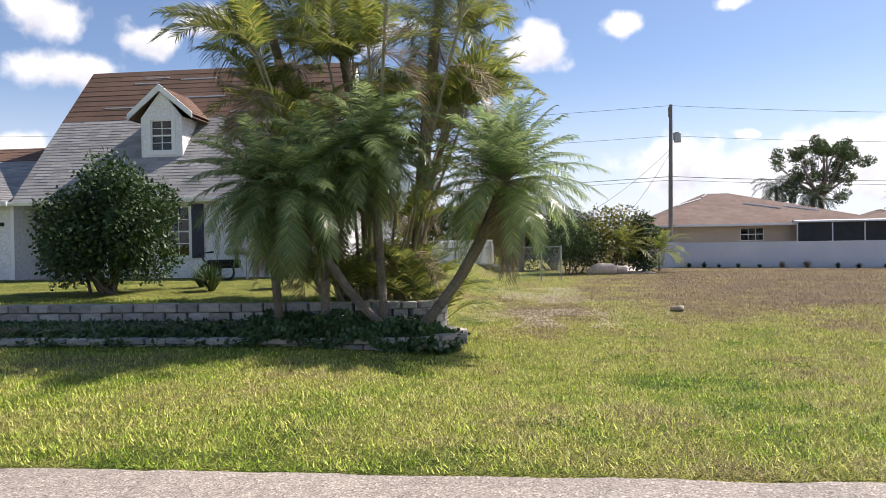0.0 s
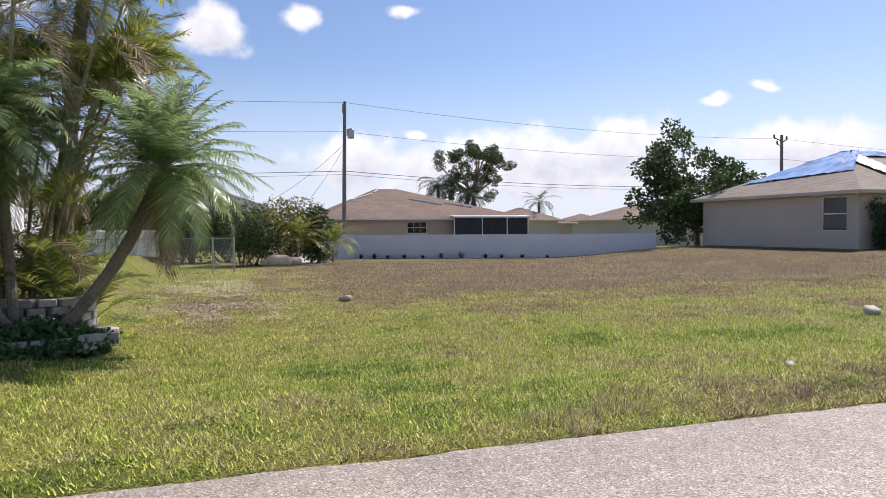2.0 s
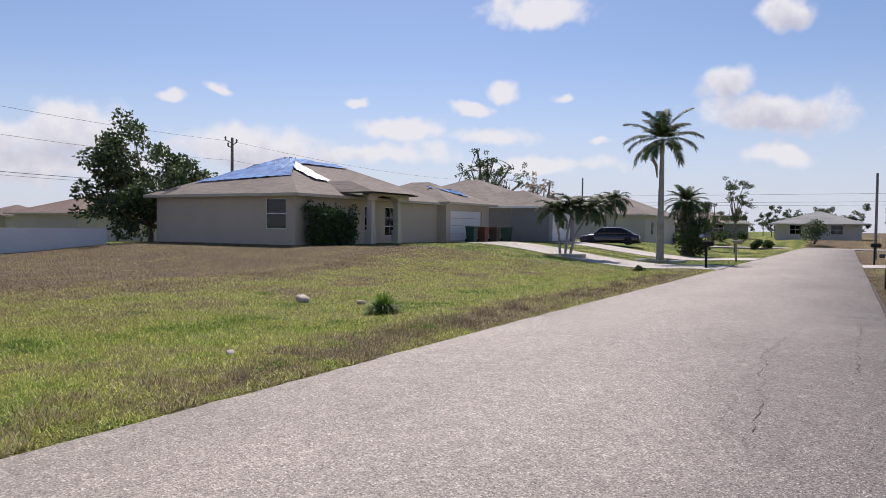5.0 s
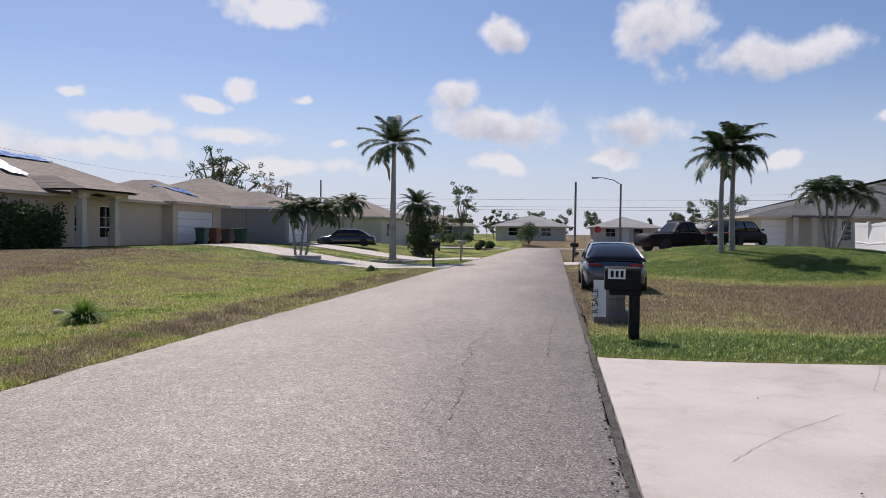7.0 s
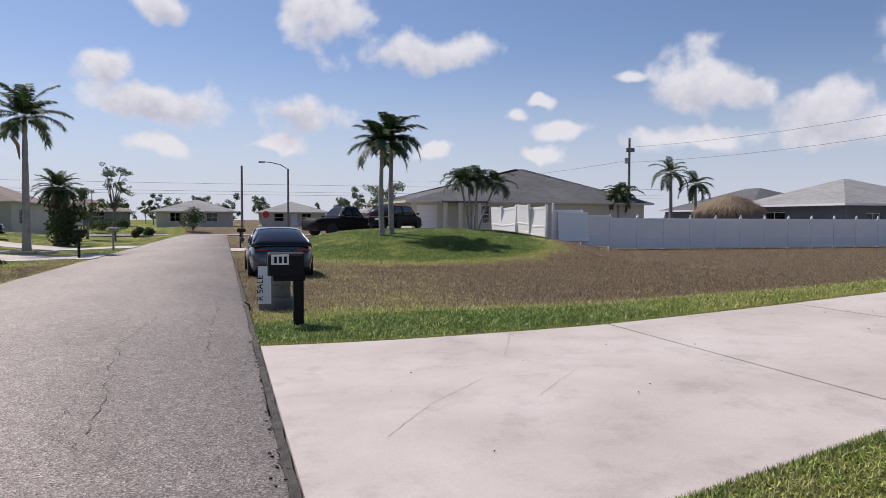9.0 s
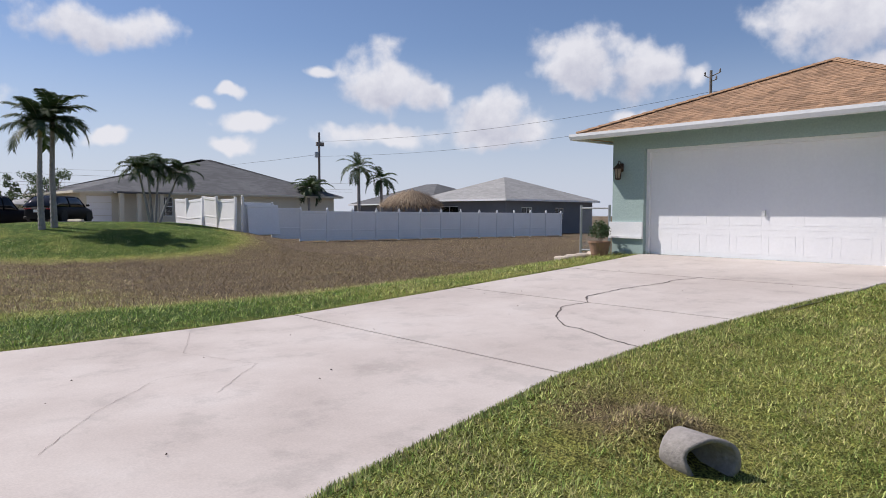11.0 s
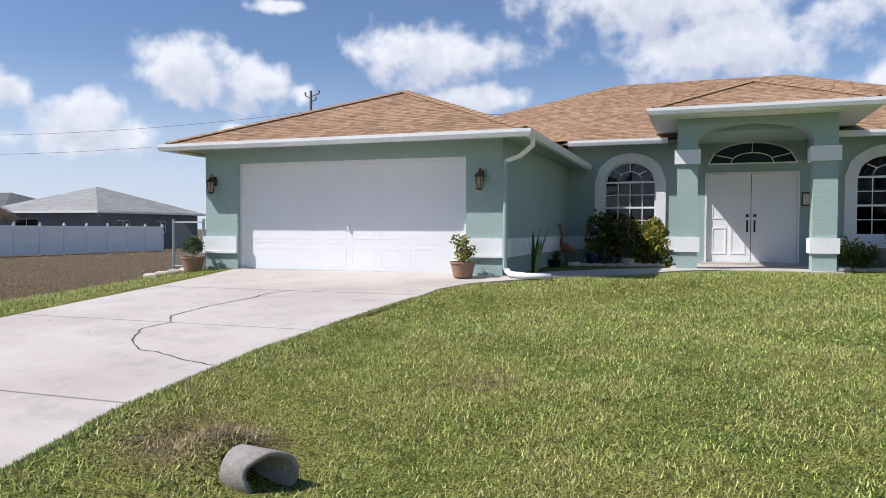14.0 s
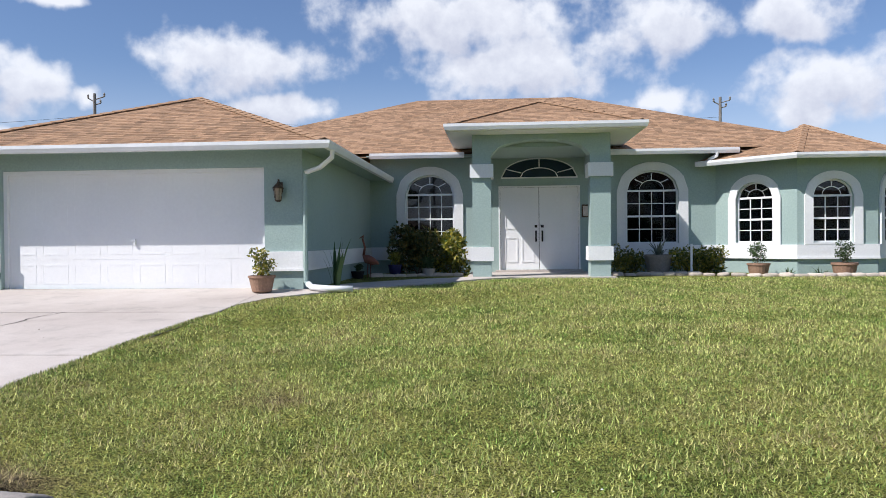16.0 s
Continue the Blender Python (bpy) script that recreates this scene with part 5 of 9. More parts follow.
    g.slab([(X0 + 0.02, Y0 + 0.02), (X1 - 0.02, Y0 + 0.02), (X1 - 0.02, Y1 - 0.02), (X0 + 0.02, Y1 - 0.02)], z1 - 0.14, z1 - 0.11)
    part("fascia", g, fascia_mat or (wall_mat if wall_mat in (BEIGE, BEIGE_PALE, CREAM) else TRIM), h)
    return h


BEIGE = surface("beige_stucco", (0.50, 0.43, 0.35), (0.58, 0.50, 0.42), 0.9, 0.5, 25, 0.4, 0.01, grain=0.05)
BEIGE_PALE = surface("pale_stucco", (0.52, 0.485, 0.42), (0.60, 0.57, 0.50), 0.9, 0.5, 25, 0.4, 0.01, grain=0.05)
CREAM = surface("cream_stucco", (0.56, 0.53, 0.43), (0.64, 0.61, 0.50), 0.9, 0.5, 25, 0.4, 0.01, grain=0.05)
GREY_WALL = surface("grey_stucco", (0.22, 0.225, 0.235), (0.28, 0.285, 0.295), 0.9, 0.5, 25, 0.4, 0.01, grain=0.05)
DARK_GREY_WALL = surface("slate_stucco", (0.125, 0.135, 0.15), (0.165, 0.175, 0.19), 0.9, 0.5, 25, 0.4, 0.01, grain=0.05)
TAUPE_SHINGLE = surface("taupe_shingle", (0.20, 0.165, 0.135), (0.27, 0.225, 0.185), 0.93, 0.4, 40, 0.5, 0.006, island=0.12)
RED_SHINGLE = surface("russet_shingle", (0.165, 0.11, 0.085), (0.235, 0.165, 0.13), 0.93, 0.4, 40, 0.5, 0.006, island=0.12)
SCREEN = surface("dark_screen", (0.02, 0.025, 0.03), (0.035, 0.042, 0.05), 0.7, 2, 20, 0)
WALL_WHITE = surface("white_block_wall", (0.62, 0.65, 0.70), (0.72, 0.75, 0.79), 0.85, 0.6, 20, 0.3, 0.01, grain=0.04)
TARP = surface("blue_tarp", (0.02, 0.13, 0.42), (0.07, 0.27, 0.62), 0.7, 1.2, 9, 0.8, 0.05, spread=0.25)
TARP_PALE = surface("silver_tarp", (0.55, 0.63, 0.72), (0.72, 0.78, 0.84), 0.25, 2.5, 9, 0.9, 0.05, spread=0.3)
POLE_WOOD = surface("weathered_pole", (0.16, 0.145, 0.135), (0.26, 0.24, 0.225), 0.95, 3, 30, 0.6, 0.01)
WIRE = surface("black_wire", (0.05, 0.05, 0.055), (0.08, 0.08, 0.085), 0.6, 3, 10, 0)
METAL_GREY = surface("galvanised_steel", (0.32, 0.33, 0.34), (0.45, 0.46, 0.47), 0.45, 4, 20, 0.2, 0.004, metal=0.7)
VINYL = surface("white_vinyl", (0.82, 0.82, 0.82), (0.88, 0.88, 0.88), 0.4, 0.8, 10, 0.05, 0.004, grain=0.02)
NAVY = surface("navy_paint", (0.012, 0.02, 0.05), (0.018, 0.03, 0.07), 0.5, 3, 15, 0.1)
RUBBER = surface("tyre_rubber", (0.012, 0.012, 0.013), (0.025, 0.025, 0.026), 0.85, 6, 40, 0.3, 0.004)
RIM = surface("alloy_rim", (0.30, 0.31, 0.32), (0.42, 0.43, 0.44), 0.3, 3, 10, 0, metal=0.8)
STONE = surface("concrete_block", (0.34, 0.32, 0.29), (0.56, 0.53, 0.48), 0.95, 2.5, 22, 0.8, 0.02, per_object=0.25)
ROCK = surface("pale_rock", (0.48, 0.40, 0.33), (0.66, 0.58, 0.50), 0.9, 3, 18, 0.6, 0.02, per_object=0.2)
TERRACOTTA = surface("clay_pot", (0.25, 0.15, 0.10), (0.34, 0.21, 0.14), 0.85, 4, 30, 0.3, 0.006)
BLACK_PLASTIC = surface("black_plastic", (0.008, 0.008, 0.009), (0.014, 0.014, 0.015), 0.6, 3, 20, 0.1, spec=0.2)
PIPE_GREY = surface("old_concrete_pipe", (0.20, 0.185, 0.17), (0.33, 0.305, 0.28), 0.95, 4, 35, 0.6, 0.01)


# ---- vehicles ----
def car(name, at, yaw, length, width, height, paint, label, belt=0.62, cabin=(0.22, 0.50, 0.70, 0.97), clearance=0.18, wheel=0.34, bed=None):
    """A car along +x (front at +x): body lofted from cross-sections, glass house, wheels with rims, lights."""
    m = pose(at[0], at[1], at[2], 0, 0, yaw)
    c_ = thing(name, at, label, "car")

    def put(geo):
        geo.v = [tuple(m @ Vector(p)) for p in geo.v]
        return geo

    hw = width / 2
    bz = height * belt
    g = Geo()
    rings = []
    ts = [0.0, 0.012, 0.04, 0.09, 0.16, 0.25, 0.35, 0.45, 0.55, 0.65, 0.72, 0.80, 0.88, 0.94, 0.975, 0.992, 1.0]
    blunt = bed is not None
    for t in ts:
        top = np.interp(t, (0, 0.012, 0.05, 0.3, 0.68, 0.8, 0.92, 1), (0.78, 0.93, 1, 1, 1, 0.99, 0.97, 0.85) if blunt else (0.62, 0.84, 0.97, 1, 1, 0.95, 0.80, 0.56))
        wd = np.interp(t, (0, 0.012, 0.05, 0.14, 0.8, 0.93, 0.98, 1), (0.9, 0.95, 0.98, 1, 1, 0.97, 0.93, 0.86) if blunt else (0.70, 0.82, 0.92, 1, 1, 0.93, 0.82, 0.68))
        x = -length / 2 + t * length
        zt, w, c = clearance + (bz - clearance) * top, hw * wd, clearance + (0.10 if t in (0.0, 1.0) else 0.0)
        side = [(0.88, c), (0.97, c + 0.07), (1.0, c + 0.45 * (zt - c)), (0.985, c + 0.66 * (zt - c)), (0.95, c + 0.84 * (zt - c)), (0.87, zt - 0.035), (0.70, zt - 0.006), (0.35, zt + 0.008)]
        rings.append([(x, -w * q, z) for q, z in side] + [(x, w * q, z) for q, z in side[::-1]])
    g.loft(rings)
    part("body", put(g), paint, c_, smooth=True)
    # glass house with rounded shoulders, and the roof panel over it
    a, b, d, e = (-length / 2 + (1 - q) * length for q in (cabin[3], cabin[2], cabin[1], cabin[0]))

    def rise(x):
        u = min(1.0, max(0.0, (x - a) / (b - a))) if x < (b + d) / 2 else min(1.0, max(0.0, (e - x) / (e - d)))
        return (u if blunt else math.sin(u * math.pi / 2) ** 0.85) * (height - bz - 0.02)

    def hoop(x, out=0.0):
        h = rise(x)
        k = h / (height - bz)
        half = [(0.90, -0.06), (0.885 - 0.06 * k, 0.35 * h), (0.80 - 0.06 * k, 0.72 * h), (0.73 - 0.06 * k, 0.90 * h), (0.60 - 0.05 * k, 0.98 * h), (0.3, h + 0.012 * k)]
        return [(x, -hw * q - out, bz + z + out) for q, z in half] + [(x, hw * q + out, bz + z + out) for q, z in half[::-1]]

    g = Geo()
    g.loft([hoop(x) for x in np.linspace(a, e, 19)])
    part("window", put(g), CAR_GLASS, c_, "dark tinted car glass", smooth=True)
    g = Geo()
    g.loft([hoop(x, 0.014)[3:9] for x in np.linspace(b - 0.25 * (b - a), d + 0.12 * (e - d), 9)], close=False)
    for x0 in (a + 0.04, (a + e) / 2 - 0.1, e - 0.04):
        for s in (-1, 1):
            line = []
            for k in range(6):
                x = x0 + (b - a if x0 < b else (d - e if x0 > d else 0)) * k / 5 * 0.8
                p = hoop(x, 0.006)[min(k, 3)]
                line.append((x, s * abs(p[1]), p[2]))
            g.tube(line, 0.03, 5)
    part("roof", put(g), paint, c_, smooth=True)
    c = c_
    for x in (-length / 2 + 0.19 * length, length / 2 - 0.19 * length):
        for s in (-1, 1):
            g = Geo()
            g.lathe([(wheel * 0.62, -0.1), (wheel * 0.95, -0.1), (wheel, -0.06), (wheel, 0.06), (wheel * 0.95, 0.1), (wheel * 0.62, 0.1)], 20)
            q = Matrix.Translation((x, s * (hw - 0.09), wheel)) @ Matrix.Rotation(math.pi / 2, 4, "X")
            g.v = [tuple(q @ Vector(p)) for p in g.v]
            ty = part("wheel", put(g), RUBBER, c, "black tyre with an alloy rim", smooth=False)
            g = Geo()
            g.lathe([(0.001, 0.07), (wheel * 0.2, 0.075), (wheel * 0.6, 0.055), (wheel * 0.62, -0.055), (wheel * 0.2, -0.075), (0.001, -0.07)], 12)
            g.v = [tuple(q @ Vector(p)) for p in g.v]
            part("rim", put(g), RIM, ty)
    for s in (-1, 1):
        g = Geo()
        g.block(-length / 2 + 0.01, -length / 2 + 0.22, s * hw * 0.62 - 0.20, s * hw * 0.62 + 0.20, bz * 0.79, bz * 0.79 + 0.075, 0.02)
        part("tail_light", put(g), TAIL, c, "red tail light")
        g = Geo()
        g.block(length / 2 - 0.16, length / 2 - 0.02, s * hw * 0.58 - 0.17, s * hw * 0.58 + 0.17, bz * 0.70, bz * 0.70 + 0.12, 0.03)
        part("headlight", put(g), RIM, c, "clear headlight")
        g = Geo()
        g.block(e - 0.25, e - 0.08, s * (hw + 0.1) - 0.08, s * (hw + 0.1) + 0.08, bz, bz + 0.12, 0.03)
        part("mirror", put(g), paint, c)
    g = Geo()
    g.block(-length / 2 - 0.02, -length / 2 + 0.1, -0.26, 0.26, bz * 0.62, bz * 0.62 + 0.13, 0.01)
    part("number_plate", put(g), TRIM, c, "white blank number plate")
    g = Geo()
    g.block(-length / 2 - 0.015, length / 2 - 0.05, -hw * 0.86, hw * 0.86, clearance - 0.03, clearance + 0.12, 0.04)
    part("bumper", put(g), BLACK_PLASTIC, c)
    return c


CAR_GLASS = surface("car_glass", (0.006, 0.007, 0.009), (0.01, 0.011, 0.013), 0.08, 1, 3, 0, spec=0.5)
TAIL = surface("tail_lamp_red", (0.20, 0.01, 0.01), (0.28, 0.015, 0.012), 0.2, 2, 6, 0)
PAINT_BLUE = surface("dark_blue_paint", (0.03, 0.05, 0.07), (0.038, 0.06, 0.082), 0.25, 1, 8, 0, coat=1.0)
PAINT_BLACK = surface("black_paint", (0.006, 0.006, 0.007), (0.009, 0.009, 0.01), 0.55, 1, 8, 0, spec=0.15)
PAINT_NAVY = surface("navy_car_paint", (0.012, 0.012, 0.03), (0.016, 0.016, 0.04), 0.25, 1, 8, 0, coat=1.0)

# ---- south-east: the drive's neighbours ----
# cracks in the drive
FAINT = surface("faint_crack", (0.26, 0.225, 0.20), (0.36, 0.32, 0.29), 0.95, 6, 40, 0)
crack([(9.25, -12.79), (9.48, -12.26), (9.44, -12.05), (9.65, -11.15), (9.66, -10.36), (9.34, -9.98)], 0.020, seed=1)
crack([(9.34, -9.97), (9.41, -9.54), (9.07, -8.99), (8.57, -8.56), (8.36, -8.55), (7.87, -8.32), (7.34, -8.17)], 0.018, seed=2)
crack([(11.9, -5.6), (10.6, -5.0), (9.6, -5.3), (8.9, -4.6)], 0.004, seed=6, mat=FAINT)
crack([(9.6, -5.3), (9.7, -4.4), (9.0, -3.7), (8.3, -3.2)], 0.004, seed=7, mat=FAINT)

# walk from the drive to the porch
g = Geo()
walk_pts = [(6.95, -13.4), (6.6, -14.15), (6.0, -14.65), (5.5, -15.0), (5.1, -15.6), (4.5, -16.3), (3.75, -17.2), (3.1, -18.2), (2.2, -18.95), (0.6, -19.0), (0.6, -19.2), (3.2, -19.2), (4.6, -18.2), (5.65, -16.9), (6.15, -15.9), (6.25, -15.2), (6.95, -15.2)]
g.slab(walk_pts, 0.40, [min(0.70, float(drive_z(y))) + 0.008 for x, y in walk_pts])
walkway = sole("walkway", g, CONCRETE, "pale curving concrete walkway to the porch", "path", kind="structure")

# culvert pipe with a broken lip, its far end in the soil
g = Geo()
d = Vector((-0.97, 0.10, -0.02)).normalized()
p0 = Vector((6.27, -6.33, 0.035))
u_ = d.cross(Vector((0, 0, 1))).normalized()
w_ = u_.cross(d)
rings = []
for t, r in ((0.44, 0.145), (0.46, 0.155), (0.72, 0.155), (0.74, 0.15), (0.737, 0.126), (0.72, 0.12), (0.45, 0.12)):
    ring = []
    for k in range(28):
        a = 2 * math.pi * k / 28
        jit = (0.09 * math.cos(a) + 0.02 * max(0, math.sin(a * 2 + 0.7)) + 0.008 * math.sin(a * 5)) if 0.7 < t else 0
        q = p0 + d * (t - jit) + r * (math.cos(a) * u_ + math.sin(a) * w_)
        ring.append(tuple(q))
    rings.append(ring)
g.loft(rings, True, True)
sole("culvert_pipe", g, PIPE_GREY, "broken grey concrete culvert pipe end in the lawn", "pipe", smooth=True)

# wall lamps
def wall_lamp(u, z):
    x, y, _ = HA(u, 0.02, 0)
    l = thing("wall_lamp", (x, y, z), "rusty bronze coach lantern on the stucco wall", "lamp", "garage lanterns")
    g = Geo()
    g.block(x - 0.05, x + 0.05, y - 0.01, y + 0.02, z - 0.02, z + 0.16, 0.01)
    g.tube([(x, y + 0.02, z + 0.10), (x, y + 0.07, z + 0.20), (x, y + 0.12, z + 0.20), (x, y + 0.13, z + 0.14)], 0.010, 6)
    part("bracket", g, BRONZE, l)
    g = Geo()
    for k in range(6):
        a = k * math.pi / 3
        g.tube([(x + 0.055 * math.cos(a), y + 0.13 + 0.055 * math.sin(a), z - 0.17), (x + 0.085 * math.cos(a), y + 0.13 + 0.085 * math.sin(a), z + 0.04)], 0.006, 4)
    g.lathe([(0.03, -0.20), (0.06, -0.18), (0.06, -0.165), (0.01, -0.16)], 12, (x, y + 0.13, z))
    g.lathe([(0.10, 0.035), (0.10, 0.05), (0.06, 0.10), (0.02, 0.14), (0.01, 0.16)], 12, (x, y + 0.13, z))
    part("cage", g, BRONZE, l)
    g = Geo()
    g.lathe([(0.048, -0.165), (0.075, 0.035)], 12, (x, y + 0.13, z))
    part("glass", g, AMBER, l, "dusty amber glass")


BRONZE = surface("rusty_bronze", (0.05, 0.035, 0.025), (0.12, 0.075, 0.05), 0.6, 8, 40, 0.3, 0.004, metal=0.4)
AMBER = surface("lantern_glass", (0.28, 0.22, 0.16), (0.38, 0.31, 0.24), 0.15, 4, 10, 0)
wall_lamp(6.25, 2.47)
wall_lamp(0.40, 2.46)


def pot_plant(at, r, h, foliage, size, mat, label, seed, pot_mat=None, count=700, upright=0.0):
    """A tapered pot with a rim and a plant in it."""
    x, y, z = at
    p = thing("potted_plant", at, label, "plant")
    g = Geo()
    g.lathe([(r * 0.72, 0), (r * 0.76, 0.01), (r, h * 0.86), (r * 1.07, h * 0.87), (r * 1.07, h), (r * 0.95, h), (r * 0.9, h * 0.9), (0.01, h * 0.88)], 20, at)
    part("pot", g, pot_mat or TERRACOTTA, p, smooth=False)
    rng = np.random.default_rng(seed)
    c, rr = lumps(rng, (x, y, z + h + foliage * 0.55), (foliage * 0.55, foliage * 0.55, foliage * 0.6), 16, foliage * 0.2)
    part("leaves", leaf_cloud(c, rr, count, size, rng, shell=0.2).mesh("leaves", mat), None, p)
    g = Geo()
    for k in range(6):
        g.tube(bent((x + rng.uniform(-0.05, 0.05), y + rng.uniform(-0.05, 0.05), z + h * 0.85), c[k], (0, 0, 0.02)), 0.006, 4)
    tagged(part("stem", g, BARK, p), kind="stuff")
    return p


def spiky_plant(name, at, n, length, width, mat, label, seed, spread=0.35, category="plant"):
    """Sword leaves standing up from one base."""
    rng = np.random.default_rng(seed)
    s = thing(name, at, label, category)
    lv = Leaves()
    for i in range(n):
        az, lean, ln = rng.uniform(0, 6.28), rng.uniform(0.03, spread), length * rng.uniform(0.6, 1.1)
        h = np.array([math.cos(az), math.sin(az), 0])
        sd = np.array([-math.sin(az), math.cos(az), 0])
        b = np.array(at) + h * rng.uniform(0, 0.07)
        row = []
        for t in (0, 0.4, 0.75, 1.0):
            c = b + h * math.sin(lean * (0.4 + t)) * ln * t + np.array([0, 0, 1]) * math.cos(lean * t * 1.4) * ln * t
            w = width * (1, 1.1, 0.7, 0.05)[(0, 0.4, 0.75, 1.0).index(t)]
            row += [c - sd * w, c + sd * w]
        lv.add(np.array(row), np.array([(2 * k, 2 * k + 1, 2 * k + 3) for k in range(3)] + [(2 * k, 2 * k + 3, 2 * k + 2) for k in range(3)]))
    part("leaves", lv.mesh("leaves", mat), None, s)
    return s


def HAz(u, v, dz=0.0):
    x, y, _ = HA(u, v, 0)
    return (x, y, max(gz1(x, y), 0.0) + dz)


pot_plant((*HA(6.55, 0.35, 0)[:2], 0.66), 0.23, 0.30, 0.42, 0.035, BUSH_LEAF, "bushy green plant in a brown clay pot beside the garage", 3)
pot_plant((*HA(0.62, 0.42, 0)[:2], 0.69), 0.22, 0.28, 0.42, 0.035, CROTON_LEAF, "leafy green shrub in a brown basket-weave pot", 4)
spiky_plant("snake_plant", (*HA(-0.45, -0.6, 0)[:2], 0.66), 16, 0.95, 0.035, VINE_LEAF, "tall dark sword-leaved snake plant by the wall", 5, 0.22)
g = Geo()
g.tube([HA(-0.12, 0.1, 0.80), HA(-0.2, 0.2, 0.75), HA(-0.55, 0.3, 0.73), HA(-0.95, 0.28, 0.725)], 0.055, 10)
sole("drain_hose", g, TRIM, "white corrugated drain pipe lying on the walk", "pipe", smooth=True)
# bird sculpture
g = Geo()
bx, by, _ = HA(-0.35, -4.6, 0)
g.tube([(bx - 0.04, by, 0.66), (bx - 0.03, by, 1.02)], 0.012, 5)
g.tube([(bx + 0.04, by, 0.66), (bx + 0.03, by, 1.02)], 0.012, 5)
g.tube([(bx - 0.24, by, 1.0), (bx - 0.1, by, 1.06), (bx + 0.05, by, 1.12), (bx + 0.13, by, 1.2)], [0.02, 0.09, 0.11, 0.04], 8)
g.tube([(bx + 0.13, by, 1.2), (bx + 0.1, by, 1.4), (bx + 0.15, by, 1.6), (bx + 0.13, by, 1.68), (bx + 0.24, by, 1.62)], [0.035, 0.025, 0.022, 0.03, 0.006], 7)
sole("bird_sculpture", g, surface("rust_metal", (0.16, 0.05, 0.03), (0.30, 0.11, 0.07), 0.7, 5, 30, 0.3), "rusty standing heron garden sculpture", "sculpture", smooth=True)
pot_plant((*HA(-0.9, -5.2, 0)[:2], 0.64), 0.17, 0.32, 0.28, 0.03, CROTON_LEAF, "small plant in a glazed dark blue pot", 6, surface("blue_glaze", (0.015, 0.015, 0.06), (0.03, 0.03, 0.1), 0.2, 3, 10, 0))
pot_plant((*HA(-0.15, -4.2, 0)[:2], 0.64), 0.15, 0.2, 0.2, 0.03, BUSH_LEAF, "low plant in a dark pot", 7, BLACK_PLASTIC, 300)
bush("croton_bush", (*HA(-1.35, -5.9, 0)[:2], 0.60), (0.92, 0.7, 0.74), 4600, 0.055, CROTON_DARK, "dense croton bush of green and yellow leaves", seed=8)
bush("croton_bush", (*HA(-2.3, -5.75, 0)[:2], 0.60), (0.62, 0.5, 0.66), 2800, 0.055, CROTON_LEAF, "bright yellow croton bush under the window", seed=9)
pot_plant((*HA(-1.75, -5.1, 0)[:2], 0.64), 0.16, 0.22, 0.3, 0.03, BUSH_LEAF, "green plant in a pale stone pot", 10, CONCRETE, 400)
for u, v, r, sd in ((-6.75, -6.2, 0.42, 11), (-8.2, -5.9, 0.42, 12), (-8.85, -5.85, 0.40, 13)):
    bush("shrub", (*HA(u, v, 0)[:2], 0.60), (r * 1.2, r * 1.1, 0.42), 1900, 0.045, CROTON_LEAF, "low clipped croton shrub along the house", seed=sd, group="foundation shrubs", stems=4)
p = pot_plant((*HA(-7.5, -5.9, 0)[:2], 0.60), 0.33, 0.55, 0.1, 0.03, BUSH_LEAF, "grey-green bromeliad in a large stone pot", 14, surface("taupe_pot", (0.20, 0.18, 0.16), (0.28, 0.25, 0.22), 0.85, 4, 30, 0.3), 60)
spiky_plant("bromeliad", (*HA(-7.5, -5.9, 0)[:2], 1.10), 26, 0.55, 0.022, leaf_surface("silver_leaf", (0.10, 0.13, 0.10), (0.16, 0.19, 0.14), (0.22, 0.24, 0.18), 0.5, 0.2), "silvery spiky bromeliad in a stone pot", 15, 1.0)
pot_plant((*HA(-9.75, -5.3, 0)[:2], 0.58), 0.25, 0.36, 0.45, 0.03, BUSH_LEAF, "bushy green plant in a tan clay pot", 16)
pot_plant((*HA(-11.5, -4.75, 0)[:2], 0.58), 0.27, 0.38, 0.5, 0.03, PALM_LEAF, "feathery green plant in a tan clay pot", 17)
for u, v, sd in ((-10.3, -4.9, 18), (-10.9, -4.6, 19), (-12.4, -4.6, 20)):
    spiky_plant("tuft", (*HA(u, v, 0)[:2], 0.58), 24, 0.32, 0.012, BUSH_LEAF, "small grassy tuft by the wall", sd, 0.7)
g = Geo()
g.tube([HA(-8.22, -5.5, 0.5), HA(-8.22, -5.5, 1.42)], 0.03, 8)
sole("garden_stake", g, TRIM, "white plastic pipe standing in the flower bed", "post")
rnd = random.Random(5)
base_stone = Geo().block(-0.5, 0.5, -0.5, 0.5, 0, 1, 0.18).mesh("edging_stone", ROCK, True)
for k in range(30):
    t = k / 29
    if t < 0.27:
        u, v = -0.5 - 8.2 * t, -4.75 - 0.35 * math.sin(t * 9)
    else:
        u, v = -6.3 - (t - 0.27) * 8.8, -5.05 + 0.9 * sstep(0.45, 0.75, t)
    x, y, z = HAz(u, float(v), -0.03)
    s = sole("edging_stone", base_stone, None, "rough pale pink edging stone of the flower bed", "stone", "flower bed edging")
    s.matrix_basis = pose(x, y, max(z, 0.56), rnd.uniform(-4, 4), rnd.uniform(-4, 4), rnd.uniform(-12, 12)) @ Matrix.Diagonal((rnd.uniform(0.24, 0.34), rnd.uniform(0.16, 0.24), rnd.uniform(0.09, 0.13), 1))
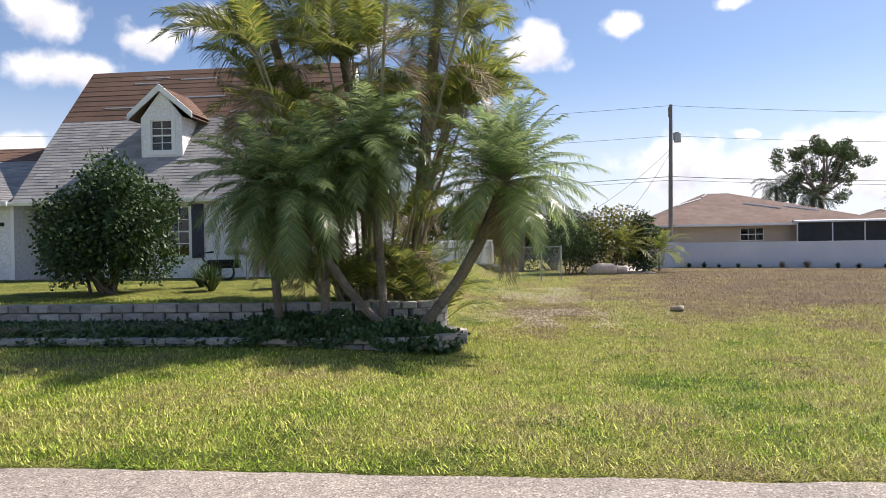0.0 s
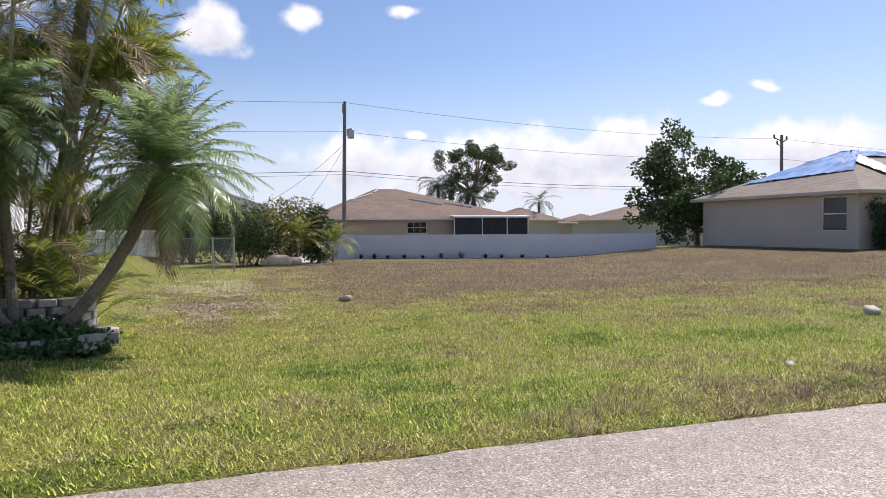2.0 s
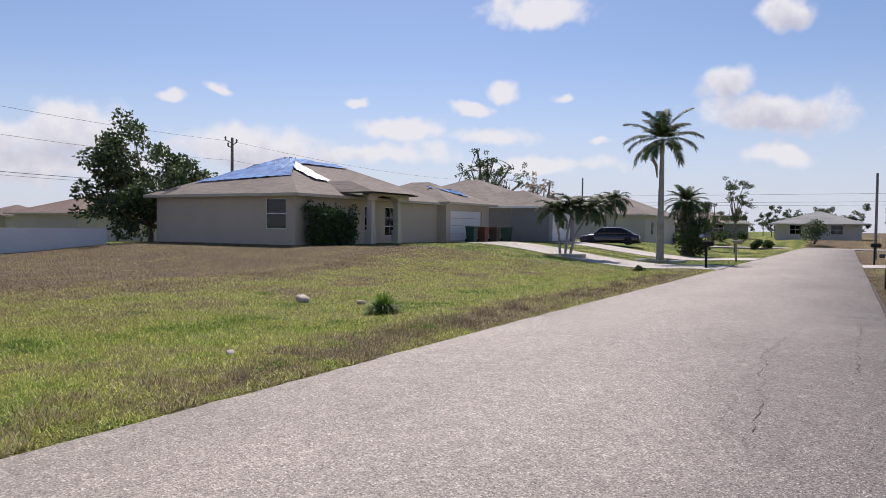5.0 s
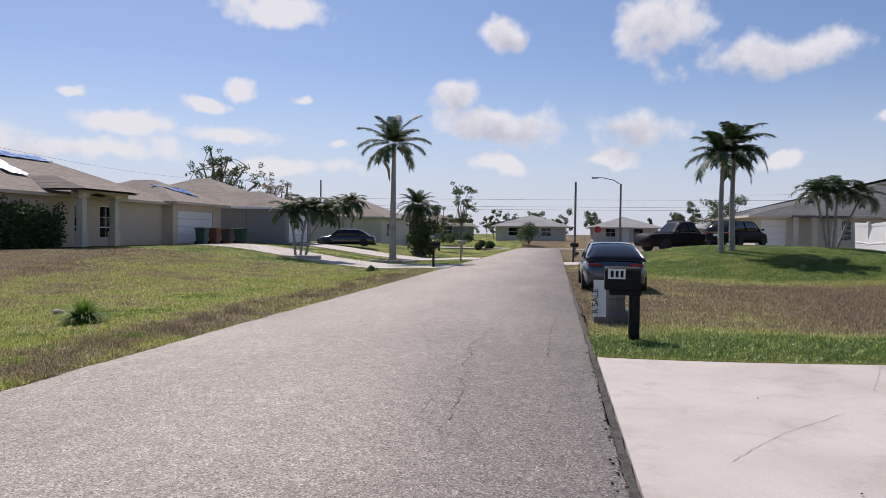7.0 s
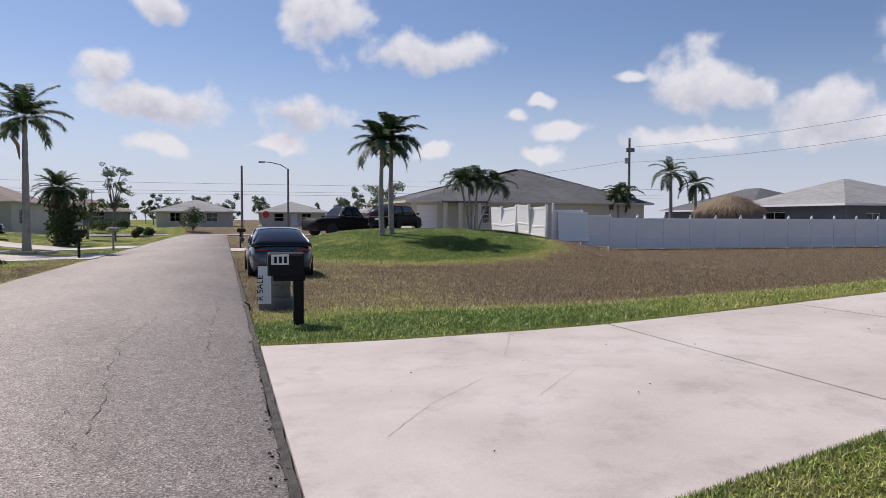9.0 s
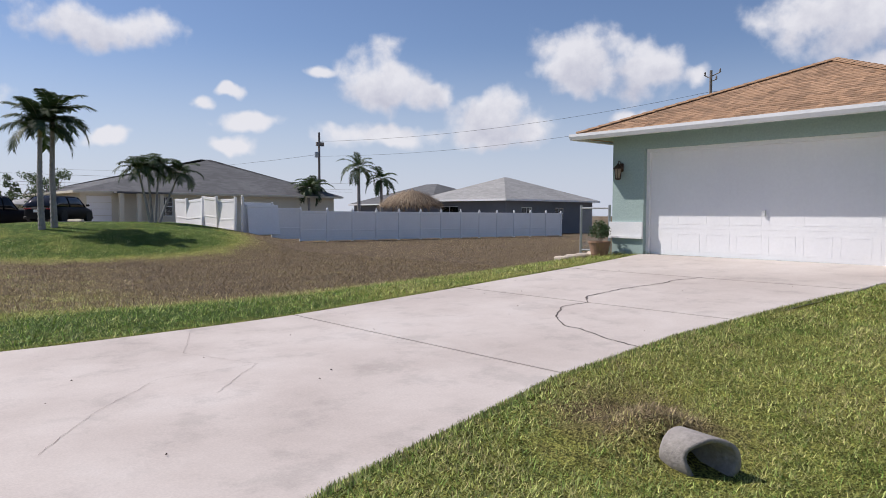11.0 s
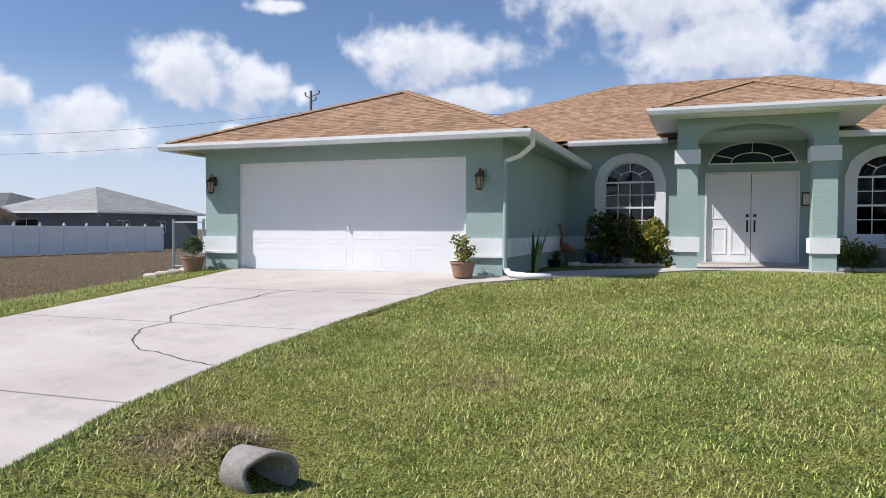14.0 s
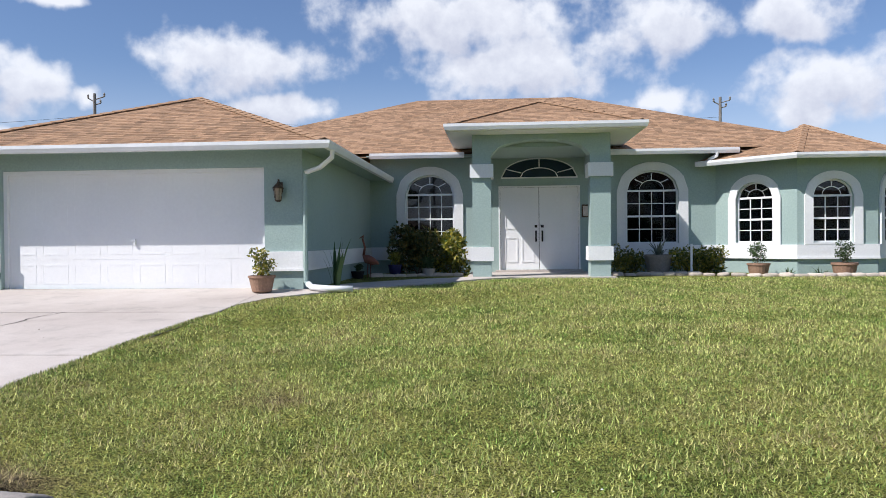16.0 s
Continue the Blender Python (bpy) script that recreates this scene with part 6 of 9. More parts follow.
for k in range(5):
    x, y, _ = HA(6.75 + 0.2 * k, 0.3 + 0.12 * (k % 3), 0)
    s = sole("edging_stone", base_stone, None, "flat pale stone stacked beside the drive", "stone", "flower bed edging")
    s.matrix_basis = pose(x, y, gz1(x, y) - 0.02, 0, 0, rnd.uniform(-30, 30)) @ Matrix.Diagonal((0.3, 0.22, 0.12, 1))

# chain-link gate beside the garage
gate = thing("chain_link_gate", (*HA(7.0, -0.2, 0)[:2], 0.5), "galvanised chain-link gate beside the garage", "gate")
for u in (6.75, 7.55):
    g = Geo()
    g.tube([HA(u, -0.25, 0.4), HA(u, -0.25, 1.75)], 0.03, 8)
    part("post", g, METAL_GREY, gate)
for z in (0.72, 1.68):
    g = Geo()
    g.tube([HA(6.75, -0.25, z), HA(7.55, -0.25, z)], 0.02, 6)
    part("rail", g, METAL_GREY, gate)
g = Geo()
for k in range(26):
    for s in (1, -1):
        u0 = 6.75 + 0.8 * k / 16 - 0.4
        a, b = u0, u0 + s * 0.96
        t0, t1 = 0.0, 1.0
        pts = [(a + (b - a) * t, 0.72 + 0.96 * t) for t in np.linspace(0, 1, 17) if 6.75 <= a + (b - a) * t <= 7.55]
        if len(pts) > 1:
            g.tube([HA(pts[0][0], -0.25, pts[0][1]), HA(pts[-1][0], -0.25, pts[-1][1])], 0.0025, 3)
part("mesh", g, METAL_GREY, gate)

# black letterbox on a post, and the grey pedestal with a sign behind it
mb = thing("letterbox", (14.18, -3.11, 0), "black plastic letterbox on a square post beside the street", "letterbox")
g = Geo()
g.block(14.11, 14.25, -3.24, -3.09, -0.25, 0.68, 0.01)
g.block(14.08, 14.28, -3.26, -2.80, 0.64, 0.72, 0.01)
part("post", g, BLACK_PLASTIC, mb)
g = Geo()
rings = []
for y in (-3.24, -3.22, -2.76, -2.73):
    k = 0.94 if y in (-3.24, -2.73) else 1
    rings.append([(14.18 + 0.13 * k * sx, y, z) for sx, z in ((-1, 0.72), (-1, 0.98)) ] + [(14.18 + 0.13 * k * math.cos(a), y, 0.98 + 0.08 * k * math.sin(a)) for a in np.linspace(math.pi * 0.9, math.pi * 0.1, 7)] + [(14.18 + 0.13 * k, y, 0.98), (14.18 + 0.13 * k, y, 0.72)])
g.loft(rings)
part("box", g, BLACK_PLASTIC, mb, smooth=False)
g = Geo()
g.block(14.045, 14.052, -3.02, -2.77, 0.88, 1.03, 0.002)
pl = part("number_plate", g, TRIM, mb, "white plate with dark bars")
g = Geo()
for k in range(3):
    g.box(14.040, 14.046, -2.85 - 0.07 * k, -2.81 - 0.07 * k, 0.905, 1.0)
part("bars", g, BLACK_PLASTIC, pl, "dark bars")
ped = thing("utility_pedestal", (16.75, -3.05, -0.01), "grey tapered roadside utility box on a plinth", "utility box")
g = Geo()
g.loft([[(16.75 + s * a, -3.05 + t * b, z) for s, t in ((-1, -1), (1, -1), (1, 1), (-1, 1))] for a, b, z in ((0.30, 0.34, -0.15), (0.31, 0.35, 0.10), (0.28, 0.31, 0.14), (0.20, 0.215, 0.15), (0.185, 0.20, 0.36), (0.20, 0.215, 0.37), (0.18, 0.195, 0.58), (0.15, 0.165, 0.63), (0.09, 0.10, 0.66))])
part("housing", g, surface("grey_plastic_box", (0.09, 0.088, 0.085), (0.14, 0.135, 0.13), 0.6, 4, 20, 0.2), ped)
sgn = thing("sale_sign", (16.45, -2.72, 0.0), "white yard sign standing on its edge against the box", "sign")
tilt = pose(16.36, -2.80, 0.06, 0, 8, 0)
g = Geo()
g.box(-0.008, 0.008, -0.11, 0.11, 0.0, 0.66, tilt)
board = part("board", g, TRIM, sgn, "white sign board")
txt = bpy.data.curves.new("letters", "FONT")
txt.body, txt.size, txt.extrude, txt.align_x = "R SALE", 0.15, 0.001, "LEFT"
tmp = bpy.data.objects.new("letters", txt)
scene.collection.objects.link(tmp)
me = bpy.data.meshes.new_from_object(tmp.evaluated_get(bpy.context.evaluated_depsgraph_get()))
bpy.data.objects.remove(tmp)
me.transform(tilt @ Matrix.Translation((-0.013, 0.03, 0.05)) @ Matrix(((0, 0, -1, 0), (0, 1, 0, 0), (1, 0, 0, 0), (0, 0, 0, 1))) @ Matrix.Rotation(0, 4, "Z"))
me.materials.append(BLACK_PLASTIC)
part("letters", me, None, board, "black block letters")
g = Geo()
g.tube([(16.2, -2.55, -0.02), (15.9, -2.52, 0.10), (15.75, -2.45, 0.16)], 0.012, 5)
sole("sign_stake", g, BLACK_PLASTIC, "bent black wire stake lying by the kerb", "stake")

# parked car on the verge
car("sedan", (26.75, -3.72, gz1(26.75, -3.72) - 0.0), 0, 4.75, 1.85, 1.44, PAINT_BLUE, "dark blue rounded electric sedan parked on the verge", cabin=(0.20, 0.42, 0.60, 0.97), belt=0.67)

# vinyl fence
FX = 40.0
fence = thing("vinyl_fence", (FX, -33, 0.1), "white vinyl privacy fence along the dry lot", "fence", kind="")
fy = [-19.7 - 1.79 * k for k in range(16)]
for k, y in enumerate(fy):
    z = gz1(FX, y)
    g = Geo()
    g.block(FX - 0.065, FX + 0.065, y - 0.065, y + 0.065, z - 0.1, z + 1.86, 0.01)
    po = part("post", g, VINYL, fence)
    g = Geo()
    g.lathe([(0.09, 0), (0.09, 0.03), (0.045, 0.05), (0.06, 0.09), (0.045, 0.13), (0.005, 0.15)], 10, (FX, y, z + 1.86))
    part("post_cap", g, VINYL, po)
    if k < len(fy) - 1:
        z1 = gz1(FX, fy[k + 1])
        zz = (z + z1) / 2
        pn = Geo()
        pn.box(FX - 0.012, FX + 0.012, fy[k + 1] + 0.06, y - 0.06, zz + 0.10, zz + 1.70)
        part("panel", pn, VINYL, fence)
        for z0, z1 in ((0.05, 0.20), (0.62, 0.70), (1.64, 1.80)):
            pn = Geo()
            pn.block(FX - 0.03, FX + 0.03, fy[k + 1] + 0.065, y - 0.065, zz + z0, zz + z1, 0.008)
            part("rail", pn, VINYL, fence)
# broken return towards the house, with a loose panel
ret = thing("broken_fence", (42.5, -17.5, 0.5), "storm-damaged white vinyl fence panels leaning up the bank", "fence")
for k, (x, y, tilt_) in enumerate(((40.3, -19.4, 2), (42.15, -19.25, -4), (44.0, -19.1, 5), (45.85, -19.0, -3))):
    z = gz1(x, y)
    m = pose(x, y, z, tilt_, tilt_ * 0.8, 4 + tilt_)
    g = Geo()
    g.block(-0.065, 0.065, -0.065, 0.065, -0.1, 1.86, 0.01, m)
    part("post", g, VINYL, ret)
    g = Geo()
    g.box(0.1, 1.75, -0.012, 0.012, 0.12, 1.7, m)
    part("panel", g, VINYL, ret)
    for z0, z1 in ((0.06, 0.22), (0.62, 0.70), (1.6, 1.76)):
        g = Geo()
        g.block(0.1, 1.75, -0.03, 0.03, z0, z1, 0.008, m)
        part("rail", g, VINYL, ret)
m = pose(39.62, -19.9, gz1(39.6, -20.4) + 0.02, 0, 0, 0) @ pose(0, 0, 0, 0, 9, 0)
lp = thing("loose_panel", (39.62, -20.8, gz1(39.6, -20.4)), "loose white vinyl fence panel leaning on the fence", "fence panel")
g = Geo()
g.box(-0.012, 0.012, -1.85, 0.0, 0.1, 1.6, m)
part("board", g, VINYL, lp)
for z0, z1 in ((0.0, 0.16), (1.5, 1.66)):
    g = Geo()
    g.block(-0.03, 0.03, -1.85, 0.0, z0, z1, 0.008, m)
    part("rail", g, VINYL, lp)

# cream house on the bank
h3 = hip_house("cream_house", "cream stucco house with a dark grey hip roof behind the bank", 58, 73, -37, -16.2, 0.85, 3.06, CREAM, SHINGLE_GREY, 0.6,
               ridge=((65.5, -28.0, 6.3), (65.5, -28.9, 6.3)), windows=(("W", 5.4, 6.5, 1.3, 2.75, 2, 4),), doors=(("W", 0.4, 2.1, 2.75, "garage_door"),), lower=1.3)
for y in (-18.6, -19.8, -21.4):
    g = Geo()
    g.block(56.7, 57.0, y - 0.15, y + 0.15, 0.6, 2.95, 0.02)
    part("porch_post", g, CREAM, h3)
g = Geo()
g.slab([(56.5, -18.2), (58.1, -18.2), (58.1, -22.0), (56.5, -22.0)], 2.92, 3.05)
part("porch_roof", g, SHINGLE_GREY, h3)

# palms and cars by the cream house
for x, y, hgt, sd in ((37.6, -9.45, 4.0, 31), (37.9, -10.0, 4.35, 32)):
    feather_palm("foxtail_palm", (x, y, gz1(x, y) - 0.05), [(0, 0, 0), (0.03, 0.05, hgt * 0.5), (0.0, 0.0, hgt)], 0.15, 0.085, 16, 1.75, 0.5, 0.10, PALM_LEAF, "slender palm with a grey trunk on the bank", "twin palms", sd, el=(1.35, -0.2), droop=(1.0, 1.7), count=46, bark=BARK_GREY, crownshaft=0.5, sag=0.5, fold=0.1)
for dx, dy, hgt, sd in ((-0.15, 0.55, 2.4, 33), (0, 0.2, 2.6, 34), (0.1, -0.25, 2.7, 35), (0, -0.95, 2.35, 36)):
    x, y = 41.0, -15.3
    feather_palm("christmas_palm", (x, y + dy * 0.3, gz1(x, y) - 0.05), [(0, 0, 0), (dx * 0.4, dy * 0.45, hgt * 0.5), (dx, dy, hgt)], 0.07, 0.05, 13, 1.25, 0.4, 0.08, PALM_LEAF, "small leaning palm of a clump before the cream house", "palm clump", sd, el=(1.2, -0.1), droop=(1.3, 2.0), count=26, bark=BARK_GREY, crownshaft=0.35, sag=0.5, fold=0.1)
# backyard: slate house, thatched hut, dark house, palms
hip_house("slate_house", "dark grey house with a light grey hip roof", 46, 57.5, -58.5, -46.5, 0.1, 2.9, DARK_GREY_WALL, SHINGLE_LIGHT, 0.5, 0.36, windows=(("W", 2.0, 3.4, 1.2, 2.2, 2, 2), ("W", 6.5, 7.7, 1.2, 2.2, 2, 2), ("N", 3, 5.5, 0.9, 2.3, 2, 1)))
hip_house("dark_roof_house", "low house with a dark slate roof", 60, 74, -62, -50, 0.1, 2.7, DARK_GREY_WALL, SHINGLE_GREY, 0.5, 0.36)
hut = thing("thatched_hut", (50.5, -39.8, 0.1), "round thatched garden hut with a straw roof", "hut")
for k in range(6):
    a = k * math.pi / 3
    g = Geo()
    g.tube([(50.5 + 1.5 * math.cos(a), -39.8 + 1.5 * math.sin(a), 0.0), (50.5 + 1.5 * math.cos(a), -39.8 + 1.5 * math.sin(a), 2.5)], 0.08, 7)
    part("post", g, BARK, hut)
rng = np.random.default_rng(50)
lv = Leaves()
n = 5000
t, a = rng.uniform(0, 1, n) ** 0.7, rng.uniform(0, 6.283, n)
p = np.stack([50.5 + 2.6 * t * np.cos(a), -39.8 + 2.6 * t * np.sin(a), 3.35 - 0.95 * t ** 2 + 0.12 * rng.normal(size=n)], -1)
dn = np.stack([np.cos(a), np.sin(a), np.full(n, -0.6 - 0.3 * t)], -1) * 0.45
sd = np.stack([-np.sin(a), np.cos(a), 0 * a], -1) * 0.03
lv.add(np.stack([p - sd, p + sd, p + dn], 1).reshape(-1, 3), (np.arange(n)[:, None] * 3 + np.array([[0, 1, 2]])))
part("thatch", lv.mesh("thatch", DRY_LEAF), None, hut, "shaggy straw thatch")
g = Geo()
g.lathe([(2.5, 2.42), (1.6, 2.9), (0.05, 3.3)], 18, (50.5, -39.8, 0))
part("roof_cone", g, MULCH, hut)
for x, y, hgt, sd, ln in ((62, -42.5, 6.0, 41, 2.3), (61, -44.5, 4.9, 42, 2.0), (58, -34.5, 3.6, 43, 1.6), (59.5, -36.0, 3.9, 44, 1.7)):
    feather_palm("queen_palm", (x, y, 0.1), [(0, 0, 0), (0.1, 0, hgt * 0.5), (0, 0.1, hgt)], 0.2, 0.13, 16, ln, 0.5, 0.13, PALM_LEAF, "tall palm in the yards behind the fence", "backyard palms", sd, el=(1.2, -0.5), droop=(1.1, 1.8), count=30, bark=BARK_GREY, sag=0.7)

# ---- north-west: the white house behind the palms ----
SIDING = surface("white_siding", (0.74, 0.75, 0.77), (0.82, 0.83, 0.84), 0.6, 1.0, 12, 0.1, 0.003)
OLD_SHINGLE = surface("weathered_grey_shingle", (0.25, 0.245, 0.24), (0.36, 0.35, 0.335), 0.93, 0.5, 30, 0.6, 0.008, island=0.2)
UNDERLAY = surface("brown_roof_underlay", (0.115, 0.065, 0.042), (0.17, 0.10, 0.068), 0.9, 0.7, 20, 0.4, 0.01, island=0.12)
wh = thing("white_house", (-8, 22, 0.5), "white-sided house with a steep storm-worn roof and a dormer", "house")


def lap_wall(name, a, b, inward, z0, z1, openings=(), board=0.16):
    """Horizontal lap boards, each with its own butt edge, over a plain wall."""
    at, n = face_map(lambda x, y, z: (x, y, z), a, b, inward)
    w = part(name, wall_geo(at, n, z0, z1, openings, 0.18), SIDING, wh)
    z = z0
    while z < z1 - 0.02:
        zt = min(z + board, z1)
        cuts = [(0.0, n)]
        for o in openings:
            if o[2] < zt and o[3] > z:
                cuts = [q for c in cuts for q in ((c[0], min(c[1], o[0])), (max(c[0], o[1]), c[1])) if q[1] - q[0] > 0.02]
        for s0, s1 in cuts:
            g = Geo()
            g.add([at(s0, -0.028, z), at(s1, -0.028, z), at(s1, -0.008, zt), at(s0, -0.008, zt), at(s0, -0.004, z), at(s1, -0.004, z)], [(0, 1, 2, 3), (4, 5, 1, 0)])
            part("siding_board", g, SIDING, w)
        z += board
    return at


fo = (1.55, 2.68, 1.24, 2.88, 0)
at = lap_wall("wall", (-10.5, 20.4), (-3.6, 20.4), (0, 1), 0.3, 3.2, [fo, (0.4, 1.5, 1.24, 2.88, 0)])
for o in (fo, (0.4, 1.5, 1.24, 2.88, 0)):
    window("window", wh, at, o, 3, 4, d=0.02)
    # shade of the room, painted as a near-black panel
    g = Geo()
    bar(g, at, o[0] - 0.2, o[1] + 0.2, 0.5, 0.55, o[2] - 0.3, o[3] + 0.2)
    part("interior", g, DARK, wh, "near-black panel painted as the dark of an unlit room")
g = Geo()
band(g, at, [(0.32, 1.16), (0.32, 2.97), (2.76, 2.97), (2.76, 1.16)], [(0.4, 1.24), (0.4, 2.88), (2.68, 2.88), (2.68, 1.24)], -0.05, 0.0)
part("window_trim", g, TRIM, wh)
g = Geo()
bar(g, at, 2.76, 3.16, -0.06, -0.03, 1.2, 2.92)
for k in range(18):
    bar(g, at, 2.80, 3.12, -0.075, -0.06, 1.26 + 0.09 * k, 1.31 + 0.09 * k)
part("shutter", g, NAVY, wh, "navy louvred shutter")
lap_wall("wall", (-3.6, 20.4), (-3.6, 29), (-1, 0), 0.3, 3.2)
rec = lap_wall("porch_wall", (-13.7, 22.0), (-10.5, 22.0), (0, 1), 0.3, 3.2)
g = Geo()
bar(g, rec, 0.5, 0.9, -0.06, -0.03, 1.3, 2.3)
part("wall_frame", g, DARK, wh, "dark framed panel")
g = Geo()
bar(g, rec, 1.5, 2.5, -0.06, -0.03, 0.5, 2.6)
part("front_door", g, TRIM, wh, "white front door")
lap_wall("porch_side", (-10.5, 22.0), (-10.5, 20.4), (1, 0), 0.3, 3.2)
lap_wall("wing_wall", (-24, 20.4), (-13.75, 20.4), (0, 1), 0.3, 3.2)
lap_wall("wing_side", (-13.7, 20.4), (-13.7, 22), (-1, 0), 0.3, 3.2)
g = Geo()
g.block(-13.9, -13.72, 20.2, 20.38, 0.45, 3.1, 0.01)
part("porch_post", g, TRIM, wh)
g = Geo()
g.slab([(-14.2, 19.9), (-10.2, 19.9), (-10.2, 22), (-14.2, 22)], 0.3, 0.56)
part("porch_slab", g, CONCRETE, wh)
g = Geo()
bar(g, face_map(lambda x, y, z: (x, y, z), (-24, 20.4), (-13.75, 20.4), (0, 1))[0], 9.3, 9.75, -0.07, -0.03, 2.35, 2.47)
part("plaque", g, DARK, wh, "dark plaque with pale bars")
ey, ez, rs = 20.0, 3.12, 1.107
ry, rz_ = 24.75, 3.12 + 1.107 * 4.75
by_ = ey + (6.15 - ez) / rs
roof_faces(wh, [[(-13.7, ey, ez), (-3.2, ey, ez), (-3.2, by_, 6.15), (-13.7, by_, 6.15)]], OLD_SHINGLE, OLD_SHINGLE, 0.15, 0.5, "lower_roof", 0.010)
roof_faces(wh, [[(-13.7, by_, 6.15), (-3.2, by_, 6.15), (-3.2, ry, rz_), (-13.7, ry, rz_)], [(-3.2, 2 * ry - ey, ez), (-13.7, 2 * ry - ey, ez), (-13.7, ry, rz_), (-3.2, ry, rz_)]], UNDERLAY, UNDERLAY, 0.3, 2.2, "upper_roof", 0.012)
rnd = random.Random(8)
for k in range(8):
    g = Geo()
    x, z = rnd.uniform(-13.3, -5), rnd.uniform(6.2, 8.1)
    y = ey + (z - ez) / rs
    g.box(x, x + rnd.uniform(0.8, 2.4), y - 0.03, y + 0.01, z - 0.02, z + 0.02)
    part("batten", g, WHITE_STUCCO, wh, "pale batten nailed over the underlay")
for x in (-13.62, -3.28):
    g = Geo()
    g.add([(x, ey, 0.3), (x, 2 * ry - ey, 0.3), (x, 2 * ry - ey, ez), (x, ry, rz_ - 0.1), (x, ey, ez - 0.05)], [(0, 1, 2, 3, 4)])
    g.add([(x + 0.05, ey, 0.3), (x + 0.05, 2 * ry - ey, 0.3), (x + 0.05, 2 * ry - ey, ez), (x + 0.05, ry, rz_ - 0.1), (x + 0.05, ey, ez - 0.05)], [(0, 1, 2, 3, 4)])
    part("gable_wall", g, SIDING, wh)
gutter(wh, [(-3.2, ey), (-13.8, ey)][::-1], 2.98, 3.12)
# wing roof to the west
roof_faces(wh, [[(-26, 19.9, 3.14), (-13.72, 19.9, 3.14), (-13.72, 23.2, 4.85), (-26, 23.2, 4.85)]], OLD_SHINGLE, OLD_SHINGLE, 0.15, 0.5, "wing_roof", 0.010)
roof_faces(wh, [[(-26, 23.2, 4.86), (-13.72, 23.2, 4.86), (-13.72, 24.4, 5.5), (-26, 24.4, 5.5)]], UNDERLAY, UNDERLAY, 0.3, 2.2, "wing_upper_roof", 0.012)
gutter(wh, [(-26, 19.9), (-13.72, 19.9)], 2.98, 3.13)
# dormer
dl, dr, df = -9.92, -8.48, 21.35
do = (0.34, 1.10, 4.80, 5.85, 0)
at = lap_wall("dormer_wall", (dl, df), (dr, df), (0, 1), 4.55, 5.95, [do], 0.13)
window("window", wh, at, do, 2, 4, d=0.02)
g = Geo()
band(g, at, [(0.22, 4.68), (0.22, 5.97), (1.22, 5.97), (1.22, 4.68)], [(0.34, 4.8), (0.34, 5.85), (1.1, 5.85), (1.1, 4.8)], -0.05, 0.0)
part("window_trim", g, TRIM, wh)
g = Geo()
for x0, x1 in ((dl, dl + 0.06), (dr - 0.06, dr)):
    g.add([(x, y, z) for x in (x0, x1) for y, z in ((df, 4.5), (df, 5.95), (df + 1.6, 5.95), (df + 0.1, 4.5))], [(0, 1, 2, 3), (4, 5, 6, 7), (0, 1, 5, 4), (1, 2, 6, 5), (2, 3, 7, 6)])
g.add([(dl, df - 0.01, 5.93), (dr, df - 0.01, 5.93), ((dl + dr) / 2, df - 0.01, 6.85), (dl, df + 0.1, 5.93), (dr, df + 0.1, 5.93), ((dl + dr) / 2, df + 0.1, 6.85)], [(0, 1, 2), (3, 4, 5), (0, 1, 4, 3)])
part("dormer_gable", g, SIDING, wh)
cx, ax = (dl + dr) / 2, 6.98
g = Geo()
for s in (-1, 1):
    e0, top = (cx + s * 1.14, 5.86), (cx, ax)
    g.add([(x, y, z + dz) for y in (df - 0.17, df - 0.11) for (x, z), dz in ((e0, 0), (e0, 0.2), (top, 0.06), (top, -0.17))], [(0, 1, 2, 3), (4, 5, 6, 7), (0, 1, 5, 4), (1, 2, 6, 5), (2, 3, 7, 6), (3, 0, 4, 7)])
part("dormer_bargeboard", g, TRIM, wh)
roof_faces(wh, [[(cx - 1.16, df - 0.14, 5.98), (cx - 1.16, df + 1.7, 5.98), (cx, df + 2.6, ax), (cx, df - 0.14, ax)], [(cx + 1.16, df + 1.7, 5.98), (cx + 1.16, df - 0.14, 5.98), (cx, df - 0.14, ax), (cx, df + 2.6, ax)]], UNDERLAY, UNDERLAY, 0.2, 0.9, "dormer_roof", 0.012)

# low walls of blocks
block_mesh = Geo().block(-0.5, 0.5, -0.5, 0.5, 0, 1, 0.06).mesh("block", STONE)
rnd = random.Random(12)


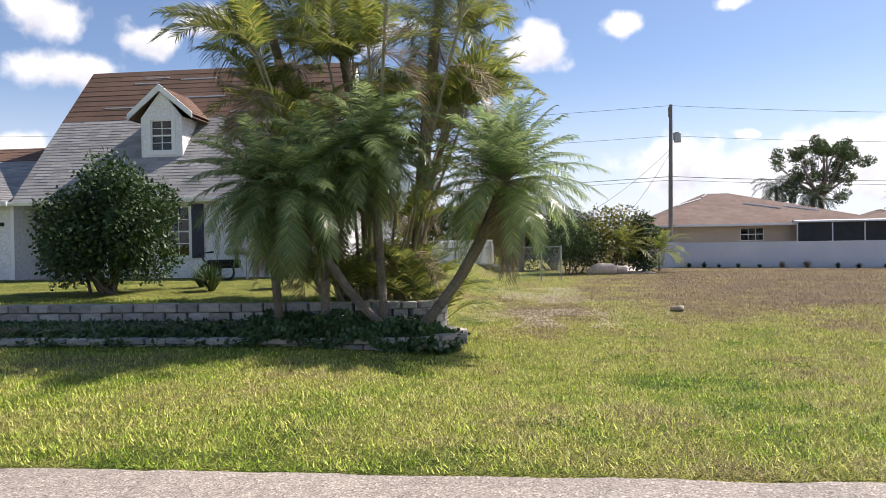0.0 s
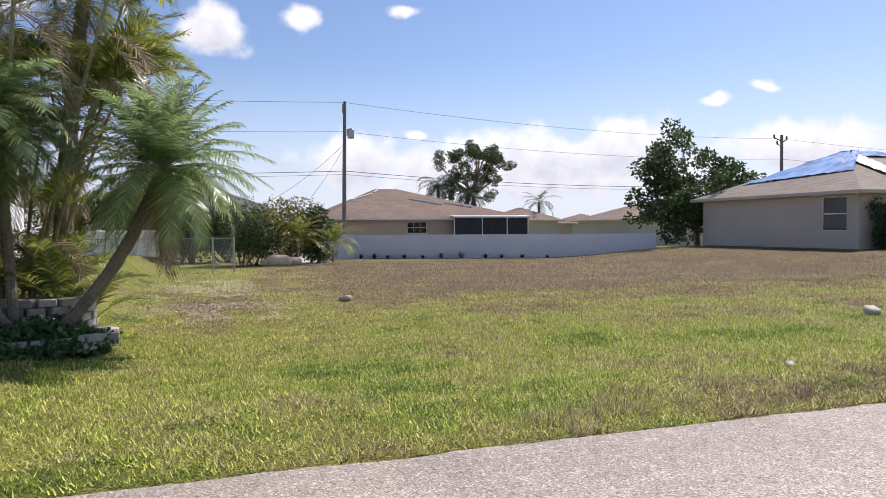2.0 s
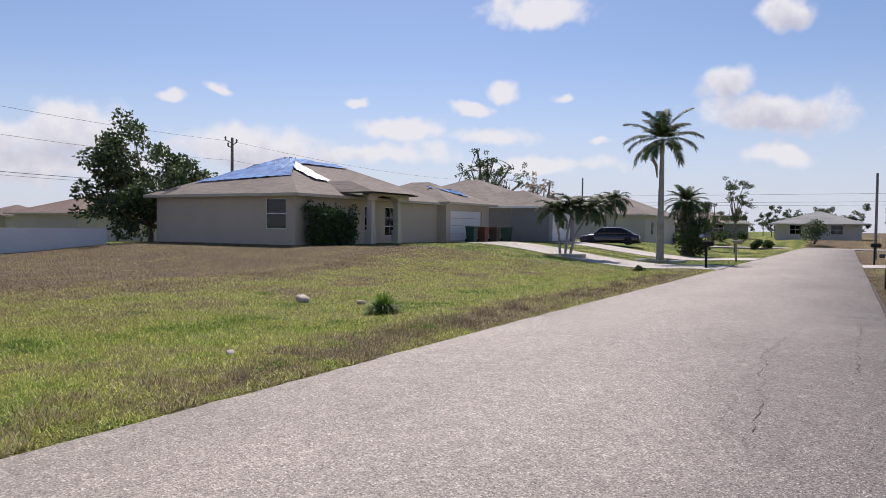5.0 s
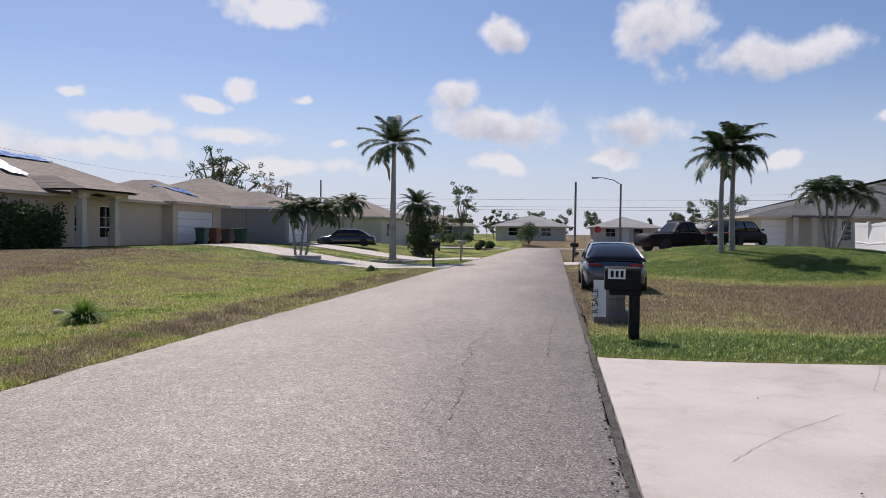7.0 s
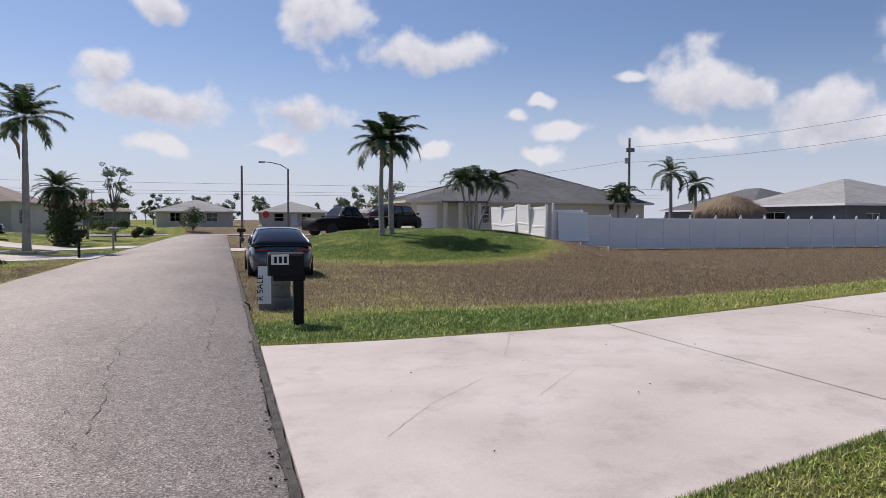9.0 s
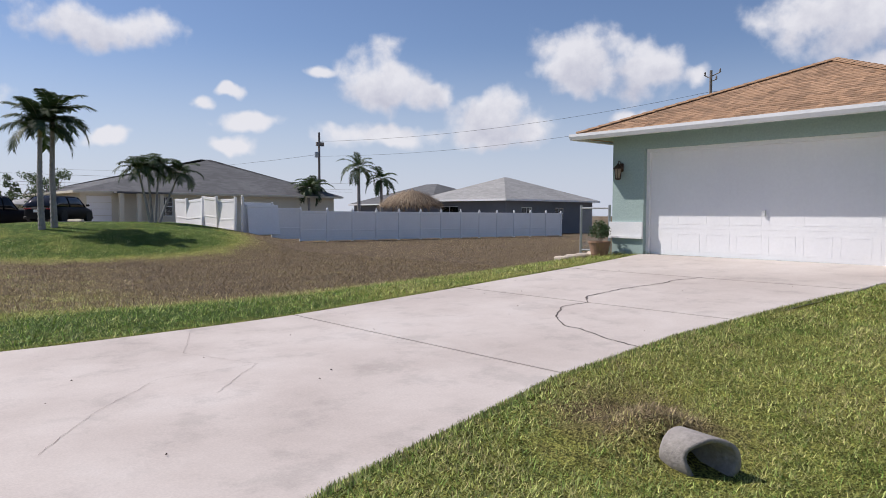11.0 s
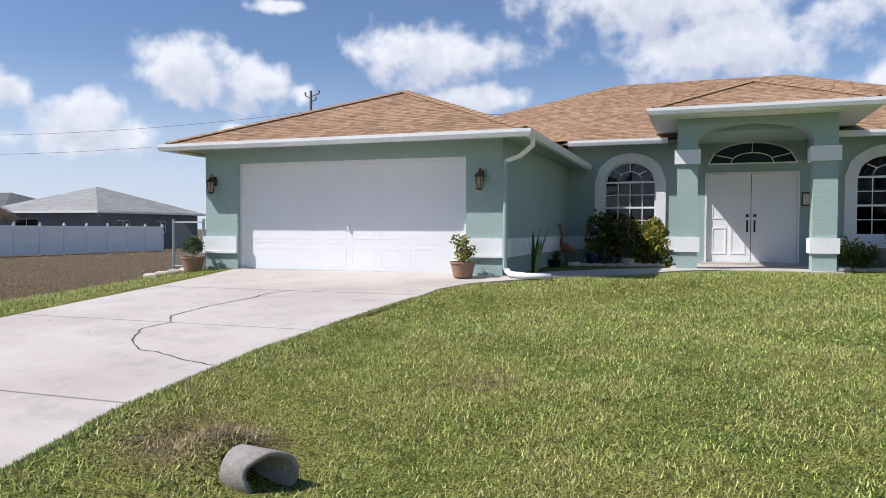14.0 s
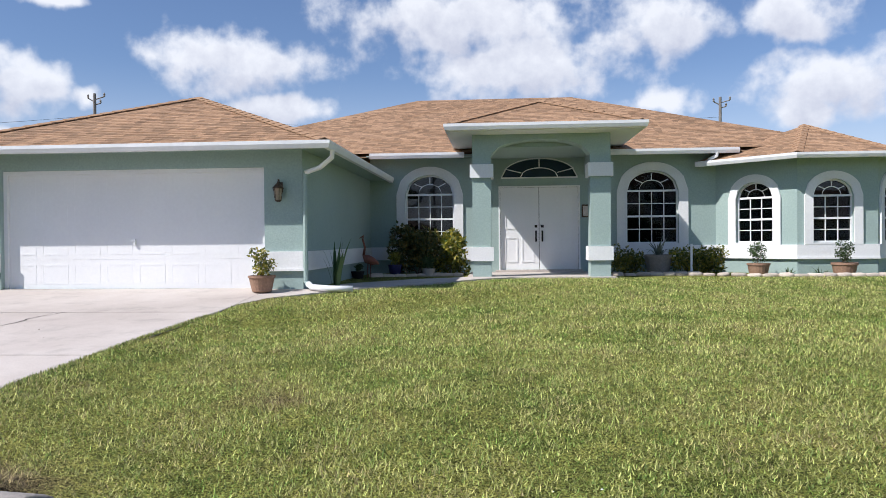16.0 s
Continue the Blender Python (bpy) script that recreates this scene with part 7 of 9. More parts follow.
def block_wall(name, way, z0, rows, h, label, length=0.40, depth=0.24):
    """Courses of rough blocks along a way, every second course shifted."""
    w = thing(name, (*way[0], z0), label, "wall", kind="structure")
    pts = [Vector(p) for p in way]
    seg = [(b - a).length for a, b in zip(pts, pts[1:])]
    total = sum(seg)
    for r in range(rows):
        s = 0.0 if r % 2 else length / 2
        while s < total:
            d, k = s, 0
            while k < len(seg) - 1 and d > seg[k]:
                d -= seg[k]
                k += 1
            p = pts[k].lerp(pts[k + 1], min(1, d / seg[k]))
            t = pts[k + 1] - pts[k]
            ob = new("block", block_mesh)
            ob.parent = w
            ob.matrix_parent_inverse = Matrix.Translation(w.location).inverted()
            zz = z0 + r * h + (gz1(p.x, p.y) * 0)
            ob.matrix_basis = pose(p.x + rnd.uniform(-0.012, 0.012), p.y + rnd.uniform(-0.018, 0.018), zz, rnd.uniform(-2.5, 2.5), rnd.uniform(-1.8, 1.8), math.degrees(math.atan2(t.y, t.x)) + rnd.uniform(-4, 4)) @ Matrix.Diagonal((length - 0.012 - rnd.uniform(0, 0.02), depth, h - rnd.uniform(0.004, 0.016), 1))
            s += length
    return w


block_wall("retaining_wall", [(-12.5, 10.45), (0.25, 10.45)], 0.10, 3, 0.155, "low retaining wall of weathered grey concrete blocks")
block_wall("border_wall", [(-12.5, 9.02), (0.1, 8.98), (0.9, 9.0), (1.45, 9.2), (1.8, 9.6), (1.75, 10.1), (1.4, 10.5)], -0.05, 2, 0.10, "low border of grey concrete blocks round the bed", 0.33, 0.2)
ring = [(0.75 + 0.62 * math.cos(a), 10.75 + 0.62 * math.sin(a)) for a in np.linspace(-2.6, 1.2, 14)]
block_wall("planter_ring", ring, 0.10, 4, 0.125, "round raised planter ring of pale concrete blocks", 0.26, 0.2)
rng = np.random.default_rng(61)
n = 8000
px, py = rng.uniform(-9.5, 1.8, n), rng.uniform(8.84, 10.3, n)
keep = (px < 1.0) | ((px - 0.9) ** 2 + (py - 9.75) ** 2 < 0.88 ** 2)
keep &= rng.uniform(0, 1, n) < np.where(px > -1.5, 1.0, 0.25)
cover = leaf_cloud(np.stack([px, py, ground_z(px, py) + np.where(px > -1.6, 0.16 + 0.09 * np.sin(px * 5.1) * np.sin(py * 7.3), 0.06)], -1)[keep], np.stack([np.full(keep.sum(), 0.10)] * 2 + [np.full(keep.sum(), 0.07)], -1), 34000, 0.055, rng, shell=0.1)
tagged(new("ground_cover", cover.mesh("ground_cover", VINE_LEAF)), "dark green creeping ground cover in the bed", "plants", kind="stuff")
lv, st = Leaves(), Geo()
for i in range(16):
    x, y = rng.uniform(-6, -0.3), rng.uniform(9.2, 9.9)
    frond(lv, st, (x, y, 0.22), rng.uniform(2.7, 3.6) + (3.14 if i % 3 == 0 else 0), 0.12, rng.uniform(0.9, 1.6), 0.25, 26, 0.3, 0.014, rng, fold=0.2)
tagged(new("fallen_fronds", lv.mesh("fallen_fronds", DRY_LEAF)), "dead palm fronds lying along the bed", "leaves", kind="stuff")

# clipped round tree-bush, grasses
bush("round_bush", (-6.85, 14.2, gz1(-6.75, 14.2) - 0.02), (1.66, 1.55, 1.5), 24000, 0.07, BUSH_LEAF, "large dense dark evergreen bush before the white house", seed=62, n=46, lump=0.36, stems=14)
spiky_plant("ornamental_grass", (-4.5, 14.5, gz1(-4.5, 14.5)), 160, 0.75, 0.014, PALM_LEAF, "clump of arching green strap leaves", 63, 0.95)
spiky_plant("ornamental_grass", (-5.2, 15.5, gz1(-5.2, 15.5)), 120, 0.6, 0.014, PALM_LEAF, "clump of arching green strap leaves", 64, 0.95)
bush("hedge_shrub", (-2.6, 15.0, gz1(-2.6, 15)), (0.6, 0.5, 0.55), 1600, 0.05, CROTON_LEAF, "yellow-green shrub behind the palms", seed=65)
crt = thing("garden_cart", (-6.1, 18.8, gz1(-6.1, 18.8)), "dark garden cart with a grey cover on the lawn", "cart")
g = Geo()
for x in (-6.45, -5.85):
    g.tube([(x + 0.22 * math.cos(a), 18.6, gz1(x, 18.6) + 0.24 + 0.22 * math.sin(a)) for a in np.linspace(0, 6.283, 15)], 0.035, 5, False)
part("wheel", g, RUBBER, crt)
g = Geo()
g.block(-6.5, -5.6, 18.6, 19.1, gz1(-6, 18.8) + 0.35, gz1(-6, 18.8) + 0.6, 0.05)
g.tube([(-6.4, 18.7, 0.9), (-6.75, 18.7, 1.35), (-6.3, 18.7, 1.4)], 0.03, 5)
part("frame", g, BLACK_PLASTIC, crt)
g = Geo()
g.block(-5.9, -4.9, 18.5, 19.1, gz1(-5.5, 18.8) + 0.75, gz1(-5.5, 18.8) + 0.92, 0.06)
g.tube([(-5.3, 18.8, gz1(-5.3, 18.8)), (-5.3, 18.8, gz1(-5.3, 18.8) + 0.8)], 0.05, 6)
part("cover", g, METAL_GREY, crt)

# pygmy date palms in the bed
def date_palm(at, top, r, seed, label, fronds=44, length=1.45, dead=5, sagx=(0, 0, 0), el=(1.35, -0.75), droop=(0.9, 1.6)):
    p = [Vector(q) for q in bent((0, 0, 0), (top[0] - at[0], top[1] - at[1], top[2] - at[2]), sagx, 6)]
    return feather_palm("date_palm", at, p, r, r * 1.15, fronds, length, 0.30, 0.023, DATE_LEAF, label, "pygmy date palms", seed, el=el, droop=droop, count=52, dead=dead, step=0.05, sag=0.6, fold=0.2)


date_palm((1.14, 9.6, 0.18), (2.52, 9.75, 2.5), 0.085, 71, "leaning pygmy date palm with a rough brown trunk", 76, 1.5, 14, (0.1, 0, -0.12), (1.5, -0.55), (0.45, 1.5))
date_palm((0.62, 9.6, 0.18), (-0.75, 9.25, 2.3), 0.07, 72, "pygmy date palm bending away from its base", 50, 1.4, 5, (-0.05, 0, -0.2))
date_palm((0.55, 9.75, 0.18), (0.35, 9.9, 3.2), 0.07, 73, "upright pygmy date palm in the bed", 46, 1.4, 4)
date_palm((-1.13, 9.55, 0.18), (-1.3, 9.5, 2.5), 0.07, 74, "pygmy date palm with hanging dead fronds", 48, 1.4, 9)
date_palm((-0.4, 9.6, 0.18), (-0.4, 9.7, 2.75), 0.07, 75, "pygmy date palm with a ragged trunk", 46, 1.4, 9)

# areca clump behind them
ar = thing("areca_clump", (0.2, 12.0, 0.5), "tall clump of areca palms with many ringed canes", "palm tree")
rng = np.random.default_rng(80)
lv, st, old, ost = Leaves(), Geo(), Leaves(), Geo()
for i in range(30):
    a, q = rng.uniform(0, 6.283), rng.uniform(0, 1) ** 0.5
    bx, by = -0.1 + 1.0 * q * math.cos(a), 11.9 + 0.8 * q * math.sin(a)
    hgt = rng.uniform(1.3, 5.8)
    lean = 0.42 * hgt * (0.35 + q)
    tx, ty = bx + lean * math.cos(a) * rng.uniform(0.5, 1.15), by + 0.6 * lean * math.sin(a)
    tx = min(1.95, max(-2.3, tx))
    b = gz1(bx, by)
    c = Geo()
    way = bent((bx, by, b - 0.05), (tx, ty, b + hgt), (-0.15 * math.cos(a), 0, -0.1), 8)
    c.tube(way, [0.038 - 0.002 * k for k in range(8)], 7)
    part("cane", c, CANE, ar)
    for j in range(8):
        az = rng.uniform(0, 6.283) if j % 3 else a + rng.uniform(-0.7, 0.7)
        frond(lv, st, way[-1], az, rng.uniform(0.6, 1.45), rng.uniform(1.4, 2.1), rng.uniform(0.8, 1.9), 54, 0.46, 0.032, rng, fold=0.5, sag=0.6, start=0.2)
    for j in range(5 if i % 2 else 3):
        frond(old, ost, way[-2], rng.uniform(0, 6.283), rng.uniform(-1.0, 0.6), rng.uniform(1.2, 1.8), 1.1, 30, 0.4, 0.02, rng, fold=0.6, sag=0.9, start=0.25)
# young shoots round the foot of the clump
for i in range(16):
    a, q = rng.uniform(0, 6.283), rng.uniform(0.6, 1.2)
    bx, by = 0.15 + 1.1 * q * math.cos(a), 11.5 + 0.8 * q * math.sin(a)
    for j in range(6):
        frond(lv, st, (bx, by, gz1(bx, by) + 0.1), rng.uniform(0, 6.283), rng.uniform(0.8, 1.45), rng.uniform(0.9, 1.7), rng.uniform(0.7, 1.6), 34, 0.36, 0.03, rng, fold=0.4, sag=0.5, start=0.3)
cr = part("crown", lv.mesh("crown", ARECA_LEAF), None, ar)
tagged(part("stalk", st, CANE, cr), kind="stuff")
dd = part("dead_fronds", old.mesh("dead_fronds", DRY_LEAF), None, ar, "brown dry fronds among the green")
tagged(part("stalk", ost, DRY_LEAF, dd), kind="stuff")
# taller trees' fine dry twigs at the back of the clump
for k, (x, y, dx, hgt, sd) in enumerate(((-0.9, 12.8, -1.7, 6.3, 81), (-0.3, 13.2, -0.9, 7.0, 82), (0.6, 13.3, 0.6, 6.9, 83), (0.6, 12.6, 0.5, 5.4, 84))):
    feather_palm("queen_palm", (x, y, gz1(x, y) - 0.05), [(0, 0, 0), (dx * 0.4, 0, hgt * 0.5), (dx, 0.1, hgt)], 0.12, 0.09, 18, 2.1, 0.5, 0.022, ARECA_LEAF if k % 2 else PALM_LEAF, "tall feather palm rising behind the clump", "palms behind the clump", sd, el=(1.2, -0.7), droop=(1.0, 1.8), count=44, dead=7, sag=0.7)

# ---- north: back lots ----
ww = thing("white_wall", (19, 36, 0), "long white-painted concrete garden wall", "wall", kind="structure")
for a, b, h0, h1 in (((11.55, 39.0), (28.2, 33.6), 1.30, 1.28), ((9.15, 38.2), (11.55, 39.05), 1.5, 1.32)):
    d = Vector((b[0] - a[0], b[1] - a[1]))
    nrm = Vector((-d.y, d.x)).normalized() * 0.2
    g = Geo()
    g.slab([a, b, (b[0] + nrm.x, b[1] + nrm.y), (a[0] + nrm.x, a[1] + nrm.y)], -0.2, [h0, h1, h1, h0])
    part("wall", g, WALL_WHITE, ww)
rng = np.random.default_rng(90)
for x, y, s in ((17.3, 36.7, 0.5), (18.6, 36.2, 0.35), (14.2, 37.7, 0.3), (20.6, 35.6, 0.3), (12.6, 38.3, 0.35), (13.3, 38.0, 0.25), (15.2, 37.4, 0.25), (16.2, 37.05, 0.4), (19.5, 36.0, 0.3), (22.0, 35.2, 0.2), (11.9, 38.6, 0.3)):
    spiky_plant("weed", (x, y, gz1(x, y)), 70, s, 0.012, PALM_LEAF if s < 0.4 else DRY_LEAF, "dry weeds at the foot of the wall", int(x * 10), 0.9)

up = thing("utility_pole", (11.25, 40, 0), "weathered wooden utility pole with a transformer", "utility pole", "utility poles")
g = Geo()
g.tube([(11.2, 40, -0.2), (11.25, 40, 4.5), (11.32, 40, 9.1)], [0.135, 0.12, 0.095], 10)
g.block(11.16, 11.28, 39.85, 40.0, 8.4, 8.95, 0.02)
part("pole", g, POLE_WOOD, up)
g = Geo()
g.lathe([(0.01, 0), (0.19, 0.01), (0.2, 0.04), (0.2, 0.5), (0.17, 0.56), (0.05, 0.6)], 14, (11.65, 39.9, 6.95))
g.block(11.4, 11.6, 39.85, 39.95, 7.1, 7.5, 0.01)
part("transformer", g, METAL_GREY, up, "grey can transformer")


def wire(a, b, sag, r=0.012, n=16):
    g = Geo()
    a, b = Vector(a), Vector(b)
    g.tube([tuple(a.lerp(b, t) - Vector((0, 0, sag * 4 * t * (1 - t)))) for t in (k / n for k in range(n + 1))], r, 4)
    return g


lines_ = thing("power_lines", (11.25, 40, 0), "overhead power and telephone wires between the poles", "wires", kind="structure")
for z, zl, zr, r in ((9.05, 9.2, 8.6, 0.011), (7.35, 7.5, 7.0, 0.011), (5.05, 4.9, 5.0, 0.02), (4.85, 4.7, 4.8, 0.012)):
    part("wire", wire((11.3, 40, z), (-38, 42, zl), 0.5, r), WIRE, lines_)
    part("wire", wire((11.3, 40, z), (47, 43.5, zr), 0.5, r), WIRE, lines_)
    part("wire", wire((47, 43.5, zr), (95, 48, zr), 0.5, r), WIRE, lines_)
part("wire", wire((11.25, 40, 6.6), (6.5, 48, 3.0), 0.4, 0.01), WIRE, lines_)
part("wire", wire((11.25, 40, 6.4), (9.5, 49, 2.6), 0.3, 0.01), WIRE, lines_)


def plain_pole(x, y, h, arm=True, z=0.0, brackets=False):
    p = thing("utility_pole", (x, y, z), "distant wooden utility pole", "utility pole", "utility poles")
    g = Geo()
    g.tube([(x, y, z - 0.2), (x, y, z + h)], [0.16, 0.11], 8)
    part("pole", g, POLE_WOOD, p)
    if brackets:
        g = Geo()
        for dx, dz, lift in ((-0.75, -0.25, 0.22), (-0.45, -0.75, 0.10), (0.5, -0.35, 0.28)):
            g.tube([(x, y, z + h + dz - lift), (x + dx, y, z + h + dz)], 0.045, 5)
            g.lathe([(0.03, 0), (0.09, 0.04), (0.05, 0.12), (0.09, 0.18), (0.02, 0.3)], 8, (x + dx, y, z + h + dz))
        part("insulator_bracket", g, POLE_WOOD, p)
    elif arm:
        g = Geo()
        g.block(x - 0.1, x + 0.1, y - 0.55, y + 0.35, z + h * 0.86, z + h * 0.90, 0.02)
        part("crossarm", g, POLE_WOOD, p)
        g = Geo()
        g.lathe([(0.05, 0), (0.2, 0.02), (0.2, 0.55), (0.05, 0.6)], 10, (x, y + 0.3, z + h * 0.74))
        part("transformer", g, METAL_GREY, p, "grey can transformer")
    return p


plain_pole(47, 43.5, 8.9, brackets=True)
plain_pole(67, -41, 9.8)
plain_pole(32.2, -55, 12.85, brackets=True)
plain_pole(-15.4, -59.6, 12.55, brackets=True)
plain_pole(88, -37, 6.9, False)
for a, b in (((67, -41, 8.9), (32.2, -55, 11.2)), ((67, -41, 7.4), (32.2, -55, 9.6)), ((32.2, -55, 11.2), (-15.4, -59.6, 11.0)), ((67, -41, 7.6), (110, -26, 7.4))):
    part("wire", wire(a, b, 0.8, 0.014), WIRE, lines_)
for z in (6.6, 5.6, 5.2):
    part("wire", wire((104, -70, z), (104, 70, z), 0.3, 0.02), WIRE, lines_)
plain_pole(104, -45, 9.5, False, -0.5)
plain_pole(104, 32, 9.5, False, -0.5)

hn = hip_house("beige_house", "beige bungalow with a low brown hip roof behind the white wall", 12.4, 27.3, 51.2, 60, 0.0, 2.5, BEIGE, RED_SHINGLE, 0.9, 0.36, windows=(("S", 5.9, 7.5, 1.3, 2.2, 3, 2),), ridge=((16.9, 55.6, 4.95), (18.7, 55.6, 4.95)), fascia_mat=TRIM)
g = Geo()
g.slab([(21.6, 51.1), (28.2, 51.1), (28.2, 49.7), (21.6, 49.7)], 2.50, [2.72, 2.72, 2.60, 2.60])
part("lanai_roof", g, METAL_WHITE, hn)
g = Geo()
g.box(21.7, 27.9, 49.95, 49.98, 0.2, 2.48)
part("screen", g, SCREEN, hn, "dark insect screen of the lanai")
for x in (21.7, 24.0, 26.1, 27.9):
    g = Geo()
    g.block(x - 0.04, x + 0.04, 49.9, 49.95, 0, 2.45, 0.01)
    part("lanai_post", g, METAL_WHITE, hn)
# pale battens over the patched roof
for (x0, y0), (x1, y1) in (((14.4, 53.4), (16.4, 54.6)), ((19.2, 53.6), (21.6, 52.6)), ((21.9, 53.0), (24.0, 52.1)), ((16.6, 54.9), (17.0, 55.3))):
    g = Geo()
    zz = [2.5 + (4.95 - 2.5) * (y - 50.3) / 5.3 + 0.04 for y in (y0, y1)]
    g.tube([(x0, y0, zz[0]), (x1, y1, zz[1])], 0.06, 5)
    part("roof_batten", g, WHITE_STUCCO, hn, "pale repair strip on the roof")
hip_house("tan_house", "tan house with a russet roof beyond the garden wall", 41.6, 56, 56.5, 66, 0.1, 2.45, BEIGE_PALE, RED_SHINGLE, 0.6, 0.34)
hip_house("tan_house_far", "far tan house with a brown hip roof", 38.6, 45.6, 78, 86, 0.1, 2.7, BEIGE_PALE, RED_SHINGLE, 0.6, 0.4)
hip_house("tan_house_far", "small far tan house with a brown roof", 47.0, 53, 77, 83, 0.1, 2.3, BEIGE_PALE, RED_SHINGLE, 0.5, 0.36)
hip_house("low_grey_house", "grey-roofed house half hidden by bushes", -2, 9, 62, 74, 0.2, 3.4, GREY_WALL, SHINGLE_GREY, 0.6, 0.42)

broad_tree("oak", (31.2, 70, 0.2), 9.9, 7.6, 15000, 0.12, "spreading pine with an open rounded crown behind the bungalow", 101, 0.5, 0.34, n=84, lump=0.085, limbs=14)
feather_palm("queen_palm", (26.5, 68, 0.1), [(0, 0, 0), (0, 0, 6.2)], 0.2, 0.15, 18, 2.6, 0.7, 0.06, PALM_LEAF, "drooping palm beside the spreading tree", "distant palms", 102, el=(1.0, -0.8), droop=(1.3, 2.0), count=30, sag=1.0, dead=4)
feather_palm("queen_palm", (29.0, 66, 0.1), [(0, 0, 0), (0, 0, 5.2)], 0.2, 0.15, 18, 2.6, 0.7, 0.06, PALM_LEAF, "drooping palm beside the spreading tree", "distant palms", 103, el=(1.0, -0.8), droop=(1.3, 2.0), count=30, sag=1.0, dead=4)
feather_palm("queen_palm", (45, 82, 0.1), [(0, 0, 0), (0, 0, 5.0)], 0.2, 0.15, 16, 2.8, 0.6, 0.06, PALM_LEAF, "distant palm showing over the roofs", "distant palms", 104, count=24, sag=0.8)
broad_tree("shade_tree", (32.9, 36.0, 0.4), 6.7, 8.4, 17000, 0.155, "dark leafy tree beside the tan stucco house", 105, 0.16, 0.2, n=110, lump=0.095, limbs=20)
for x, y, r, hgt, sd in ((2.4, 37.5, 1.7, 1.6, 106), (-3.2, 38.5, 1.9, 1.9, 116), (-1.2, 38, 1.8, 1.8, 117), (0.7, 38.5, 1.8, 1.7, 118), (4.4, 37.5, 1.8, 1.7, 119), (5.2, 33, 1.8, 1.6, 107), (7.0, 34, 1.9, 1.7, 108), (8.6, 34.5, 1.4, 1.4, 109), (-5.2, 37.5, 2.0, 2.1, 110)):
    bush("hedge_bush", (x, y, gz1(x, y)), (r, r * 0.8, hgt), 4800, 0.085, TREE_LEAF if sd % 2 else CROTON_LEAF, "tall tangled hedge bush at the back of the lot", seed=sd, group="back hedge", n=26, lump=0.4)
feather_palm("areca_palm", (7.6, 33.4, 0), [(0, 0, 0), (0, 0, 1.1)], 0.06, 0.05, 22, 1.9, 0.4, 0.04, ARECA_LEAF, "yellow-green young palm before the hedge", "hedge palms", 111, count=28, el=(1.3, 0.0))
feather_palm("areca_palm", (9.4, 33.8, 0), [(0, 0, 0), (0, 0, 0.9)], 0.06, 0.05, 20, 1.7, 0.4, 0.04, ARECA_LEAF, "yellow-green young palm before the hedge", "hedge palms", 112, count=28, el=(1.3, 0.0))
feather_palm("hedge_palm", (2.76, 36.0, gz1(2.76, 36.0)), [(0, 0, 0), (0.1, 0, 2.0), (0.2, 0, 3.9)], 0.16, 0.12, 14, 1.8, 0.5, 0.08, PALM_LEAF, "rough-trunked palm before the back hedge", "hedge palms", 113, count=28, dead=9, el=(1.2, -0.6))
trl = thing("utility_trailer", (0.0, 33.0, -0.1), "white box trailer parked behind the palms", "trailer")
g = Geo()
g.block(-1.6, 1.4, 33.0, 34.7, 0.45, 1.65, 0.06)
part("body", g, TRIM, trl)
for x in (-0.8, 0.4):
    g = Geo()
    q = Matrix.Translation((x, 33.0, 0.2)) @ Matrix.Rotation(math.pi / 2, 4, "X")
    g.lathe([(0.15, -0.1), (0.3, -0.1), (0.3, 0.1), (0.15, 0.1)], 14)
    g.v = [tuple(q @ Vector(p)) for p in g.v]
    part("wheel", g, RUBBER, trl)
g = Geo()
g.tube([(1.4, 33.8, 0.35), (2.3, 33.8, 0.32)], 0.06, 6)
part("tow_bar", g, METAL_GREY, trl)
clf = thing("chain_link_fence", (2, 28, 0), "old chain-link fence behind the palms", "fence")
for x in (-1.5, 0.2, 1.9, 3.6, 4.4):
    g = Geo()
    g.tube([(x, 28, -0.2), (x, 28, 1.35)], 0.035, 6)
    part("post", g, METAL_GREY, clf)
g = Geo()
g.tube([(-1.5, 28, 1.3), (4.4, 28, 1.3)], 0.02, 5)
for k in range(60):
    x = -1.5 + 5.9 * k / 60
    g.tube([(x, 28, 0.1), (min(x + 0.6, 4.4), 28, 1.3)], 0.004, 3)
    g.tube([(x, 28, 1.3), (min(x + 0.6, 4.4), 28, 0.1)], 0.004, 3)
part("mesh", g, METAL_GREY, clf)
g = Geo()
g.tube([(0.9, 35.0, gz1(0.9, 35.0) + 0.14), (2.2, 35.3, gz1(2.2, 35.3) + 0.10)], 0.12, 8)
sole("log", g, BARK_GREY, "pale log lying in the grass", "log")
g = Geo()
g.slab([(7.7, 32.6), (9.0, 32.2), (9.3, 38.0), (9.0, 46.0), (7.9, 46.0), (8.3, 38.0)], -0.3, [gz1(x, y) + 0.02 for x, y in ((7.7, 32.6), (9.0, 32.2), (9.3, 38.0), (9.0, 46.0), (7.9, 46.0), (8.3, 38.0))])
sole("gravel_path", g, CONCRETE, "pale gravel path beside the hedge", "path", kind="structure")
gp = thing("white_gate", (8.4, 37, 0), "white post-and-rail gate by the gravel path", "gate")
for x, y in ((7.9, 36.5), (8.15, 38.0), (8.4, 39.5), (8.65, 41.0), (9.05, 38.0)):
    g = Geo()
    g.block(x - 0.07, x + 0.07, y - 0.07, y + 0.07, -0.1, 1.6, 0.01)
    part("post", g, TRIM, gp)
g = Geo()
for z in (0.6, 1.2):
    g.tube([(7.9, 36.5, z), (8.65, 41.0, z)], 0.04, 5)
part("rail", g, TRIM, gp)
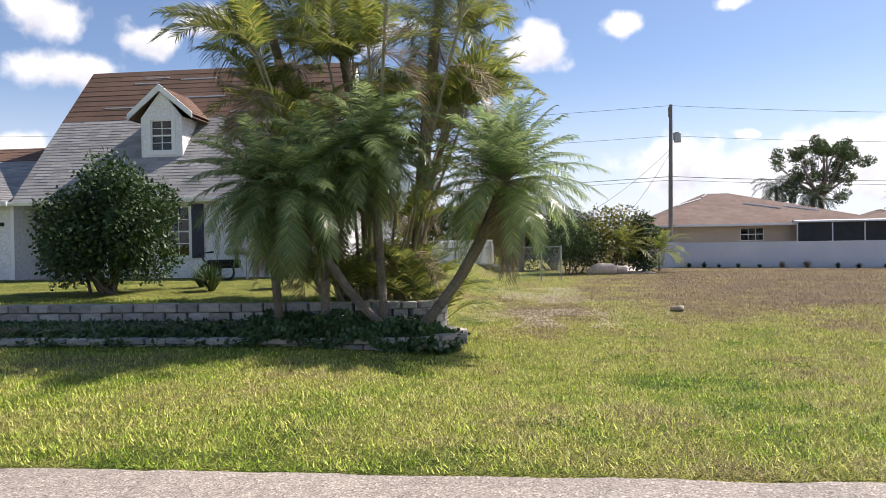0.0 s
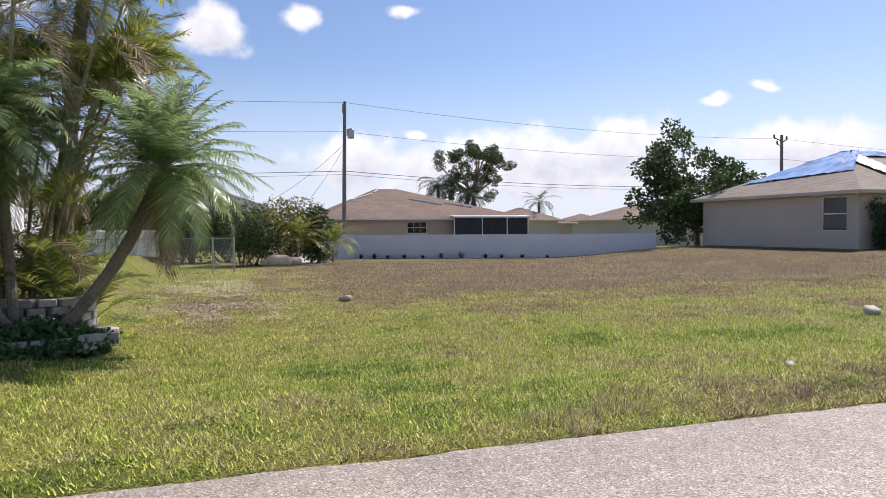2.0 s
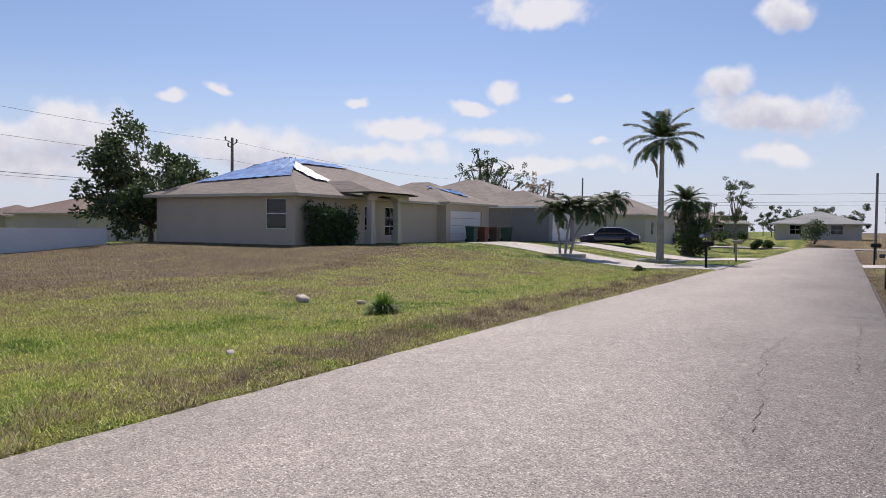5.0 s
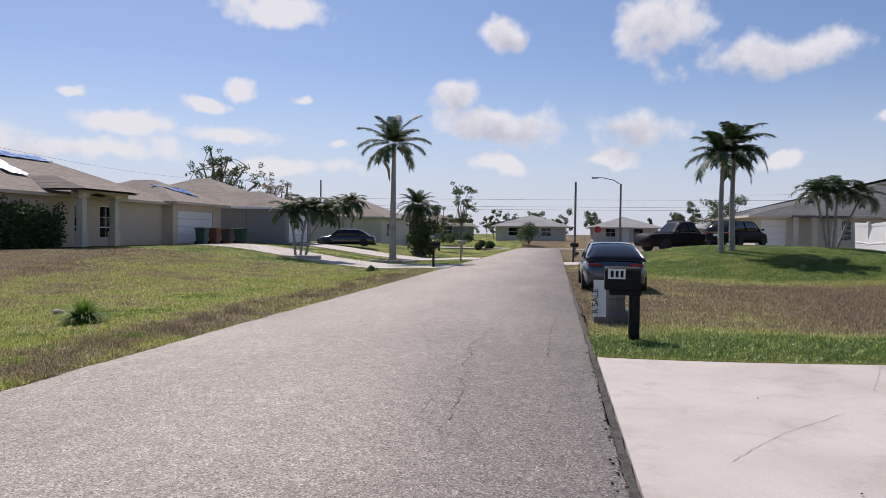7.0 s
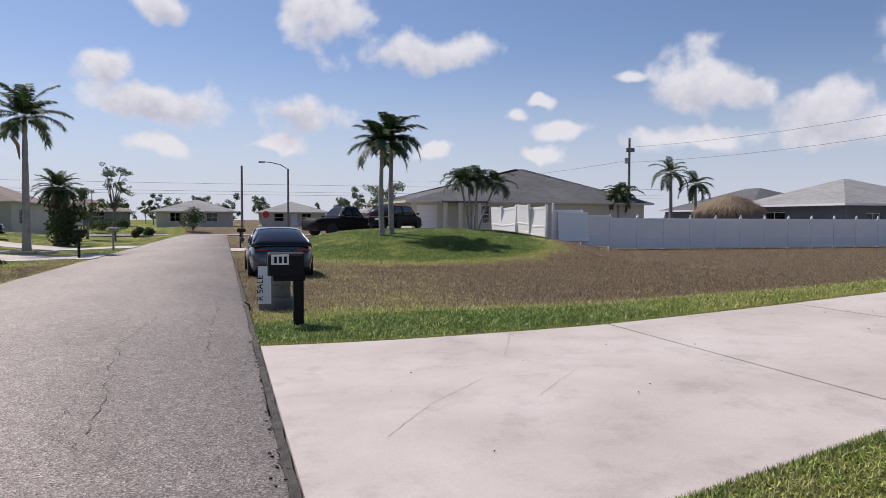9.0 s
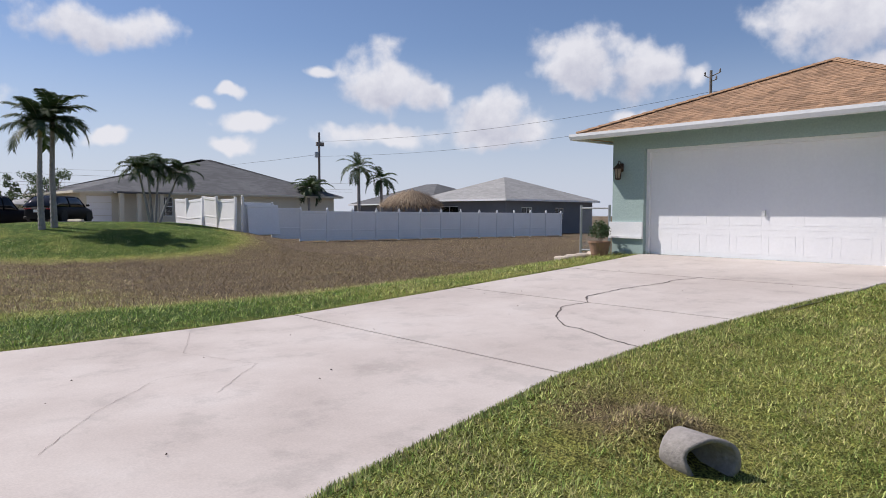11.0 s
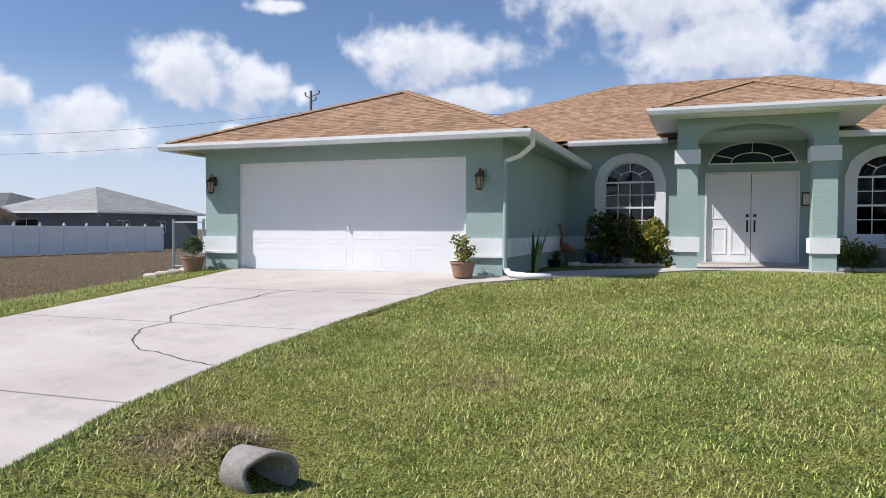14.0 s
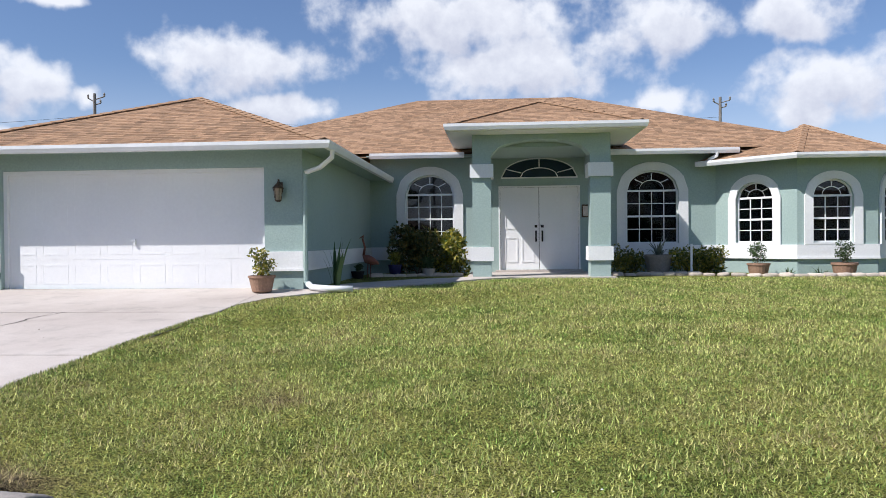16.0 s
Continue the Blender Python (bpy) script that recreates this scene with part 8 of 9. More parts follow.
for k, (x, y, s) in enumerate(((6.6, 32.2, 0.8), (7.3, 32.5, 0.6), (6.1, 32.6, 0.5))):
    st_ = sole("boulder", Geo().block(-0.5, 0.5, -0.5, 0.5, 0, 1, 0.22).mesh("boulder", ROCK, True), None, "rough boulder in a heap by the path", "rock", "boulders")
    st_.matrix_basis = pose(x, y, gz1(x, y) - 0.05, 0, 0, 40 * k) @ Matrix.Diagonal((s * 1.4, s, s * 0.7, 1))
# small stones on the lot
for x, y, s in ((6.25, 14.9, 0.16), (15.95, 9.25, 0.2), (16.4, 7.9, 0.12), (9.5, 4.9, 0.08)):
    st_ = sole("stone", base_stone, None, "pale stone lying in the grass", "stone", "stones on the lot")
    st_.matrix_basis = pose(x, y, gz1(x, y) - 0.01, 0, 8, 30 * s * 100) @ Matrix.Diagonal((s * 2, s * 1.2, s * 0.8, 1))
spiky_plant("grass_tuft", (14.8, 6.2, gz1(14.8, 6.2) - 0.02), 800, 0.45, 0.012, WEED_LEAF, "low tuft of bright green grass", 115, 1.35)

# ---- north-east: tan house with the tarped roof ----
X0, Y0 = 31.0, 22.6
th = hip_house("tarped_house", "tan stucco house with a taupe roof under a blue tarp", X0, 46, Y0, 33.0, 0.62, 3.22, BEIGE, TAUPE_SHINGLE, 0.5, 0.42, windows=(("W", 9.0 - 0.62, 9.0 + 0.78, 1.40, 2.98, 1, 2), ("S", 6.0, 7.0, 1.0, 2.75, 2, 3), ("S", 8.1, 9.3, 1.0, 2.75, 2, 3)))
g = hip_house("tarped_house_garage", "projecting garage of the tan house with a white door", 45.4, 52.0, 21.9, 30, 0.66, 3.3, BEIGE, TAUPE_SHINGLE, 0.5, 0.42, doors=(("S", 0.6, 5.4, 2.75, "garage_door"),))
for x in (35.5, 38.15):
    g = Geo()
    g.block(x - 0.17, x + 0.17, 20.95, 21.3, 0.6, 3.2, 0.02)
    g.block(x - 0.24, x + 0.24, 20.9, 21.36, 0.6, 1.4, 0.02)
    g.block(x - 0.26, x + 0.26, 20.87, 21.38, 3.05, 3.3, 0.03)
    part("portico_column", g, BEIGE_PALE, th)
roof_faces(th, [[(34.6, 20.3, 3.45), (39.3, 20.3, 3.45), (38.1, 22.8, 4.15), (35.8, 22.8, 4.15)], [(39.3, 20.3, 3.45), (39.3, 24.5, 3.45), (38.1, 24.5, 4.15), (38.1, 22.8, 4.15)], [(34.6, 24.5, 3.45), (34.6, 20.3, 3.45), (35.8, 22.8, 4.15), (35.8, 24.5, 4.15)]], TAUPE_SHINGLE, TAUPE_SHINGLE, 0.3, 0.9, "portico_roof")
g = Geo()
at, _ = face_map(lambda x, y, z: (x, y, z), (34.95, 20.9), (39.05, 20.9), (0, 1))
g = wall_geo(at, 4.1, 3.0, 3.45, [(0.75, 3.0, 3.0, 3.02, 0.3)], 0.4)
part("portico_arch", g, BEIGE, th)
# tarp, draped over the western hip
def drape(quad, mat, name, n=30, lift=0.045, amp=0.14, seed=0):
    g = Geo()
    a, b, c, d = (Vector(q) for q in quad)
    v = []
    for i in range(n + 1):
        for j in range(n + 1):
            p = (a.lerp(b, i / n)).lerp(d.lerp(c, i / n), j / n)
            w = amp * abs(noise.noise((i * 0.55 + seed + j * 0.1, j * 0.12, seed))) + (0.03 * noise.noise((i * 0.2, seed * 3, 0)) if j in (0, n) else 0)
            v.append((p.x + (0.3 * noise.noise((i * 0.28, 5, seed)) if j == n else 0), p.y, p.z + lift + w))
    f = [(i * (n + 1) + j, (i + 1) * (n + 1) + j, (i + 1) * (n + 1) + j + 1, i * (n + 1) + j + 1) for i in range(n) for j in range(n)]
    g.add(v, f)
    ob = part(name, g, mat, th, smooth=True)
    ob["label"] = "wrinkled storm tarpaulin nailed to the roof"
    return ob


ww_, zr_ = 5.7, 3.22 + 0.42 * 5.7
def wroof(y, t):
    """A point of the west roof face: y along the eave, t up the slope."""
    return (30.5 + ww_ * t, y, 3.22 + 0.42 * ww_ * t)


drape([wroof(31.3, 0.30), wroof(24.7, 0.45), wroof(27.0, 0.98), wroof(28.2, 0.98)], TARP, "tarp", seed=1)
drape([(36.2, 27.8, zr_ - 0.02), (36.2, 26.9, zr_ - 0.35), (41.0, 27.0, zr_ - 0.33), (41.0, 27.9, zr_ - 0.02)], TARP, "tarp", seed=2)
drape([(34.5, 26.0, 3.22 + 0.42 * 3.9), (34.4, 24.2, 3.22 + 0.42 * 2.1), (35.6, 24.0, 3.22 + 0.42 * 1.9), (36.0, 27.4, zr_ - 0.12)], TARP_PALE, "tarp", seed=3, lift=0.09)
drape([(47.3, 24.6, 3.3 + 0.42 * 2.4 + 0.1), (47.6, 23.6, 3.3 + 0.42 * 2.2), (49.6, 22.4, 3.3 + 0.42 * 1.0), (49.9, 23.6, 3.3 + 0.42 * 2.2)], TARP, "tarp", seed=4)
iv = thing("ivy_hedge", (33.9, 21.9, 0.55), "dark overgrown square hedge against the tan wall", "hedge")
rng = np.random.default_rng(120)
hc = np.stack([rng.uniform(31.5, 35.0, 90), rng.uniform(21.75, 22.35, 90), 0.6 + 2.0 * rng.uniform(0, 1, 90) * (1 - 0.25 * (rng.uniform(0, 1, 90) > 0.8))], -1)
part("leaves", leaf_cloud(hc, rng.uniform(0.28, 0.42, 90), 9000, 0.09, rng, shell=0.3).mesh("leaves", BUSH_LEAF), None, iv)
for x, y, mat, lab, sd in ((47.0, 20.75, (0.02, 0.06, 0.045), "green wheeled rubbish bin on the drive", 1), (48.4, 20.6, (0.12, 0.045, 0.03), "reddish-brown wheeled rubbish bin on the drive", 2), (50.0, 20.45, (0.06, 0.05, 0.035), "brown wheeled rubbish bin on the drive", 3), (51.6, 20.25, (0.02, 0.06, 0.045), "green wheeled rubbish bin on the drive", 4)):
    z = gz1(x, y)
    b = thing("wheelie_bin", (x, y, z), lab, "bin", "rubbish bins")
    m = surface("bin_plastic_%d" % sd, mat, tuple(c * 1.3 for c in mat), 0.5, 3, 20, 0.1)
    g = Geo()
    g.loft([[(x + a * sx, y + a * sy, z + h) for sx, sy in ((-1, -1), (1, -1), (1, 1), (-1, 1))] for a, h in ((0.26, 0.05), (0.33, 1.0), (0.36, 1.02))])
    part("body", g, m, b)
    g = Geo()
    g.block(x - 0.38, x + 0.38, y - 0.38, y + 0.38, z + 1.02, z + 1.10, 0.03)
    part("lid", g, m, b)
    g = Geo()
    g.tube([(x - 0.36, y + 0.25, z + 0.12), (x + 0.36, y + 0.25, z + 0.12)], 0.12, 10)
    part("wheels", g, RUBBER, b)


def ground_slab(name, pts, label, mat=None, up=0.03):
    g = Geo()
    n = 14
    (a, b, c, d) = (Vector((*p, 0)) for p in pts)
    rings = []
    for k in range(n + 1):
        l, r = a.lerp(d, k / n), b.lerp(c, k / n)
        row = [l.lerp(r, j / 4) for j in range(5)]
        rings.append([(p.x, p.y, gz1(p.x, p.y) + up) for p in row] + [(p.x, p.y, gz1(p.x, p.y) - 0.15) for p in row[::-1]])
    g.loft(rings)
    return sole(name, g, mat or CONCRETE, label, "driveway", kind="structure")


ground_slab("tan_house_drive", [(35.2, 3.0), (40.0, 3.0), (51.8, 21.6), (45.8, 21.6)], "pale concrete drive of the tan house")
ground_slab("grey_house_drive", [(48.5, 3.0), (53.0, 3.0), (60.2, 17.7), (54.6, 17.7)], "pale concrete drive of the grey house")
hip_house("grey_house", "grey stucco house with a taupe hip roof", 54.2, 66, 21.0, 34, 0.62, 3.3, GREY_WALL, TAUPE_SHINGLE, 0.5, 0.40)
hip_house("grey_house_garage", "garage wing of the grey house with a white door", 54.24, 59.8, 17.9, 20.97, 0.62, 3.28, GREY_WALL, TAUPE_SHINGLE, 0.5, 0.40, doors=(("S", 0.7, 5.0, 2.75, "garage_door"),), ridge=((57.0, 21.0, 4.6), (57.0, 24.0, 4.6)))
car("pickup_truck", (50.2, -9.7, gz1(50.2, -9.7) + 0.03), 118, 5.6, 2.0, 1.95, PAINT_BLACK, "black pickup truck parked on a drive", belt=0.62, cabin=(0.30, 0.42, 0.58, 0.66), wheel=0.42, clearance=0.4, bed=True)
car("suv", (48.0, -12.6, gz1(48.0, -12.6) + 0.03), -40, 4.6, 1.88, 1.5, PAINT_BLACK, "black sport utility vehicle parked before the house", belt=0.62, cabin=(0.24, 0.38, 0.8, 0.98), wheel=0.36, clearance=0.24)
ground_slab("cream_house_drive", [(46.0, -9.0), (52.0, -8.0), (57.8, -17.0), (46.2, -14.5)], "pale concrete drive of the cream house")
ground_slab("side_drive", [(44.6, -2.5), (49.2, -2.5), (52.0, -8.0), (46.0, -9.0)], "pale concrete apron at the street")
car("coupe", (60.4, 15.0, gz1(60.4, 15.0)), 100, 4.7, 1.85, 1.42, PAINT_NAVY, "dark navy sedan parked on a drive", cabin=(0.24, 0.42, 0.62, 0.9))


def letterbox(x, y, mat, label, box=0.24):
    z = gz1(x, y)
    b = thing("letterbox", (x, y, z), label, "letterbox", "street letterboxes")
    g = Geo()
    g.block(x - 0.05, x + 0.05, y - 0.05, y + 0.05, z - 0.2, z + 1.0, 0.01)
    part("post", g, mat, b)
    g = Geo()
    g.block(x - 0.11, x + 0.11, y - 0.32, y + 0.2, z + 1.0, z + 1.0 + box, 0.05)
    part("box", g, mat, b)


letterbox(37.0, 3.75, BLACK_PLASTIC, "black letterbox on a post by the drive")
letterbox(45.8, 3.6, surface("tan_letterbox", (0.30, 0.27, 0.20), (0.38, 0.34, 0.26), 0.6, 3, 15, 0), "tan letterbox on a post by the street")
letterbox(49.5, -3.1, BLACK_PLASTIC, "black letterbox by the street")
feather_palm("royal_palm", (45.5, 7.7, gz1(45.5, 7.7) - 0.05), [(0, 0, 0), (-0.02, 0, 3.4), (0.05, 0, 6.4)], 0.23, 0.12, 20, 2.35, 0.55, 0.12, PALM_LEAF, "tall royal palm with a smooth grey trunk", "", 121, el=(1.4, -0.25), droop=(0.7, 1.5), count=44, bark=BARK_GREY, crownshaft=0.8, step=0.3, sag=0.6, fold=0.15, dead=0)
g = Geo()
g.tube([(45.3, 8.12, 5.85), (45.28, 8.16, 5.65), (45.36, 7.98, 5.3), (45.40, 7.92, 4.6)], [0.05, 0.11, 0.09, 0.03], 6)
sole("hanging_leaf_sheath", g, DRY_LEAF, "brown dead leaf sheath hanging on the palm trunk", "palm leaf")
ring = [(45.5 + 1.3 * math.cos(a), 7.7 + 1.3 * math.sin(a)) for a in np.linspace(0, 6.283, 22)]
block_wall("palm_planter", ring, gz1(45.5, 7.7) - 0.05, 1, 0.22, "low ring of grey blocks round the royal palm", 0.4, 0.2)
for dx, dy, hgt, sd in ((0, 0.3, 2.3, 122), (0.3, -0.3, 2.6, 123), (0.5, -0.9, 2.4, 124)):
    x, y = 41.5, 12.2
    feather_palm("christmas_palm", (x + dx * 0.4, y + dy * 0.4, gz1(x, y) - 0.05), [(0, 0, 0), (dx * 0.3, dy * 0.3, hgt * 0.5), (dx, dy, hgt)], 0.08, 0.055, 16, 1.35, 0.42, 0.11, PALM_LEAF, "short curved palm on the lawn of the tan house", "lawn palms", sd, el=(1.2, -0.2), droop=(1.3, 2.0), count=28, bark=BARK_GREY, crownshaft=0.3, sag=0.6, fold=0.1)
g = Geo()
g.slab([(41.6 + 1.1 * math.cos(a), 12.0 + 1.1 * math.sin(a)) for a in np.linspace(0, 6.0, 16)], gz1(41.6, 12) - 0.1, gz1(41.6, 12) + 0.12)
sole("mulch_bed", g, STONE, "low round planting bed under the palms", "bed", kind="structure")
for x, y, hgt, sd in ((72, 18, 3.9, 125), (74, 19.5, 3.6, 126)):
    feather_palm("christmas_palm", (x, y, gz1(x, y)), [(0, 0, 0), (0.1, 0, hgt)], 0.1, 0.07, 16, 1.9, 0.55, 0.16, PALM_LEAF, "palm before a distant house", "lawn palms", sd, el=(1.2, -0.3), droop=(1.2, 2.0), count=24, bark=BARK_GREY, sag=0.6)
feather_palm("shaggy_palm", (58.5, 8.6, gz1(58.5, 8.6)), [(0, 0, 0), (0.1, 0, 2.2), (0.2, 0.2, 4.0)], 0.45, 0.3, 30, 1.7, 0.5, 0.14, PALM_LEAF, "shaggy old palm overgrown at its base", "", 127, el=(1.3, -0.9), droop=(0.6, 1.4), count=26, dead=14)
bush("palm_base_bush", (58.3, 8.3, gz1(58.5, 8.6)), (1.4, 1.2, 1.5), 3600, 0.13, TREE_LEAF, "dark shrub round the shaggy palm", seed=128)
bush("drain_shrub", (34.4, 6.1, gz1(34.4, 6.1) - 0.02), (0.4, 0.3, 0.12), 300, 0.06, BUSH_LEAF, "low dark weeds at a drain", seed=129)

# ---- the end of the street ----
hip_house("arched_house", "beige house with an arched entry", 84, 100, 18, 30, 0.2, 3.3, BEIGE_PALE, TAUPE_SHINGLE, 0.6, 0.42, windows=(("S", 3, 4.4, 1.0, 2.6, 2, 2),))
for nm, x, y, w, wl, rf in (("far_house", 124, 2.2, 11.5, BEIGE_PALE, SHINGLE_LIGHT), ("far_house", 126, -13.4, 10.5, BEIGE_PALE, SHINGLE_LIGHT), ("far_house", 124, 19, 12, GREY_WALL, TAUPE_SHINGLE), ("far_house", 130, -32, 13, CREAM, SHINGLE_LIGHT), ("far_house", 130, 38, 13, CREAM, TAUPE_SHINGLE)):
    hip_house(nm, "pale house far off across the side street", x, x + 11, y - w / 2, y + w / 2, 0.45, 2.8, wl, rf, 0.9, 0.31, course=0.6, tab=2.0, windows=(("W", 2.0, 3.6, 1.2, 2.6, 2, 2), ("W", w - 4.0, w - 2.4, 1.2, 2.6, 2, 2)), doors=(("W", w / 2 - 0.5, w / 2 + 0.6, 2.6, "door"),))
rng = np.random.default_rng(130)
for k in range(62):
    a, d = (rng.uniform(62, 118), rng.uniform(150, 230)) if k < 40 else (rng.uniform(80, 106), rng.uniform(140, 190))
    x, y = 3.4 + d * math.sin(radians(a)), -2 + d * math.cos(radians(a))
    broad_tree("distant_tree", (x, y, gz1(x, y)), rng.uniform(3.5, 7.5), rng.uniform(2.5, 4.5), 720, 0.2, "thin distant pine at the edge of the plots", int(200 + k), 0.25, 0.12, n=16, lump=0.13, limbs=5)
for x, y, h, w, cnt, sd in ((75, 9.7, 5.4, 2.4, 1100, 231), (75, 7.4, 7.2, 2.8, 1300, 232), (66, -16, 5.0, 4.5, 1600, 235)):
    broad_tree("street_tree", (x, y, -0.4), h, w, cnt * 2, 0.09, "thin open-crowned tree near the side street", sd, 0.35, 0.13, n=48, lump=0.13, limbs=12, flat=0.5)
for x, y, h, w, cnt, sd in ((88, 40, 12.5, 9, 900, 233), (97, 36, 9, 7, 500, 234)):
    broad_tree("storm_torn_tree", (x, y, -0.4), h, w, cnt * 4, 0.16, "storm-torn tree with bare twisted limbs", sd, 0.3, 0.5, n=80, lump=0.06, limbs=22, mat=DRY_LEAF if sd == 234 else TREE_LEAF)
for x, y, r, sd in ((110, 2.0, (2.2, 1.8, 1.6), 236), (108, 12, (2.6, 3.4, 1.0), 237), (100, 17, (2.0, 3.0, 0.9), 238), (92, 6.5, (1.0, 1.6, 0.6), 239)):
    bush("roadside_scrub", (x, y, gz1(x, y)), r, 1500, 0.16, TREE_LEAF, "dull green scrub on the vacant plots", seed=sd)
sp = thing("street_pole", (62, -3.5, -0.25), "slim dark wooden pole beside the street", "pole")
g = Geo()
g.tube([(62, -3.5, -0.4), (62, -3.5, 5.75)], [0.1, 0.08], 8)
part("pole", g, POLE_WOOD, sp)
sl = thing("street_lamp", (85, -9.0, -0.4), "tall street lamp with a long curved arm", "street lamp")
g = Geo()
g.tube([(85, -9, -0.5), (85, -9, 7.2)], [0.13, 0.1], 10)
part("pole", g, POLE_WOOD, sl)
g = Geo()
g.tube([(85, -9, 7.1), (84.9, -8.2, 7.6), (84.8, -7.0, 7.85), (84.7, -6.3, 7.85)], 0.05, 6)
g.block(84.55, 84.85, -6.5, -5.8, 7.75, 7.92, 0.04)
part("arm", g, METAL_GREY, sl)
ss = thing("stop_sign", (91, -6.9, -0.4), "red octagonal stop sign at the corner", "sign")
g = Geo()
g.tube([(91, -6.9, -0.5), (91, -6.9, 2.5)], 0.04, 6)
part("post", g, METAL_GREY, ss)
g = Geo()
oct_ = [(math.cos(math.pi / 8 + k * math.pi / 4) * 0.42, math.sin(math.pi / 8 + k * math.pi / 4) * 0.42) for k in range(8)]
g.add([(90.93, -6.9 + a, 2.15 + b) for a, b in oct_] + [(90.95, -6.9 + a, 2.15 + b) for a, b in oct_], [tuple(range(8)), tuple(range(8, 16))] + [(i, (i + 1) % 8, 8 + (i + 1) % 8, 8 + i) for i in range(8)])
part("plate", g, surface("stop_red", (0.42, 0.02, 0.02), (0.5, 0.03, 0.03), 0.4, 3, 10, 0), ss, "red plate")

# ---- broken road edge and grass ----
rng = np.random.default_rng(300)
g = Geo()
rings = []
for x in np.arange(4.5, 30, 0.025):
    w0 = 0.012 + 0.045 * noise.noise((x * 2.3, 1, 0)) + 0.05 * noise.noise((x * 9.0, 5, 0)) + 0.04 * noise.noise((x * 31.0, 2, 0))
    w1 = 0.05 + 0.04 * noise.noise((x * 3.1, 8, 0))
    z = float(road_z(x))
    rings.append([(x, ROAD_S + max(0.02, w0), z + 0.006), (x, ROAD_S - 0.02 - w1 * 0.4, z + 0.010)])
g.loft(rings, close=False)
sole("road_edge", g, EDGE, "crumbled dark edge of the asphalt", "road", kind="structure")
# crumbs of asphalt along the broken edge
crumb = Geo().block(-0.5, 0.5, -0.5, 0.5, 0, 1, 0.2).mesh("crumb", EDGE)
for k in range(70):
    x, y, s = rng.uniform(5.6, 13.5), ROAD_S + rng.normal(0.03, 0.04), rng.uniform(0.006, 0.018)
    ob = new("crumb", crumb)
    ob.parent = road
    ob.matrix_basis = pose(x, y, float(road_z(x)) + 0.004, 0, 0, rng.uniform(0, 90)) @ Matrix.Diagonal((s * 1.4, s, s * 0.6, 1))
for pts, w, sd in (([(9, -1.2), (13, -0.9), (16, -1.2)], 0.008, 21), ([(12, -1.9), (17, -2.0), (22, -1.7)], 0.008, 23), ([(5.6, -1.5), (6.4, -1.2), (7.4, -1.4)], 0.006, 25), ([(8.2, -1.6), (8.9, -1.0), (9.8, -0.9)], 0.007, 26)):
    rnd = random.Random(sd)
    line = []
    for (x0, y0), (x1, y1) in zip(pts, pts[1:]):
        for i in range(24):
            t = i / 24
            line.append((x0 + (x1 - x0) * t + rnd.uniform(-0.03, 0.03), y0 + (y1 - y0) * t + rnd.uniform(-0.05, 0.05)))
    g = Geo()
    rings = []
    for x, y in line:
        ww = w * rnd.uniform(0.3, 1.2)
        z = float(road_z(x)) + 0.034 - 0.03 * min(1.0, abs(y - 0.3) / 2.75)
        rings.append([(x, y - ww / 2, z + 0.003), (x, y + ww / 2, z + 0.003)])
    g.loft(rings, close=False)
    part("crack", g, CRACK, road)


def blades(name, count, region, height, width, label, rng, clump=0.0, dry_add=0.0, inside=None, mat=BLADE):
    """Grass blades over a stretch of ground."""
    x0, x1, y0, y1 = region
    x, y = rng.uniform(x0, x1, count), rng.uniform(y0, y1, count)
    e, w = drive_edges(y)
    ok = ~((y > ROAD_S - 0.02) & (y < ROAD_N + 0.0)) & ~((y < ROAD_S) & (y > -15.3) & (x < e + 0.01) & (x > w - 0.01))
    ok &= ~((y > 8.95) & (y < 10.6) & (x < 1.8)) & (np.hypot(x - 5.70, y + 6.28) > 0.22)
    if inside is not None:
        ok &= inside(x, y)
    x, y = x[ok], y[ok]
    n = len(x)
    z = ground_z(x, y)
    pat = np.array([noise.noise((a * 1.1, b * 1.1, 3)) for a, b in zip(x, y)])
    tall = 1.3 * height * rng.uniform(0.45, 1.25, n) * (1 + 0.3 * pat)
    az = rng.uniform(0, 2 * np.pi, n)
    lean = rng.uniform(0.45, 1.5, n)
    d = np.stack([np.cos(az) * np.sin(lean), np.sin(az) * np.sin(lean), np.cos(lean)], -1) * tall[:, None]
    s = np.stack([-np.sin(az), np.cos(az), 0 * az], -1) * (width * rng.uniform(0.6, 1.3, n))[:, None]
    b = np.stack([x, y, z - 0.004], -1)
    v = np.stack([b - s, b + s, b + d], 1).reshape(-1, 3)
    me = raw_mesh(name, v, np.arange(n)[:, None] * 3 + np.array([[0, 1, 2]]), mat)
    fine = np.array([noise.noise((a * 4.3, b * 4.3, 7)) for a, b in zip(x, y)])
    dry = np.clip(dryness(x, y) + 0.22 * pat + 0.2 * fine + dry_add, 0, 1)
    a = me.attributes.new("dry", "FLOAT", "POINT")
    a.data.foreach_set("value", np.repeat(dry, 3).astype(np.float32))
    return tagged(new(name, me), label, "grass", kind="stuff")


near_n = lambda x, y: rng.uniform(0, 1, len(x)) < np.clip(1.25 - (y - ROAD_N) / 11.0, 0.12, 1)
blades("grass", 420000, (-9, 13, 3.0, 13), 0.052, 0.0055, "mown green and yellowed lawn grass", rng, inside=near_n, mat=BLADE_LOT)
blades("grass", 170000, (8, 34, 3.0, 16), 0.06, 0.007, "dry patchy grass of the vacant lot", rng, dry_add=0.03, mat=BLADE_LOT)
